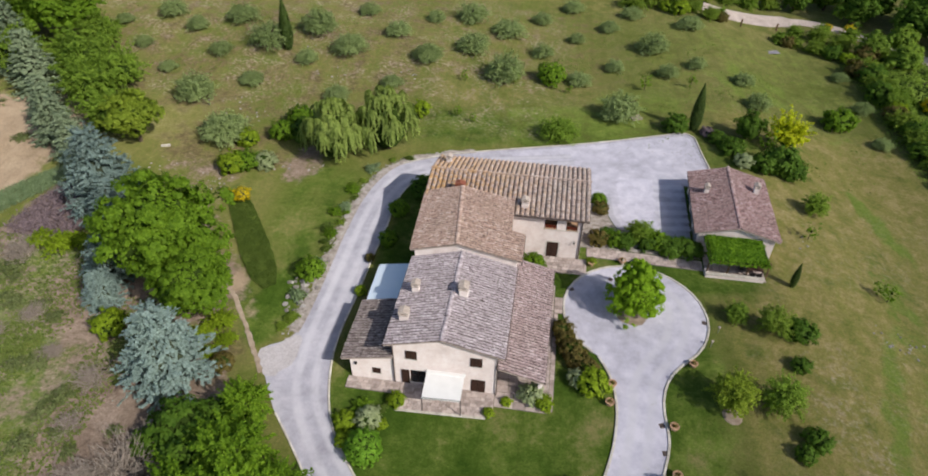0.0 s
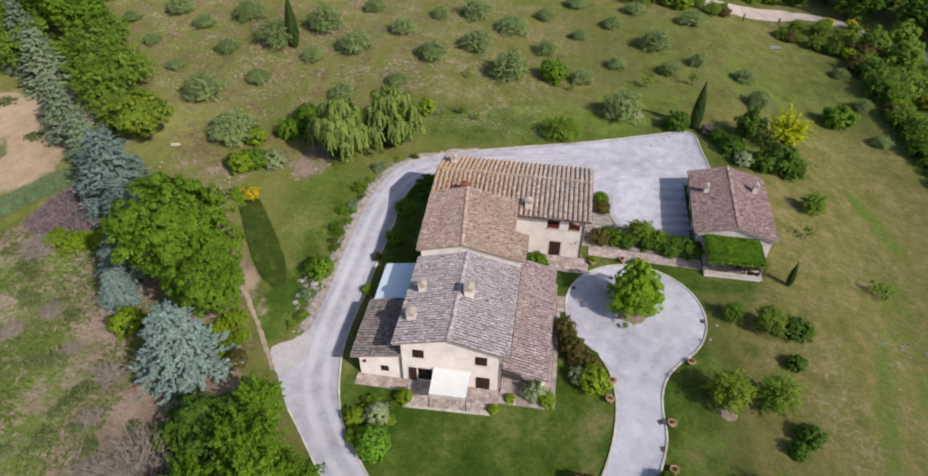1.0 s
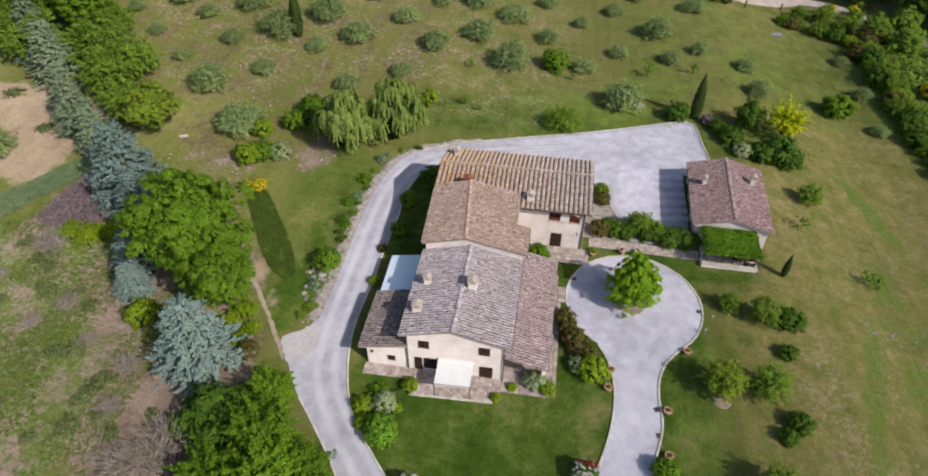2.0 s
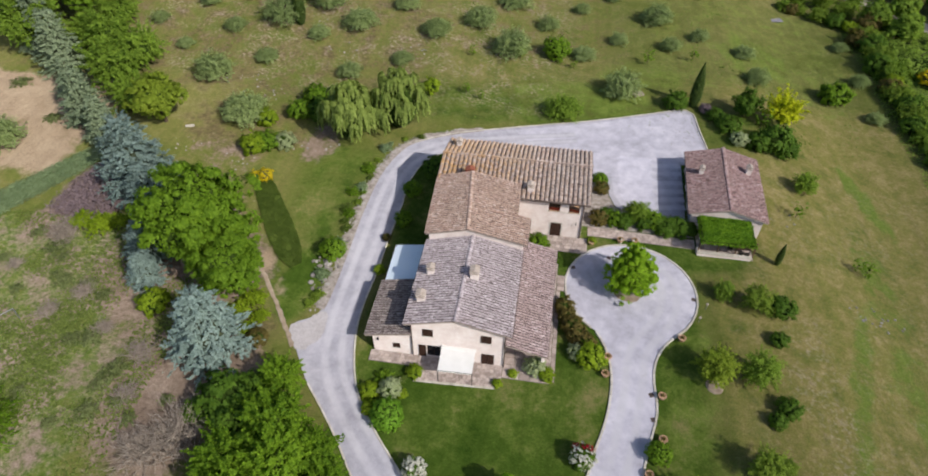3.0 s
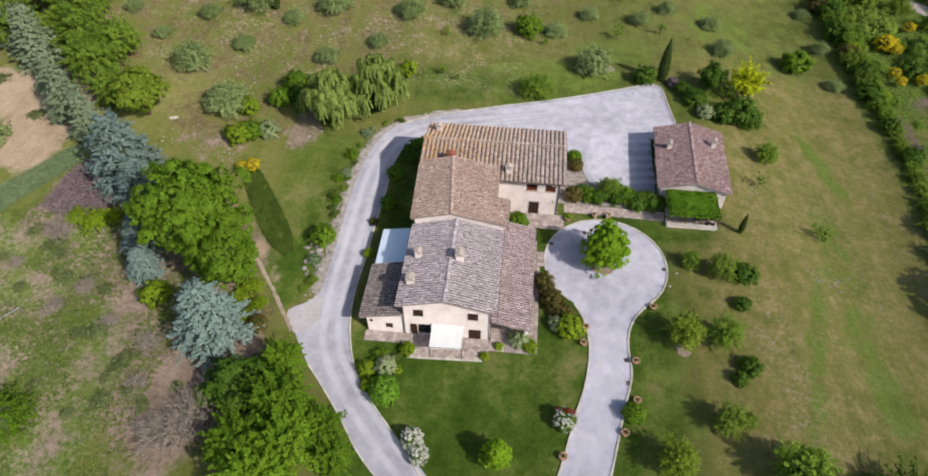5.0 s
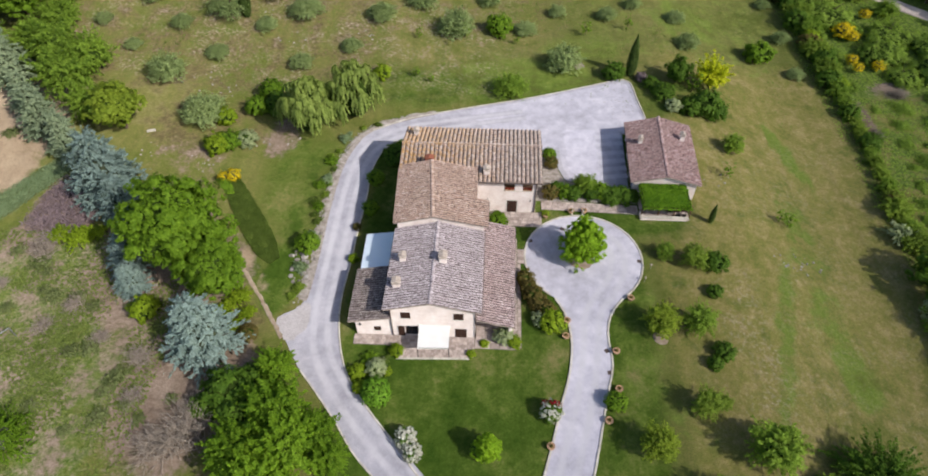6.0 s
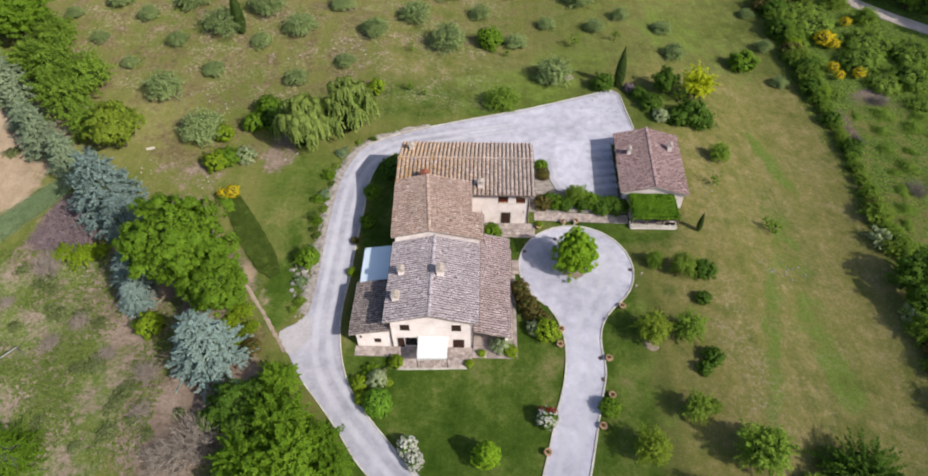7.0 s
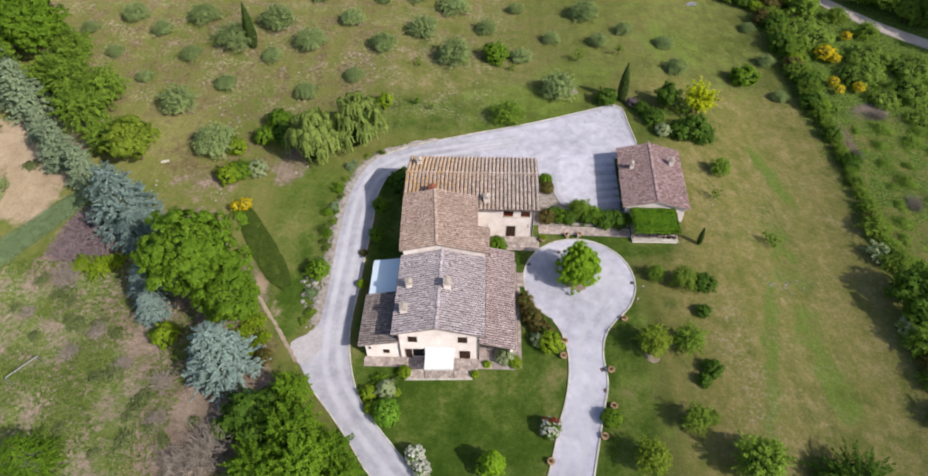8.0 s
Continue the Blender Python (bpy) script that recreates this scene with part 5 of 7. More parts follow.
olives = kinds("olive_tree", "grey-green olive tree in dry grass", "olive tree", 5, olive_crown, lambda k: trunk_bm(0.45, 0.10, 4, 0.6, k), "olive trees of the grove")
OLIVES_WEST = [(-65.2, 68.4, 2.59), (-52.0, 68.3, 2.81), (-58.9, 64.5, 2.02), (-72.5, 64.9, 1.64), (-66.0, 59.0, 1.68), (-52.2, 58.6, 2.03), (-59.2, 53.4, 1.61), (-50.8, 46.3, 3.18), (-44.7, 52.4, 1.95), (-44.9, 62.2, 3.66), (-38.4, 68.3, 3.44), (-31.9, 63.7, 3.04), (-38.1, 59.8, 2.03), (-42.1, 37.0, 3.45), (-32.5, 78.8, 2.17), (-25.4, 70.9, 2.46), (-30.8, 52.0, 2.06)]
OLIVES_EAST = [(-20.2, 79.7, 1.9), (-18.7, 64.3, 2.54), (-13.9, 83.0, 3.3), (-12.0, 69.9, 3.13), (-6.6, 79.7, 3.12), (-5.6, 62.4, 3.44), (-23.1, 56.4, 1.87), (-0.1, 73.2, 2.17), (-1.0, 88.6, 2.17), (6.4, 64.4, 2.18), (12.4, 70.8, 1.76), (11.8, 88.6, 1.93), (5.7, 81.7, 1.75), (4.7, 97.3, 2.4), (16.6, 96.8, 2.25), (19.3, 80.1, 3.18), (27.4, 93.1, 2.58), (26.5, 74.3, 1.83), (21.2, 70.0, 1.98), (33.8, 70.9, 1.98), (12.6, 53.9, 3.2)]
OLIVES_EDGE = [(53.8, 82.9, 1.6), (34.7, 62.6, 2.25), (53.9, 70.5, 1.82), (53.4, 59.0, 1.6), (-72.8, 25.2, 3.5)]
placed(olives, OLIVES_WEST + OLIVES_EAST + OLIVES_EDGE)

meadow_bush = kinds("meadow_bush", "wide fluffy green bush above the forecourt", "shrub", 1, lambda k: spray_crown(L_ROW, 41, M_CORE_GREEN, 300, 40, (0.075, 0.036), (1, 1, 0.6), (0, 0, 0.4), -0.3, 0.08, 0.10, 0.55, 0.3, (0.75, 1.06), 0.35), lambda k: trunk_bm(0.3, 0.06, 4, 0.4, 41))
placed(meadow_bush, [(3.7, 46.9, 2.9)])

# broad shrubs of several leaves (radius 1)
def shrub(leaf, seeds, name, label, category="shrub", group="", squash=(1, 1, 0.8), size=(0.20, 0.13), per=24, clumps=70, lump=0.3, core_mat=None, core=0.74):
    return kinds(name, label, category, seeds, lambda k: crown_mesh("crown", leaf, 31 + 7 * k + len(label), 1.0, squash, (0, 0, 0.68), clumps, per, 0.27, size, lump, core, core_mat, -0.6), lambda k: trunk_bm(0.3, 0.07, 3, 0.4, k), group)


green = shrub(L_BROAD, 3, "shrub", "rounded green shrub in the garden")
placed(green, [(1.8, 64.0, 2.18), (47.9, 63.6, 2.4), (-21.4, 12.9, 1.5), (2.1, 18.0, 1.3), (11.2, 23.7, 1.2), (15.6, 24.0, 1.3), (9.4, 31.5, 0.95), (-36.8, 31.3, 1.8), (-33.6, 43.6, 2.0), (-35.0, 39.8, 1.7), (-14.5, 19.4, 1.1), (-14.6, 25.2, 1.2), (14.8, -7.0, 1.1)])
dark = shrub(L_DARK, 3, "shrub", "dense dark green evergreen shrub")
placed(dark, [(20.6, 51.6, 1.8), (26.3, 49.1, 1.2), (27.9, 46.5, 1.55), (27.0, 47.9, 1.15), (33.6, 43.9, 2.4), (-23.4, -6.6, 1.7), (-27.4, -9.6, 1.4), (35.4, 43.4, 1.9), (31.6, 43.3, 1.7), (-32.0, 40.6, 2.0), (17.5, 22.9, 1.35), (19.4, 22.9, 1.35), (-12.5, 29.8, 1.75), (28.8, 12.2, 1.5), (27.3, -0.4, 1.15), (26.0, -1.9, 0.85), (27.9, 7.9, 0.95), (59.5, 40.9, 1.6), (58.0, 75.6, 2.2), (59.2, 62.8, 2.0), (58.2, 57.0, 1.8), (59.0, 83.0, 2.4), (55.2, 93.0, 1.8), (58.8, 48.0, 1.5), (-25.2, -8.2, 2.5), (-23.0, -10.4, 2.3)])
lime = shrub(L_LIME, 2, "shrub", "yellow-green shrub in the garden bed")
placed(lime, [(26.4, 100.9, 1.9), (23.8, 102.2, 1.5), (57.6, 91.0, 1.5), (-12.4, -4.7, 0.92), (-11.9, -6.4, 0.78), (-9.2, -4.4, 0.5), (-38.1, 2.1, 1.64), (-15.4, 11.0, 0.65), (-38.7, 36.8, 1.5), (8.5, 19.7, 0.55), (4.4, -0.2, 0.8), (-0.3, -1.8, 0.5), (-8.5, -1.8, 0.8), (1.1, -0.4, 0.5), (-38.2, 30.4, 1.8), (8.6, 2.5, 1.4), (-17.0, 49.9, 1.4), (59.4, 70.8, 1.5), (59.2, 80.2, 1.6), (59.8, 56.0, 1.4)])
pale = shrub(L_PALE, 2, "shrub", "pale variegated garden shrub")
placed(pale, [(-10.4, -4.2, 1.08), (3.3, 0.5, 1.1), (7.3, 3.0, 0.95), (-34.6, 32.4, 1.5), (28.9, 43.4, 1.2), (55.4, 8.6, 1.5)])
ball = shrub(L_BOX, 1, "clipped_shrub", "bright green shrub clipped to a ball", clumps=120, lump=0.06, core=0.9)
placed(ball, [(-10.0, -7.1, 1.45)])
ruddy = shrub(L_REDDISH, 2, "shrub", "brownish-red leaved garden shrub")
placed(ruddy, [(5.7, 8.8, 1.05), (34.9, 100.8, 1.3), (47.6, 97.2, 1.3), (6.1, 7.4, 1.05), (6.6, 6.2, 1.1), (7.3, 5.1, 1.15), (8.0, 4.2, 1.15), (9.3, 23.5, 1.15), (9.6, 29.4, 1.0), (-15.9, 16.4, 0.55), (57.4, 85.6, 2.1), (56.8, 3.0, 2.2), (-25.4, -0.4, 1.1), (58.4, 68.6, 1.9), (60.4, 91.0, 2.2), (58.0, 28.4, 1.3)])

# broadleaf trees (crown radius 1)
def tree_kind(leaf, n, name, label, height=1.1, squash=(1, 1, 0.85), clumps=150, per=34, spread=0.2, size=(0.085, 0.06), lump=0.34, core=0.7, seed=50, trunk_r=0.06, low=-0.8, core_mat=None, taper=0.0, lobes=0):
    return kinds(name, label, "tree", n, lambda k: crown_mesh("crown", leaf, seed + 5 * k, 1.0, squash, (0, 0, height), clumps, per, spread, size, lump, core, core_mat, low, 0.7, taper, lobes), lambda k: trunk_bm(height * 0.75, trunk_r, 5, 0.55, seed + k))


big = tree_kind(L_BROAD, 3, "broadleaf_tree", "large bright green broadleaf tree with clumped foliage", clumps=700, per=36, spread=0.085, size=(0.052, 0.040), core=0.62, lump=0.42, lobes=58)
placed(big, [(-35.4, 10.0, 6.4), (-79.0, 58.5, 6.4), (-30.2, 5.4, 4.3), (-38.4, 13.0, 3.6), (-84.0, 67.0, 5.6), (-90.0, 58.0, 5.0)])
light_row = tree_kind(L_PALEROW, 1, "broadleaf_tree", "yellowish-green broadleaf tree at the end of the row", clumps=420, per=34, spread=0.10, size=(0.066, 0.048), core=0.58, lump=0.4, lobes=36, seed=57)
placed(light_row, [(-52.6, 33.2, 4.0)])
ash = kinds("ash_tree", "bright green ash tree with long leafy shoots", "tree", 2, lambda k: spray_crown(L_ASH, 60 + k, M_CORE, 210, 58, (0.085, 0.048), (1, 1, 0.85), (0, 0, 1.0), -0.6, 0.10, 0.078, 0.50, 0.35, (0.72, 1.08), 0.6), lambda k: trunk_bm(0.8, 0.06, 5, 0.55, 60 + k))
placed(ash, [(-19.4, -10.6, 3.3), (-17.6, -14.2, 3.4), (-22.4, -14.4, 3.0), (-15.2, -12.4, 2.4), (-13.4, -14.8, 2.0), (-19.5, -18.0, 3.4), (-20.8, -5.4, 2.3)])
row_trees = kinds("row_tree", "feathery mid-green tree in the boundary row", "tree", 2, lambda k: spray_crown(L_ROW, 75 + k, M_CORE, 230, 56, (0.095, 0.045), (1, 1, 0.9), (0, 0, 1.0), -0.6, 0.08, 0.10, 0.58, 0.3), lambda k: trunk_bm(0.8, 0.06, 5, 0.55, 75 + k))
placed(row_trees, [(-69.0, 48.5, 4.5), (-74.0, 50.5, 3.6), (-63.5, 40.8, 4.2), (-55.0, 35.0, 3.2), (-72.0, 57.0, 3.6), (-84.0, 50.0, 5.0), (-58.6, 36.0, 3.0), (29.4, -11.8, 2.7), (-62.5, 46.5, 3.6)])
young = tree_kind(L_FRESH, 2, "broadleaf_tree", "young bright green tree in the gravel circle", 1.22, (1.04, 1.04, 1.34), 640, 36, 0.10, (0.062, 0.044), 0.12, 0.64, 83, 0.04, taper=0.40, lobes=130, low=-0.66, core_mat=M_CORE_GREEN)
placed(young, [(12.65, 12.7, 2.8), (1.7, -12.9, 1.45)])
tagged(young[1], "young bright green tree on the lawn", "tree")
def soil_ring(x, y, r, seed):
    """A shallow mound of bare earth round a trunk."""
    rnd = random.Random(seed)
    bm = bmesh.new()
    rings = [[bm.verts.new((x + math.cos(a) * r * k * rnd.uniform(0.85, 1.1), y + math.sin(a) * r * k * rnd.uniform(0.85, 1.1), gz(x, y) + z)) for a in np.linspace(0, math.tau, 14, endpoint=False)] for k, z in ((1.0, -0.04), (0.75, 0.09), (0.3, 0.12))]
    for lo, hi in zip(rings, rings[1:]):
        for k in range(14):
            bm.faces.new((lo[k], lo[(k + 1) % 14], hi[(k + 1) % 14], hi[k]))
    bm.faces.new(rings[-1])
    tagged(new("soil_ring", from_bm("soil_ring", bm, M_EARTH)), "bare earth round the foot of a tree", "soil", kind="structure")


soil_ring(20.8, 1.4, 1.0, 1)
soil_ring(12.65, 12.4, 1.9, 2)
fruit = kinds("fruit_tree", "small airy fruit tree on the lawn", "tree", 3, lambda k: spray_crown((L_BANK, L_PALEROW, L_ROW)[k], 91 + k, M_CORE_GREEN, 150, 52, (0.085, 0.05), (1, 1, 1.0), (0, 0, 0.95), -0.7, 0.05, 0.12, 0.46, 0.3, (0.72, 1.05)), lambda k: trunk_bm(0.7, 0.05, 5, 0.5, 91 + k))
placed(fruit, [(26.1, 12.2, 1.8), (20.6, 2.4, 2.15), (25.0, 2.9, 2.0), (23.9, -7.2, 1.7), (18.3, -11.8, 2.0), (22.9, 13.4, 1.3), (25.9, -6.6, 0.95), (24.0, -16.5, 2.0), (14.2, 24.4, 1.6), (13.4, 24.9, 1.25), (27.6, -18.0, 1.6), (36.4, 35.4, 1.75)])
for o in fruit[:2]:
    tagged(o, "small leafy fruit tree on the lawn")
golden = kinds("golden_tree", "golden-yellow leaved tree beside the outbuilding", "tree", 1, lambda k: spray_crown(L_YELLOW, 121, M_CORE_GREEN, 120, 40, (0.13, 0.085), (1, 1, 1.1), (0, 0, 1.0), -0.5, -0.10, 0.12, 0.44, 0.3), lambda k: trunk_bm(0.8, 0.05, 5, 0.5, 121))
placed(golden, [(36.0, 50.4, 2.85)])
sapling = tree_kind(L_BROAD, 2, "sapling", "thin young sapling in the meadow", 1.6, (1, 1, 1.3), 24, 10, 0.3, (0.26, 0.16), 0.5, 0.15, 130, 0.05)
placed(sapling, [(-11.9, 60.2, 0.7), (-4.1, 61.4, 1.05), (24.6, 66.4, 0.85), (17.0, 64.1, 1.0), (4.9, 60.7, 0.6), (-11.5, 50.3, 0.75), (33.0, 49.0, 1.2), (41.2, 21.6, 0.9), (40.3, 22.4, 0.7), (-9.0, 49.0, 0.6), (34.2, 29.3, 0.9)])
mixed = tree_kind(L_DARK, 3, "woodland_tree", "dark green tree at the wood's edge", 1.0, (1, 1, 0.95), 320, 16, 0.13, (0.105, 0.075), 0.40, 0.66, 140, lobes=40)
placed(mixed, [(30.7, 51.2, 2.15), (46.5, -15.5, 2.6), (57.4, 14.0, 3.1), (56.8, 9.8, 2.7), (54.0, 119.0, 4.0), (64.5, 112.5, 4.2), (73.5, 105.5, 4.6), (61.0, 121.0, 4.5), (91.0, 84.0, 5.0), (69.5, 117.0, 5.0), (30.0, 114.5, 4.0), (100.0, 88.0, 6.0), (92.0, 100.0, 6.0), (78.0, 112.0, 6.0), (88.0, 112.0, 6.0), (12.0, 112.0, 4.0)])
lighter = tree_kind(L_ROW, 2, "woodland_tree", "mid-green tree at the wood's edge", 1.0, (1, 1, 0.95), 320, 16, 0.13, (0.105, 0.075), 0.45, 0.62, 170, lobes=32)
placed(lighter, [(62.4, 93.6, 3.0), (84.5, 92.0, 5.5), (96.0, 74.0, 5.5), (80.0, 100.0, 5.5), (44.0, 120.0, 4.0), (20.0, 109.0, 3.6), (68.6, 97.0, 3.0), (80.0, 94.0, 3.4), (87.0, 86.0, 3.6), (66.0, 88.0, 3.2)])
scrubs = kinds("hedgerow_bush", "tangled green hedgerow bush", "shrub", 3, lambda k: spray_crown((L_BANK, L_ROW, L_BANK)[k], 160 + k, M_CORE, (260, 220, 300)[k], 34, (0.10, 0.055), (1, 1, (0.78, 0.9, 0.7)[k]), (0, 0, 0.55), -0.4, 0.10, 0.11, 0.52, 0.3, (0.66, 1.12), 0.6), lambda k: trunk_bm(0.4, 0.06, 4, 0.45, 160 + k))
HEDGE_EAST = [(59.1, 78.3, 2.8), (59.7, 73.0, 2.7), (58.7, 66.0, 2.5), (58.9, 59.8, 2.5), (58.9, 54.0, 2.0), (59.1, 44.5, 1.3), (58.7, 36.5, 1.3), (58.4, 31.0, 1.5), (57.7, 26.2, 2.2), (58.3, 20.2, 2.4), (55.9, 6.4, 2.7), (55.7, 1.2, 2.4), (54.5, -4.0, 2.2), (25.6, 102.6, 2.3), (32.4, 100.6, 1.9), (29.0, 103.2, 2.2), (34.8, 103.0, 1.5), (33.0, 112.0, 2.3), (38.0, 114.0, 2.2), (43.0, 116.4, 2.4), (48.4, 118.6, 2.4), (21.5, 105.0, 2.3), (46.4, 98.6, 1.7), (52.6, 95.4, 2.2), (59.3, 87.0, 2.6), (50.4, 103.0, 1.9), (54.6, 101.4, 2.2), (58.4, 98.6, 2.4), (61.4, 103.0, 2.0), (64.6, 96.0, 2.2), (49.4, 97.6, 1.6), (56.6, 105.4, 1.9), (68.4, 91.0, 2.4), (73.0, 87.0, 2.4), (76.6, 80.6, 2.4), (34.2, -14.6, 1.6), (17.0, 103.0, 2.8), (58.9, 51.0, 1.5), (59.0, 47.2, 1.3), (58.9, 42.6, 1.2), (58.8, 38.8, 1.2), (58.6, 33.8, 1.3), (58.2, 28.6, 1.5), (58.6, 23.2, 1.5)]
placed(scrubs, HEDGE_EAST)
thicket = tree_kind(L_BRAMBLE, 3, "bramble_thicket", "rank green bramble thicket on the slope", 0.25, (1, 1, 0.40), 240, 20, 0.12, (0.066, 0.044), 0.65, 0.68, 190, core_mat=M_CORE, lobes=40)
placed(thicket, [(64.9, 78.3, 4.6), (70.5, 66.0, 4.4), (62.0, 85.3, 3.2), (71.5, 58.5, 3.0), (77.0, 60.0, 4.4), (62.0, 66.0, 2.2), (80.0, 50.0, 3.6), (61.6, 56.0, 1.8), (73.5, 72.0, 4.2), (80.0, 68.0, 4.4), (60.8, 72.0, 2.4), (62.0, 13.0, 3.0), (59.5, 5.0, 2.6), (60.0, -3.0, 2.8), (66.0, 84.0, 3.4), (67.5, 73.5, 2.6), (76.0, 53.0, 2.6), (84.0, 60.0, 3.6), (66.0, 92.0, 3.0)])
bramble = kinds("bramble_patch", "low ragged bramble patch in rank grass", "shrub", 3, lambda k: spray_crown(L_BRAMBLE, 195 + k, M_CORE_GREEN, (190, 230, 160)[k], 34, (0.10, 0.05), (1, (0.7, 1, 0.8)[k], 0.26), (0, 0, 0.10), -0.1, 0.12, 0.16, 0.20, 0.1, (0.4, 1.2), 0.8))
placed(bramble, [(64.0, 50.0, 1.3), (66.5, 46.0, 1.7), (72.0, 47.0, 2.2), (69.0, 41.0, 1.4), (75.0, 44.0, 1.8), (64.5, 36.0, 1.2), (70.0, 33.0, 1.9), (63.0, 28.0, 1.6), (67.5, 24.0, 2.0), (73.0, 37.0, 1.5), (61.5, 20.5, 1.5), (78.0, 43.0, 2.4), (62.6, 44.0, 1.6), (67.0, 37.0, 1.9), (71.0, 28.0, 2.2), (64.0, 32.0, 1.7), (68.5, 50.5, 2.0), (74.5, 50.0, 2.2), (61.8, 25.0, 1.5), (65.5, 41.5, 1.5), (78.0, 36.0, 2.4), (64.0, 16.0, 2.0)])
broom = shrub(L_BROOM, 2, "broom_bush", "broom bush covered in yellow flowers", size=(0.16, 0.12), per=20, core_mat=M_CORE_GREY)
placed(broom, [(65.6, 72.2, 1.7), (64.2, 63.2, 1.05), (64.5, 60.8, 0.85), (68.2, 61.4, 1.1), (72.2, 79.2, 1.05), (67.0, 91.4, 1.1), (66.9, 71.0, 1.2), (-34.2, 24.3, 1.05), (-35.4, 24.0, 0.8), (69.4, 62.6, 0.7), (62.2, 106.6, 1.1), (58.2, 107.4, 0.9), (65.6, 89.4, 1.2)], -0.5)


# conifers: tiers of drooping sprays round a straight stem (height 1, radius about 0.42)
def conifer_crown(leaf, seed, tiers=18, base=0.44, needle=(0.033, 0.012)):
    rnd = np.random.default_rng(seed)
    pos, face, along = [], [], []
    for t in range(tiers):
        z = 0.06 + 0.90 * t / tiers
        reach = base * (1 - z) ** 0.74 * rnd.uniform(0.85, 1.12)
        arms = max(5, int(12 * (1 - z) + 4))
        for a in np.linspace(0, math.tau, arms, endpoint=False) + rnd.uniform(0, 6):
            r_arm = reach * rnd.uniform(0.5, 1.25)
            out = np.array((math.cos(a), math.sin(a), 0))
            side = np.array((-math.sin(a), math.cos(a), 0))
            for s0 in np.linspace(0.22, 0.92, 4 + int(7 * r_arm / base)):
                way = out * rnd.uniform(0.35, 1.0) + side * rnd.uniform(-0.75, 0.75) + np.array((0, 0, rnd.uniform(-0.15, 0.40)))
                finger = base * rnd.uniform(0.16, 0.27)
                n = 28
                s1 = rnd.uniform(0, 1, n)
                p = np.array((0, 0, z)) + out * s0 * r_arm + way * (s1 * finger)[:, None] + rnd.normal(0, 0.006, (n, 3))
                p[:, 2] += -0.10 * s0 ** 1.6 * r_arm / base + 0.03 * s0
                pos.append(p)
                face.append(np.array((0, 0, 1.0)) + out * 0.4 + rnd.normal(0, 0.4, (n, 3)))
                along.append(way + rnd.normal(0, 0.45, (n, 3)))
    v, q = leaves(np.concatenate(pos), np.concatenate(face), needle[0], needle[1], np.concatenate(along), 0.1)
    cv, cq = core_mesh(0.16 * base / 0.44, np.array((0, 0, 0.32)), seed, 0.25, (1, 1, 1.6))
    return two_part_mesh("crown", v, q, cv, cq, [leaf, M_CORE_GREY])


def conifers(leaf, n, name, label, seed, **kw):
    def stem(k):
        return tube(bmesh.new(), [(0, 0, -0.03), (0, 0, 0.4), (0, 0, 0.93)], [0.028, 0.018, 0.004])
    return kinds(name, label, "conifer", n, lambda k: conifer_crown(leaf, seed + k, **kw), stem)


blue = conifers(L_CEDAR, 2, "blue_cedar", "silvery blue cedar with layered branches", 300, base=0.50)
placed(blue, [(-49.6, 20.8, 10.8), (-29.5, -2.1, 9.2), (-42.2, 8.8, 6.2), (-40.8, 5.4, 4.6), (-46.2, 17.0, 7.0)])
firs = conifers(L_FIR, 2, "grey_fir", "grey-green conifer in the boundary row", 320, base=0.40)
placed(firs, [(-63.6, 31.8, 8.6), (-58.2, 27.8, 7.4), (-75.2, 44.6, 10.2), (-82.0, 50.4, 10.6), (-69.4, 38.0, 7.0)])


# weeping willows: curtains of hanging shoots (radius 1)
def willow_crown(k):
    rnd = np.random.default_rng(400 + k)
    pos, face, along = [], [], []
    for i in range(52):
        a0 = i * 2.4 + rnd.uniform(-0.3, 0.3)
        r0 = math.sqrt((i + 0.5) / 52) * rnd.uniform(0.85, 1.05)
        head = 2.0 * math.sqrt(max(0.05, 1 - (0.86 * r0) ** 2)) * rnd.uniform(0.78, 1.05)
        for j in range(15):
            b = rnd.uniform(0, math.tau)
            w = rnd.uniform(0.06, 0.24)
            drop = rnd.uniform(0.35, 0.85) * (0.45 + 0.55 * r0)
            n = 30
            s = np.linspace(0, 1, n)
            arc = w * np.sqrt(s)
            p = np.stack([math.cos(a0) * r0 + math.cos(b) * arc + rnd.normal(0, 0.015, n), math.sin(a0) * r0 + math.sin(b) * arc + rnd.normal(0, 0.015, n), np.maximum(0.06, head + 0.10 * np.sin(s * 2.2) - drop * s ** 1.3)], 1)
            pos.append(p)
            out = np.array((math.cos(b) + math.cos(a0) * r0, math.sin(b) + math.sin(a0) * r0, 0.7))
            face.append(out + rnd.normal(0, 0.5, (n, 3)))
            along.append(np.array((0.2 * math.cos(b), 0.2 * math.sin(b), -1.0)) + rnd.normal(0, 0.3, (n, 3)))
    v, q = leaves(np.concatenate(pos), np.concatenate(face), 0.105, 0.038, np.concatenate(along))
    cv, cq = core_mesh(0.66, np.array((0, 0, 0.85)), 400 + k, 0.15, (1, 1, 1.2))
    return two_part_mesh("crown", v, q, cv, cq, [L_WILLOW, M_CORE])


willows = kinds("weeping_willow", "pale green weeping willow with hanging curtains", "willow", 2, willow_crown, lambda k: trunk_bm(0.9, 0.10, 4, 0.4, k))
placed(willows, [(-26.0, 36.6, 4.2), (-19.8, 40.0, 4.4)])


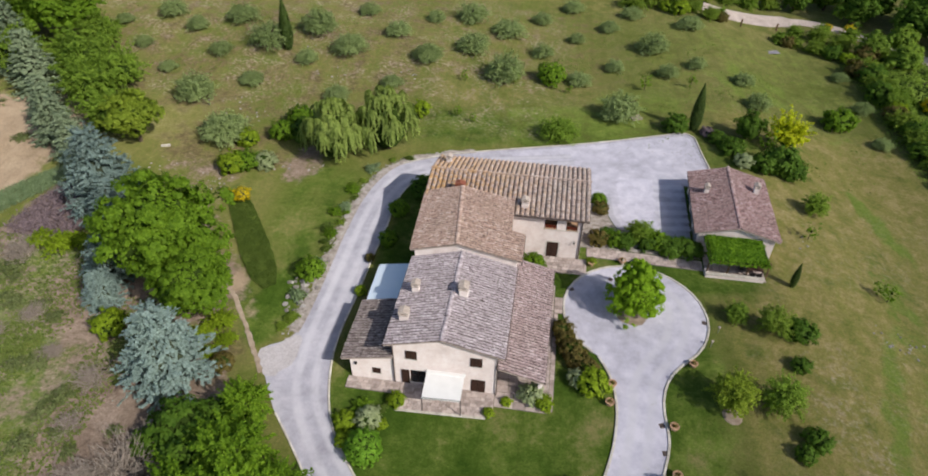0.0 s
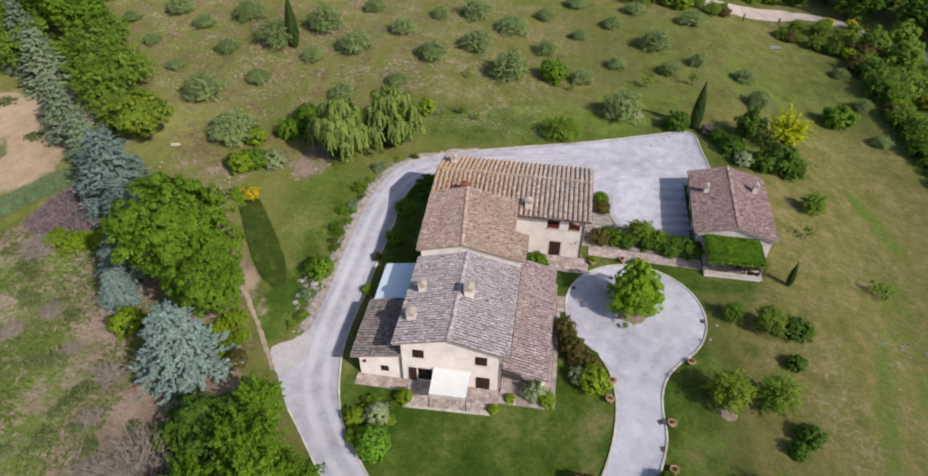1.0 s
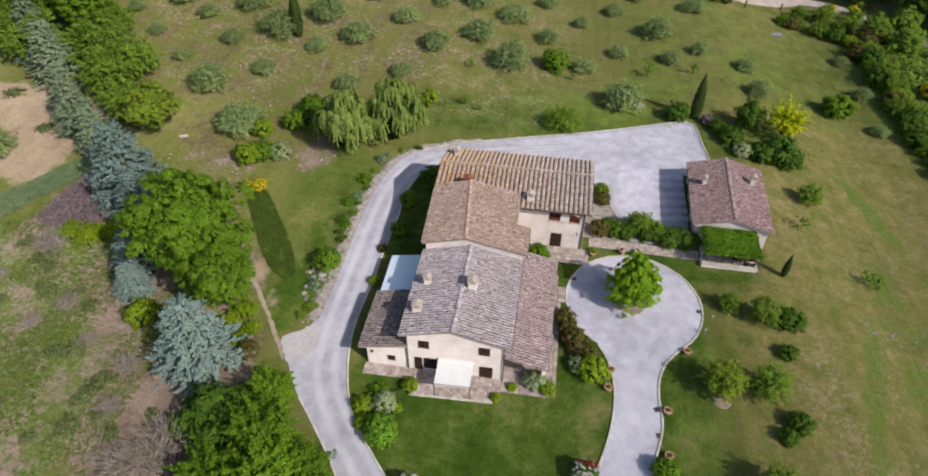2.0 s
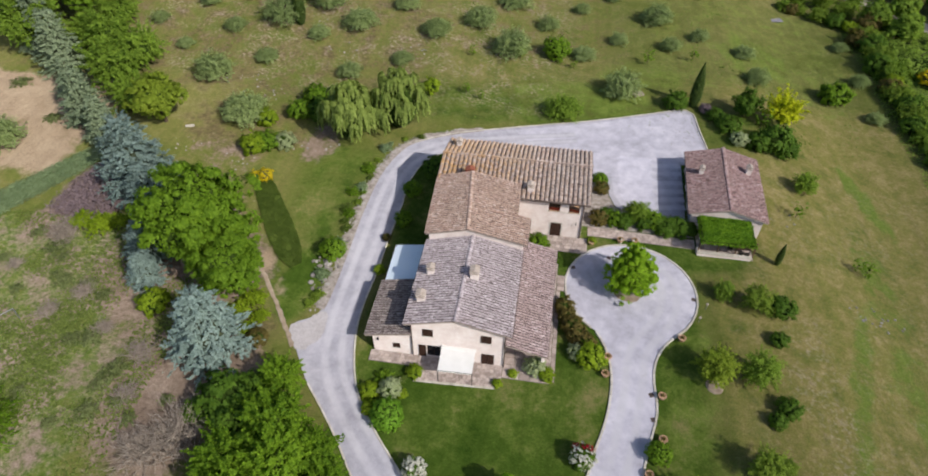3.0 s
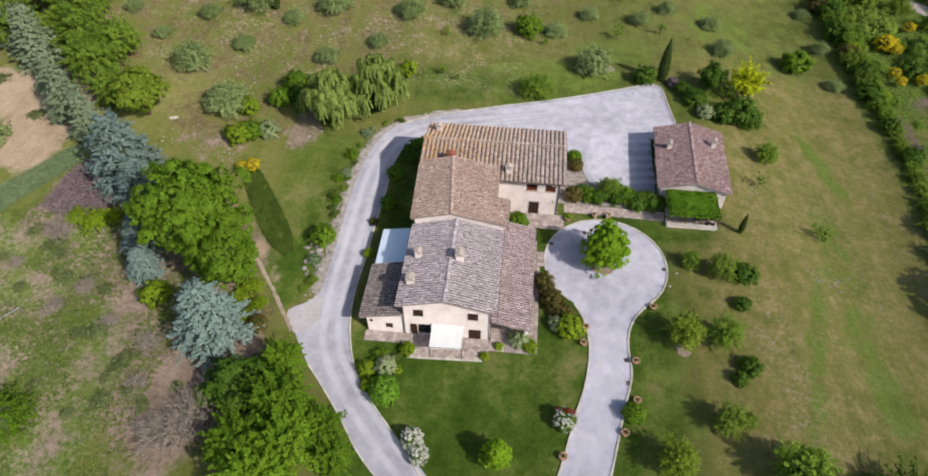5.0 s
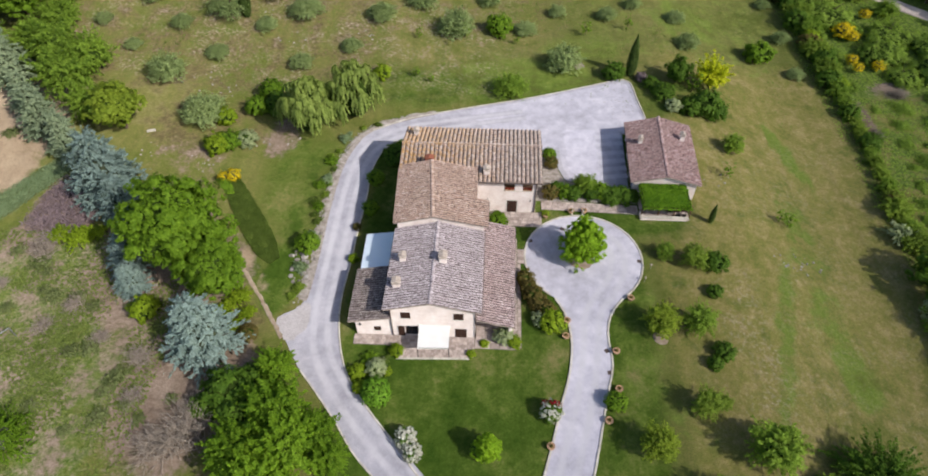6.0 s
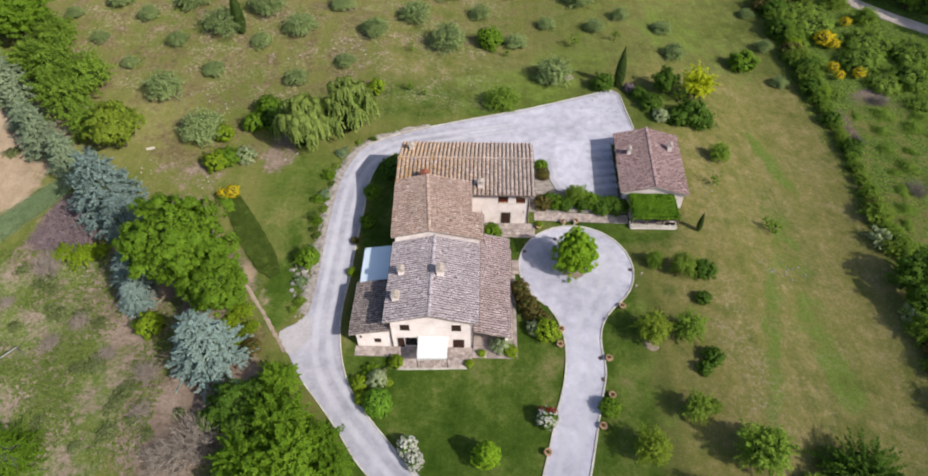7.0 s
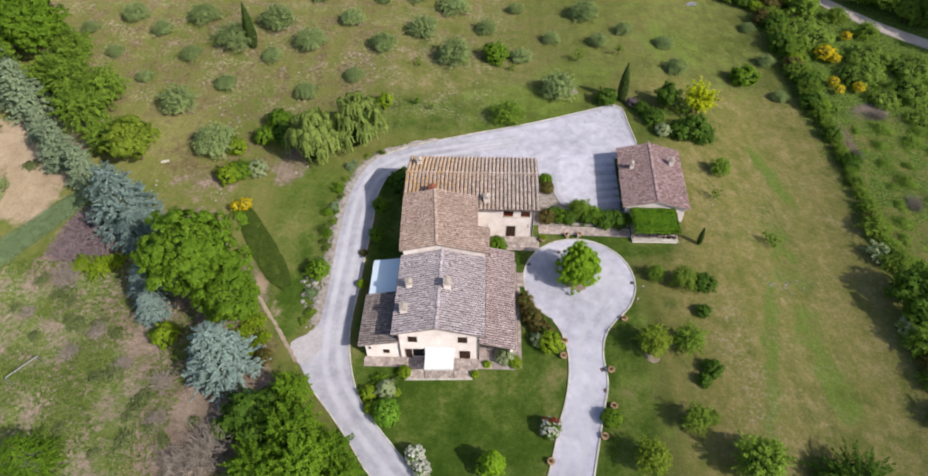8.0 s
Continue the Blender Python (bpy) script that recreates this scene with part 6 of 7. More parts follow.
# cypresses: narrow dark spindles (height 1)
def cypress_crown(k):
    rnd = np.random.default_rng(500 + k)
    n = 2600
    z = rnd.uniform(0.02, 1, n)
    rad = 0.115 * np.sin(np.pi * np.clip(z, 0, 1) ** 0.62) ** 0.8 * rnd.uniform(0.75, 1.08, n)
    a = rnd.uniform(0, math.tau, n)
    pos = np.stack([np.cos(a) * rad, np.sin(a) * rad, z], 1)
    face = np.stack([np.cos(a), np.sin(a), 0.3 * np.ones(n)], 1) + rnd.normal(0, 0.3, (n, 3))
    v, q = leaves(pos, face, 0.05, 0.018, np.array((0, 0, 1.0)) + rnd.normal(0, 0.2, (n, 3)))
    cv, cq = core_mesh(0.085, np.array((0, 0, 0.45)), 500 + k, 0.1, (1, 1, 5.0))
    return two_part_mesh("crown", v, q, cv, cq, [L_CYPRESS, M_CORE])


cypresses = kinds("cypress", "slender dark Italian cypress", "cypress", 2, cypress_crown, lambda k: tube(bmesh.new(), [(0, 0, -0.02), (0, 0, 0.5)], [0.018, 0.01]))
placed(cypresses, [(-42.0, 62.0, 8.6), (23.4, 52.2, 7.4), (29.9, 19.6, 3.3)])


# roses: loose bushes sprinkled with blossom (radius 1)
def rose(petal, k):
    ob = plant("rose_bush", "rose bush full of white blossom" if petal is L_WHITE else "rose bush with red and white blossom", "rose bush", crown_mesh("crown", L_DARK, 600 + k, 1.0, (1, 1, 0.9), (0, 0, 0.8), 60, 22, 0.28, (0.2, 0.13), 0.3, 0.7), (0, 0, 0), 1.0, 0, trunk_bm(0.3, 0.05, 4, 0.4, k))
    d = blob(230)
    d = unit(d[d[:, 2] > -0.4] + RNG.normal(0, 0.15, d[d[:, 2] > -0.4].shape))
    for m, sel in ((petal, slice(0, None, 2) if petal is L_RED else slice(None)),) + (((L_WHITE, slice(1, None, 2)),) if petal is L_RED else ()):
        c = d[sel] if petal is not L_RED or m is L_WHITE else d[(d[:, 0] > 0.35) & (d[:, 2] > -0.2)]
        pos = np.repeat(c * RNG.uniform(0.85, 1.25, (len(c), 1)) + np.array((0, 0, 0.8)), 7, 0) + RNG.normal(0, 0.06, (len(c) * 7, 3))
        v, q = leaves(pos, np.repeat(c, 7, 0) + RNG.normal(0, 0.5, (len(c) * 7, 3)), 0.21, 0.19)
        part("blossom", link_mesh("blossom", v, q, [m]), None, ob, "white roses" if m is L_WHITE else "red roses")
    return ob


placed([rose(L_WHITE, 0), rose(L_RED, 1)], [(-6.4, -11.9, 0.95), (8.1, -8.5, 1.05), (-5.6, -13.3, 0.85)])


# beds of one low plant: a leafy blanket over an outline
def blanket(name, label, category, leaf, outline, height, count, size, seed, soft=0.06):
    rnd = np.random.default_rng(seed)
    poly = np.array(outline)
    lo, hi = poly.min(0), poly.max(0)
    pts = []
    while len(pts) < count:
        p = lo + rnd.uniform(0, 1, 2) * (hi - lo)
        c = False
        for (x0, y0), (x1, y1) in zip(outline, outline[1:] + outline[:1]):
            if (y0 > p[1]) != (y1 > p[1]) and p[0] < (x1 - x0) * (p[1] - y0) / (y1 - y0) + x0:
                c = not c
        if c:
            k = 0.75 + 0.5 * noise.noise(Vector((p[0] * 0.9, p[1] * 0.9, seed)))
            pts.append((p[0], p[1], gz(*p) + height * max(0.2, k) * rnd.uniform(0.55, 1.0)))
    pos = np.array(pts) + rnd.normal(0, 1, (count, 3)) * np.array((soft, soft, 0))
    v, q = leaves(pos, np.array((0, 0, 1.0)) + rnd.normal(0, 0.55, (count, 3)), size[0], size[1])
    ob = thing(name, label, category)
    part("foliage", link_mesh("foliage", v, q, [leaf]), None, ob)
    if leaf in (L_HEATH, L_LAVENDER):
        return ob
    inner_line = [(c[0] * 0.96 + poly.mean(0)[0] * 0.04, c[1] * 0.96 + poly.mean(0)[1] * 0.04) for c in outline]
    zb = gz(*poly.mean(0))
    # solid fill in the dark core colour, painted shade below the leaves
    part("shade_fill", prism(bmesh.new(), inner_line, zb - 0.5, zb + height * 0.45), M_CORE_GREEN, ob)
    return ob


strip = [tuple(p) for p in spline([(-36.6, 25.4), (-34.0, 25.2), (-31.3, 21.8), (-28.0, 17.2), (-25.6, 13.4), (-24.6, 10.8), (-25.6, 9.8), (-27.6, 11.2), (-30.8, 15.4), (-34.0, 20.6)], 1.5, True)]
blanket("ground_cover", "low dark green ground cover in a curved bed", "ground cover", L_SCRUB, strip, 0.34, 26000, (0.13, 0.07), 701)
blanket("lavender_row", "grey-green lavender strip beside the sandy field", "lavender", L_LAVENDER, [tuple(p) for p in spline([(-70.5, 10.0), (-66.6, 10.6), (-61.0, 18.4), (-57.0, 25.0), (-58.4, 27.2), (-61.2, 24.0), (-65.6, 18.4), (-69.6, 13.4)], 1.0, True)], 0.45, 30000, (0.2, 0.07), 702, 0.35)
blanket("heath_bed", "low purplish heath under the cedar", "heath", L_HEATH, [tuple(p) for p in spline([(-59.0, 15.0), (-55.5, 13.6), (-52.5, 13.4), (-50.6, 17.6), (-54.0, 22.4), (-57.0, 23.2), (-58.6, 19.0)], 1.0, True)], 0.3, 7000, (0.3, 0.12), 703, 0.5)
vine = thing("grape_vine", "dense green vine spread over the pergola", "vine")
rnd = np.random.default_rng(704)
n = 9000
uv = rnd.uniform(0, 1, (n, 2))
edge = np.minimum(np.minimum(uv[:, 0], 1 - uv[:, 0]), np.minimum(uv[:, 1], 1 - uv[:, 1]))
pos = np.stack([20.7 + 6.15 * uv[:, 0] + rnd.normal(0, 0.06, n), 19.05 + 4.55 * uv[:, 1] + rnd.normal(0, 0.06, n), 2.62 + 0.34 * np.minimum(1, edge * 9) * rnd.uniform(0.3, 1.1, n) - 0.22 * (edge < 0.02) * rnd.uniform(0, 1, n)], 1)
pos[:, 2] += 0.10 * np.array([noise.noise(Vector((x * 1.3, y * 1.3, 0))) for x, y in pos[:, :2]])
v, q = leaves(pos, np.array((0.1, -0.2, 1.0)) + rnd.normal(0, 0.5, (n, 3)), 0.24, 0.2)
part("foliage", link_mesh("foliage", v, q, [L_VINE]), None, vine)
# near-black slab: the shade under the vine leaves, given as colour
part("shade_fill", box(bmesh.new(), (20.8, 19.15, 2.65), (26.75, 23.5, 2.74)), M_CORE, vine)

# hedge between walk and forecourt
hedge = shrub(L_DARK, 2, "hedge_bush", "trimmed green hedge bush beside the walk", group="hedge bushes", squash=(1, 0.85, 0.85))
placed(hedge, [(16.4, 23.6, 1.2), (18.4, 23.6, 1.2), (12.3, 23.4, 1.15), (14.8, 23.4, 1.1), (20.2, 23.4, 1.0), (10.2, 24.4, 1.0)])

# lavender and small cushions along the rocky edge of the road
cushion = kinds("cushion_plant", "low ragged plant in the rock border", "shrub", 4, lambda k: spray_crown((L_SCRUB, L_LAVENDER, L_BANK, L_BROAD)[k], 720 + k, M_CORE_GREEN, 70, 26, (0.20, 0.09), (1, (0.7, 1, 0.85, 1)[k], (0.6, 0.75, 0.5, 0.8)[k]), (0, 0, 0.3), -0.3, 0.1, 0.15, 0.45, 0.2, (0.5, 1.15), 0.7), None, "plants of the rock border")
placed(cushion, [(-16.1, 37.4, 0.78), (-20.5, 33.9, 1), (-20.9, 31.2, 0.65), (-21.5, 28.9, 1), (-20.9, 27.3, 0.59), (-21.4, 25.2, 0.98), (-21.1, 22.2, 0.72), (-21.6, 19.9, 0.94), (-21.2, 17.2, 0.78), (-21.8, 9.4, 1), (-21.2, 6.4, 0.91), (-22.3, 24, 0.91), (-22.1, 20.8, 0.98), (-21.4, 15, 0.72), (-21.8, 5.2, 0.78), (-11.4, -3, 1), (-9.6, -2.9, 0.65), (-20, 35.3, 0.52), (-18.2, 36.6, 0.65), (-21, 24.2, 0.52), (-21.9, 18.4, 0.65), (-21.1, 12.8, 0.59), (-22, 30.2, 0.65)])


# low scrub scattered over the rough field
field_scrub = kinds("field_scrub", "low grey-green scrub bush on the rough field", "shrub", 3, lambda k: spray_crown(L_GREYSCRUB, 70 + k, M_CORE_GREY, 60, 20, (0.20, 0.08), (1, 1, 0.35), (0, 0, 0.12), -0.1, 0.15, 0.16, 0.22), lambda k: trunk_bm(0.2, 0.04, 3, 0.4, k))
placed(field_scrub, [(-54.0, 8.8, 1.7), (-50.0, 3.8, 1.5), (-47.2, 3.9, 1.3), (-42.5, -3.0, 1.5), (-44.6, -3.4, 1.2), (-38.0, -6.2, 1.6), (-38.2, -10.8, 1.4), (-35.8, -9.4, 1.2), (-57.8, 10.6, 1.3), (-44.7, 2.7, 1.1), (-31.4, -8.5, 0.9), (-33.9, -11.0, 1.0), (-38.8, -7.9, 1.2), (-59.2, 6.3, 1.0), (-54.7, 2.0, 1.1), (-51.5, 4.6, 1.0), (-46.0, -10.0, 1.1), (-40.5, 3.0, 0.8), (-52.6, 7.4, 1.0), (-41.0, -12.6, 1.0), (-69.0, 31.4, 1.5), (-79.6, 39.4, 1.8)])


field_bush = kinds("field_bush", "sprawling yellow-green bush at the field's edge", "shrub", 1, lambda k: spray_crown(L_LIME, 73, M_CORE_GREEN, 120, 34, (0.13, 0.065), (1, 1, 0.6), (0, 0, 0.4), -0.2, 0.12, 0.10, 0.42), lambda k: trunk_bm(0.3, 0.05, 4, 0.4, 73))
placed(field_bush, [(-50.6, 12.6, 2.1), (-53.4, 13.0, 1.7), (-48.8, 13.6, 1.4), (-27.9, 4.5, 1.7), (-26.2, 2.3, 1.25), (-29.0, 2.6, 1.5), (-27.2, 0.6, 1.1)])


# bare brushwood: a heap of fine twigs (radius 1)
def brushwood(k):
    rnd = random.Random(800 + k)
    bm = bmesh.new()
    for i in range(190):
        a, t = rnd.uniform(0, math.tau), rnd.uniform(0.35, 1.45)
        p0 = Vector((rnd.gauss(0, 0.30), rnd.gauss(0, 0.30), 0))
        d = Vector((math.cos(a) * math.sin(t), math.sin(a) * math.sin(t), math.cos(t)))
        l = rnd.uniform(0.7, 1.15)
        mid = p0 + d * l * 0.5 + Vector((rnd.gauss(0, 0.06), rnd.gauss(0, 0.06), 0.08))
        tube(bm, [p0, mid, p0 + d * l], [0.013, 0.009, 0.004], 3)
        for _ in range(2):
            q0 = p0.lerp(p0 + d * l, rnd.uniform(0.4, 0.8)) + Vector((0, 0, 0.05))
            tube(bm, [q0, q0 + (d + Vector((rnd.gauss(0, 0.7), rnd.gauss(0, 0.7), rnd.gauss(0.2, 0.4)))).normalized() * rnd.uniform(0.2, 0.4)], [0.008, 0.003], 3)
    return from_bm("brush", bm, M_TWIG)


brush = []
for k in range(2):
    ob = thing("brushwood", "heap of bare brown brushwood", "brushwood")
    part("brush", brushwood(k), None, ob)
    brush.append(ob)
placed(brush, [(-28.6, -12.0, 3.0), (-31.0, -13.9, 2.4), (-27.6, -8.8, 1.7), (-36.4, -3.9, 1.7), (-54.4, 10.9, 2.0), (-46.9, 2.6, 1.3), (-49.2, -0.4, 1.2), (-35.4, -8.6, 1.3), (-52.9, 13.1, 1.3), (-57.2, 5.4, 1.0), (-42.0, -1.6, 1.1), (61.6, 43.4, 1.2), (66.0, 32.0, 1.6), (69.0, 54.0, 1.5)])

# heath-grey shrub and a broad dark conifer at the meadow's end
mauve = shrub(L_HEATH, 1, "shrub", "greyish-mauve shrub beside the cypress", core_mat=M_CORE_GREY)
placed(mauve, [(25.0, 50.9, 0.95)])
end_conifer = kinds("broad_conifer", "broad dark green conifer at the meadow's end", "conifer", 1, lambda k: spray_crown(L_DARK, 350, M_CORE, 300, 60, (0.065, 0.026), (1, 1, 0.62), (0, 0, 0.55), -0.3, 0.16, 0.05, 0.55, 0.35, (0.72, 1.1), 0.4), lambda k: trunk_bm(0.5, 0.06, 4, 0.4, 350))
placed(end_conifer, [(39.0, -13.6, 4.4)])
spiky = kinds("flowering_shrub", "pale shrub with long silvery shoots in the hedgerow", "shrub", 1, lambda k: spray_crown(L_PALE, 77, M_CORE_GREEN, 60, 26, (0.24, 0.06), (1, 1, 0.7), (0, 0, 0.5), -0.2, 0.1, 0.06, 0.3))
placed(spiky, [(56.2, 21.6, 2.1), (59.4, 51.4, 1.3)])

# palm-like conifer at the field's corner
corner = conifers(L_BROAD, 1, "feathery_tree", "feathery bright green tree in the rough field", 340, base=0.62, tiers=12)
placed(corner, [(-46.5, -14.2, 6.0)])

# ---- grass and weeds, stones ----
def tufts(name, label, leaf, count, where, size, seed):
    rnd = np.random.default_rng(seed)
    pts = []
    while len(pts) < count:
        p = where(rnd)
        if p is not None:
            pts.append((p[0], p[1], gz(*p)))
    pos = np.repeat(np.array(pts), 5, 0)
    m = len(pos)
    a = rnd.uniform(0, math.tau, m)
    out = np.stack([np.cos(a), np.sin(a), np.zeros(m)], 1)
    k = np.repeat(rnd.uniform(0.5, 1.3, count), 5)[:, None]
    v, q = leaves(pos + out * size * 0.35 * k + np.array((0, 0, size * 0.22)) * k, np.array((0, 0, 1.0)) + out * 0.4 + rnd.normal(0, 0.3, (m, 3)), size, size * 0.5, out)
    tagged(new(name, link_mesh(name, v, q, [leaf])), label, "grass", kind="stuff")


def in_field(rnd):
    x, y = rnd.uniform(-72, -32), rnd.uniform(-22, 14)
    return (x, y) if 0.35 + 1.1 * noise.noise(Vector((x * 0.16, y * 0.16, 5))) > rnd.uniform() and x < -34 - 0.3 * max(0, y) else None


def in_grove(rnd):
    x, y = rnd.uniform(-75, 50), rnd.uniform(44, 100)
    return (x, y) if 0.3 + noise.noise(Vector((x * 0.12, y * 0.12, 9))) > rnd.uniform() else None


def in_east(rnd):
    x, y = rnd.uniform(56, 88), rnd.uniform(-5, 95)
    return (x, y) if noise.noise(Vector((x * 0.14, y * 0.14, 2))) > -0.15 else None


tufts("weeds", "rank green weeds on bare soil", L_WEED, 17000, in_field, 0.24, 901)
tufts("meadow_grass", "rough dry grass tufts between the olives", L_SCRUB, 3500, in_grove, 0.26, 902)
tufts("bank_grass", "tall rank grass on the overgrown bank", L_BRAMBLE, 16000, in_east, 0.22, 903)


def stones(name, label, spots, seed, size=(0.1, 0.4), material=None):
    """Loose stones as uneven flattened lumps."""
    rnd = random.Random(seed)
    bm = bmesh.new()
    for x, y in spots:
        s = rnd.uniform(*size)
        r = bmesh.ops.create_icosphere(bm, subdivisions=1, radius=1.0)
        m = Matrix.Translation((x, y, gz(x, y) + s * 0.2)) @ Matrix.Rotation(rnd.uniform(0, 6), 4, "Z") @ Matrix.Diagonal((s, s * rnd.uniform(0.6, 1), s * rnd.uniform(0.35, 0.6), 1))
        for v in r["verts"]:
            v.co = m @ (v.co * rnd.uniform(0.8, 1.15))
    tagged(new(name, from_bm(name, bm, material or M_ROCK)), label, "stones", kind="stuff")


def verge(line, width, z):
    """A ribbon of stony earth along the outer side of the road, its edge uneven."""
    verts, quads = [], []
    for i, p in enumerate(line):
        d = (line[min(i + 1, len(line) - 1)] - line[max(i - 1, 0)]).normalized()
        w = width * (0.8 + 0.9 * noise.noise(Vector((p.x * 0.6, p.y * 0.6, 4))))
        for o, dz in ((-0.25, 0.0), (0.25, 0.05), (max(0.3, w) * 0.8, 0.05), (max(0.4, w), -0.08)):
            verts.append((p.x - d.y * o, p.y + d.x * o, z + dz))
        if i:
            quads += [(4 * i - 4 + j, 4 * i - 3 + j, 4 * i + 1 + j, 4 * i + j) for j in range(3)]
    tagged(new("verge", link_mesh("verge", verts, quads, [M_VERGE])), "stony earth strip along the gravel road", "verge", kind="structure")


verge([p for p in outer if 4.2 < p.y < 41.0 and p.x < -6], 1.15, 0.05)
rnd = random.Random(5)
border = []
for a, b in zip(outer, outer[1:]):
    if 4.0 < a.y < 39.5 and a.x < -9:
        d = (b - a).normalized()
        for k in range(15):
            border.append((a.x - d.y * rnd.uniform(0.1, 1.0) + rnd.gauss(0, 0.2), a.y + d.x * rnd.uniform(0.1, 1.0) + rnd.gauss(0, 0.2)))
stones("rock_border", "pale rocks edging the gravel road", border, 6, (0.05, 0.17), M_PEBBLE)
stones("rock_ledge", "pale rocks heaped round a shrub beside the road", [(rnd.gauss(x, 0.5), rnd.gauss(y, 0.6)) for x, y in ((-21.6, 10.6), (-21.2, 11.6), (-22.6, 11.2), (-21.2, 14.6), (-21.6, 8.2)) for _ in range(9)], 9, (0.15, 0.42), M_PEBBLE)
stones("field_stones", "scattered pale stones in the grove", [(rnd.gauss(x, 1.6), rnd.gauss(y, 0.9)) for x, y, n in ((-40.0, 27.4, 14), (-47.5, 29.0, 10), (-41.0, 44.0, 14), (-34.0, 57.5, 12), (-22.0, 60.0, 8), (-38.0, 63.0, 8), (-46.0, 47.5, 14), (40.5, 15.0, 22), (-29.5, 33.0, 12), (33.6, 28.2, 7)) for _ in range(n)], 7, (0.07, 0.24))
stones("forecourt_litter", "brown bits of debris at the forecourt edge", [(rnd.gauss(20.5, 1.3), rnd.gauss(45.0, 2.4)) for _ in range(120)] + [(rnd.gauss(12.0, 4.0), rnd.gauss(44.0, 2.0)) for _ in range(20)], 8, (0.04, 0.13))
stone = thing("stone_block", "long white stone block lying in the grass", "stone", (-48.8, 32.9, gz(-48.8, 32.9)), 20)
part("block", box(bmesh.new(), (-0.6, -0.16, -0.1), (0.6, 0.16, 0.25), 0.05), M_KERB, stone)
trough = thing("well_cover", "brown stone well cover in the meadow", "well cover", (15.2, 54.4, gz(15.2, 54.4)), 25)
part("slab", box(bmesh.new(), (-0.8, -0.6, -0.2), (0.8, 0.6, 0.28), 0.04), M_PAVE, trough)

# ---- small things along the drives ----
pot0 = thing("flower_pot", "round terracotta pot beside the drive", "flower pot", (10.15, 0.9, 0.02), 0, "terracotta pots")
part("pot", lathe(bmesh.new(), [(0.20, 0.0), (0.30, 0.16), (0.38, 0.42), (0.41, 0.44), (0.41, 0.52), (0.36, 0.52), (0.34, 0.46), (0.0, 0.44)]), M_TERRA, pot0)
v, q = leaves(RNG.normal(0, 0.11, (90, 3)) * np.array((1, 1, 0.7)) + np.array((0, 0, 0.58)), RNG.normal(0, 0.6, (90, 3)) + np.array((0, 0, 0.8)), 0.12, 0.08)
tagged(part("plant", link_mesh("plant", v, q, [L_REDDISH]), None, pot0), kind="stuff")
for x, y in ((15.55, -0.8), (18.0, 6.5), (13.95, -9.0), (8.0, -12.0), (8.5, 19.4), (11.9, 20.35), (13.6, 20.45), (15.35, -5.4), (10.4, 3.0)):
    copy_thing(pot0, pose(x, y, 0.02, 0, 0, random.uniform(0, 360)))
for x, y in ((12.0, 20.15), (13.4, 20.2)):
    b = thing("bollard", "pale stone bollard at the garden walk", "bollard", (x, y, 0), 0, "stone bollards")
    part("shaft", lathe(bmesh.new(), [(0.13, -0.1), (0.13, 0.1), (0.10, 0.14), (0.09, 0.62), (0.12, 0.66), (0.10, 0.74), (0.03, 0.80)], 10), M_KERB, b)
drain0 = thing("drain_cover", "dark iron drain cover in the gravel", "drain cover", (6.5, 15.2, 0.055), 20, "drain covers")
bm = box(bmesh.new(), (-0.25, -0.25, -0.05), (0.25, 0.25, 0.012), 0.01)
for k in range(5):
    box(bm, (-0.2, -0.2 + 0.09 * k, 0.012), (0.2, -0.16 + 0.09 * k, 0.02))
part("grate", bm, M_COPPER, drain0)
for x, y in ((19.8, 12.4), (14.65, -3.3), (10.6, 17.4), (10.5, 16.0), (14.6, -0.6)):
    copy_thing(drain0, pose(x, y, 0.057, 0, 0, random.uniform(0, 90)))
for x, y in ((20.95, 11.3), (20.0, 9.3)):
    b = thing("garden_lamp", "small pale garden lamp on a short post", "garden lamp", (x, y, 0), 0, "garden lamps")
    part("post", tube(bmesh.new(), [(0, 0, -0.1), (0, 0, 0.7)], [0.035, 0.035]), M_GALV, b)
    part("shade", lathe(bmesh.new(), [(0.10, 0.7), (0.14, 0.78), (0.14, 0.84), (0.02, 0.92)], 10), M_CAP, b)
goal = thing("goal_frame", "old metal goal frame standing in the rough field", "goal frame", (-52.9, -3.2, 0), 52)
tubes = {"crossbar": [(-1.9, 0, 1.6), (1.9, 0, 1.6)], "post": [(-1.9, 0, -0.1), (-1.9, 0, 1.6)]}
part("crossbar", tube(bmesh.new(), tubes["crossbar"], [0.06, 0.06]), M_GALV, goal)
for x in (-1.9, 1.9):
    part("post", tube(bmesh.new(), [(x, 0, -0.1), (x, 0, 1.6)], [0.06, 0.06]), M_GALV, goal)
    part("stay", tube(bmesh.new(), [(x, 1.1, -0.1), (x, 0, 1.55)], [0.035, 0.035]), M_GALV, goal)
for x, w in ((3.63, 1.15), (5.93, 1.1)):
    box_ = thing("flower_box", "terracotta trough of red flowers on the loggia sill", "flower box", (x, RY + 0.1, 3.9), 0, "loggia flower boxes")
    part("trough", box(bmesh.new(), (-w / 2, -0.11, 0), (w / 2, 0.11, 0.2), 0.02), M_TERRA, box_)
    v, q = leaves(RNG.uniform(-1, 1, (220, 3)) * np.array((w / 2, 0.16, 0.13)) + np.array((0, 0, 0.3)), RNG.normal(0, 0.6, (220, 3)) + np.array((0, -0.3, 0.7)), 0.12, 0.1)
    part("flowers", link_mesh("flowers", v, q, [L_GERANIUM]), None, box_)

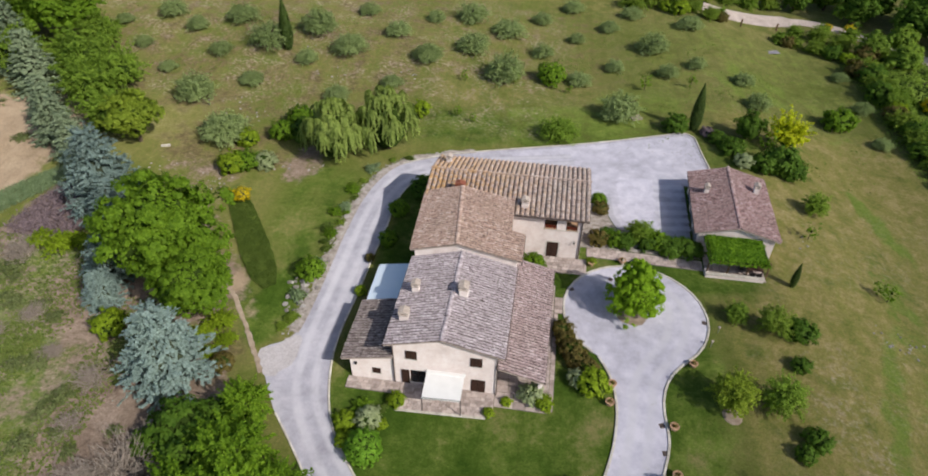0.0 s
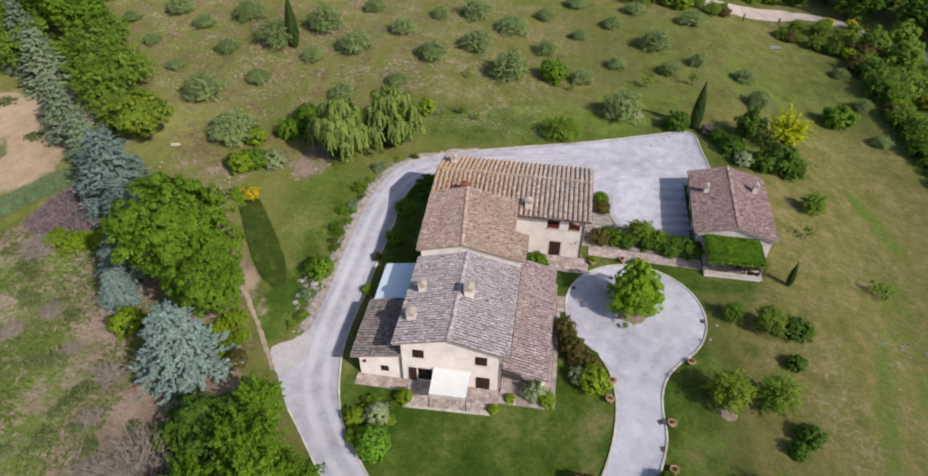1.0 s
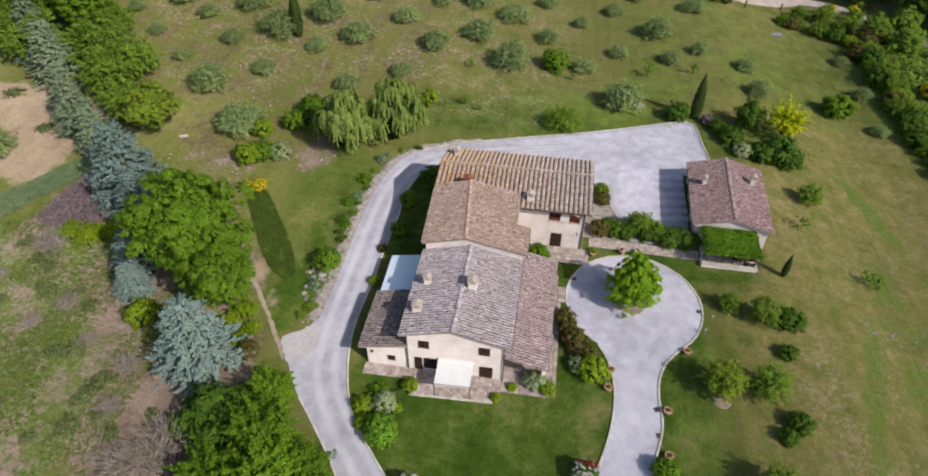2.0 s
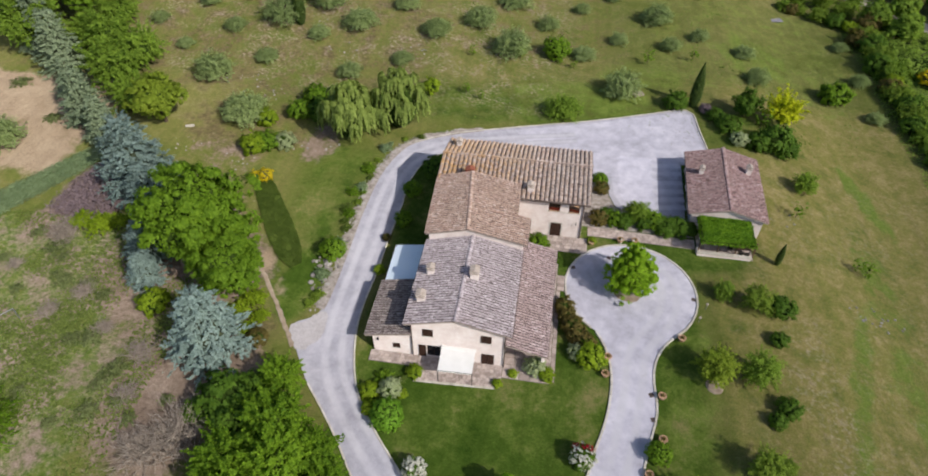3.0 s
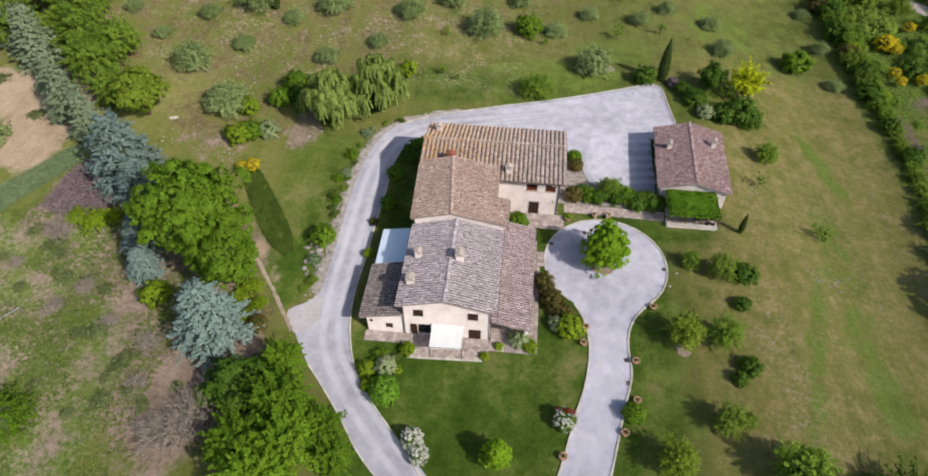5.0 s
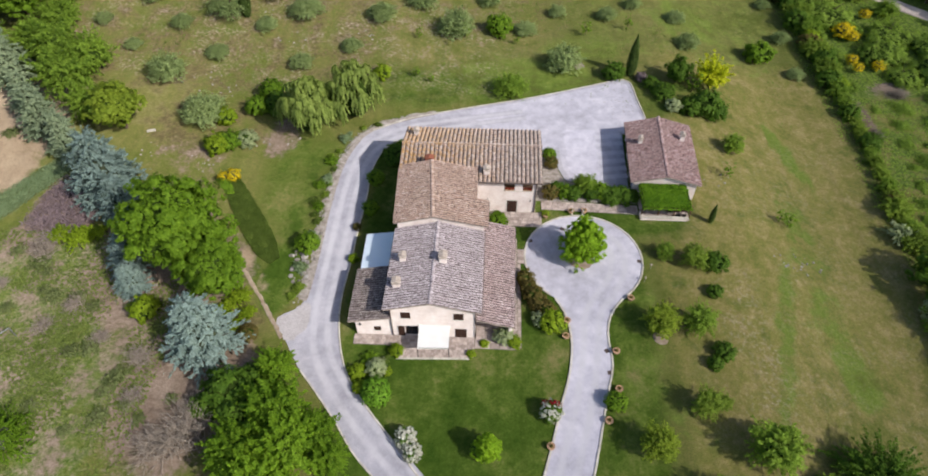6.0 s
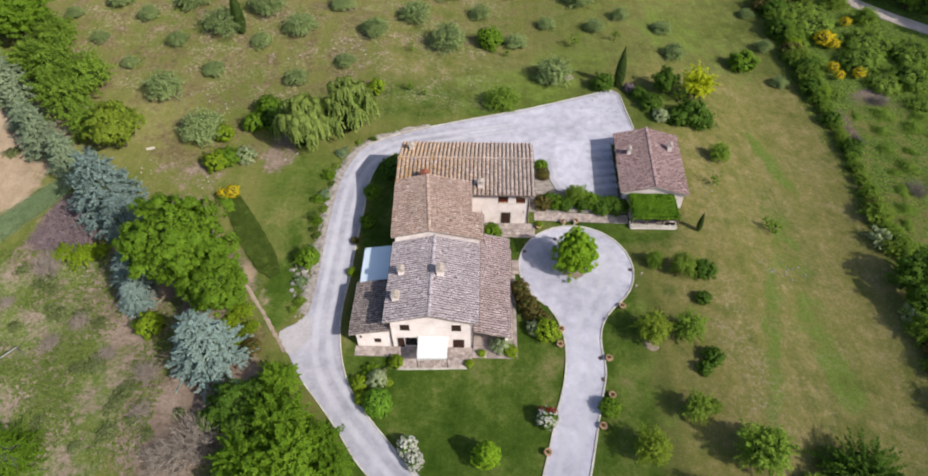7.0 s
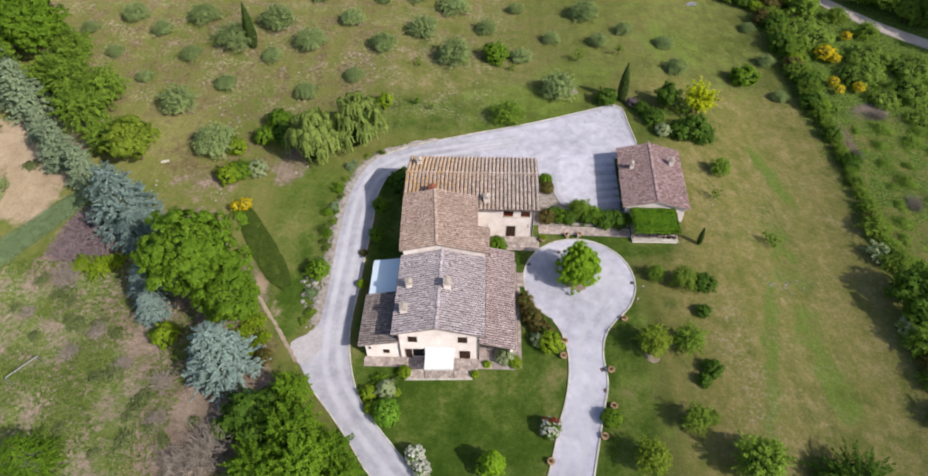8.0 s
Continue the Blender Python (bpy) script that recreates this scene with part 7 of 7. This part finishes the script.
# ---- lanes ----
lane = spline([(32.0, 107.5), (37.0, 107.0), (44.0, 109.5), (51.0, 112.0), (58.5, 110.5), (66.0, 103.5), (73.0, 95.5), (80.0, 86.0), (89.0, 77.5), (104.0, 66.0)], 1.2)
bm = bmesh.new()
rows = []
for i, p in enumerate(lane):
    d = (lane[min(i + 1, len(lane) - 1)] - lane[max(i - 1, 0)]).normalized()
    w = 3.2 if p.x < 52 else 1.9
    rows.append([bm.verts.new((p.x - d.y * s * w, p.y + d.x * s * w, gz(p.x - d.y * s * w, p.y + d.x * s * w) + (0.12 if abs(s) < 1 else -0.1))) for s in (-1, -0.9, 0.9, 1)])
for a, b in zip(rows, rows[1:]):
    for k in range(3):
        bm.faces.new((a[k], a[k + 1], b[k + 1], b[k]))
tagged(new("lane", from_bm("lane", bm, M_LANE)), "pale dirt lane beyond the hedge", "lane", kind="structure")
track = spline([(-21.6, -0.6), (-22.6, 0.8), (-23.9, 2.6), (-25.2, 4.45), (-26.6, 6.2), (-28.2, 8.35), (-29.7, 9.9), (-31.5, 12.0)], 0.45)
bm = bmesh.new()
rows = []
for i, p in enumerate(track):
    d = (track[min(i + 1, len(track) - 1)] - track[max(i - 1, 0)]).normalized()
    n = Vector((-d.y, d.x))
    lo, hi = random.uniform(0.08, 0.26), random.uniform(0.08, 0.26)
    rows.append([bm.verts.new((p.x + n.x * k, p.y + n.y * k, z)) for k, z in ((-lo - 0.15, -0.06), (-lo, 0.05), (hi, 0.06), (hi + 0.15, -0.06))])
for a, b in zip(rows, rows[1:]):
    for k in range(3):
        bm.faces.new((a[k], a[k + 1], b[k + 1], b[k]))
tagged(new("garden_track", from_bm("garden_track", bm, M_EARTH)), "narrow track of pale trodden earth beside the bed", "track", kind="structure")

tarp = thing("folded_tarp", "grey lilac tarpaulin lying on the meadow", "tarpaulin", (43.8, 91.6, gz(43.8, 91.6)), 15)
part("sheet", canopy(bmesh.new(), ((-1.2, -0.7, 0.25), (1.2, -0.7, 0.2), (1.1, 0.7, 0.3), (-1.2, 0.7, 0.22)), 0.1), M_TARP, tarp)
for x, y in ((39.2, 101.8), (47.6, 105.8)):
    g = thing("gatepost", "weathered wooden gatepost beside the lane", "gatepost", (x, y, gz(x, y)), 0, "lane gateposts")
    part("shaft", box(bmesh.new(), (-0.14, -0.14, -0.2), (0.14, 0.14, 1.5), 0.02), M_WOOD, g)
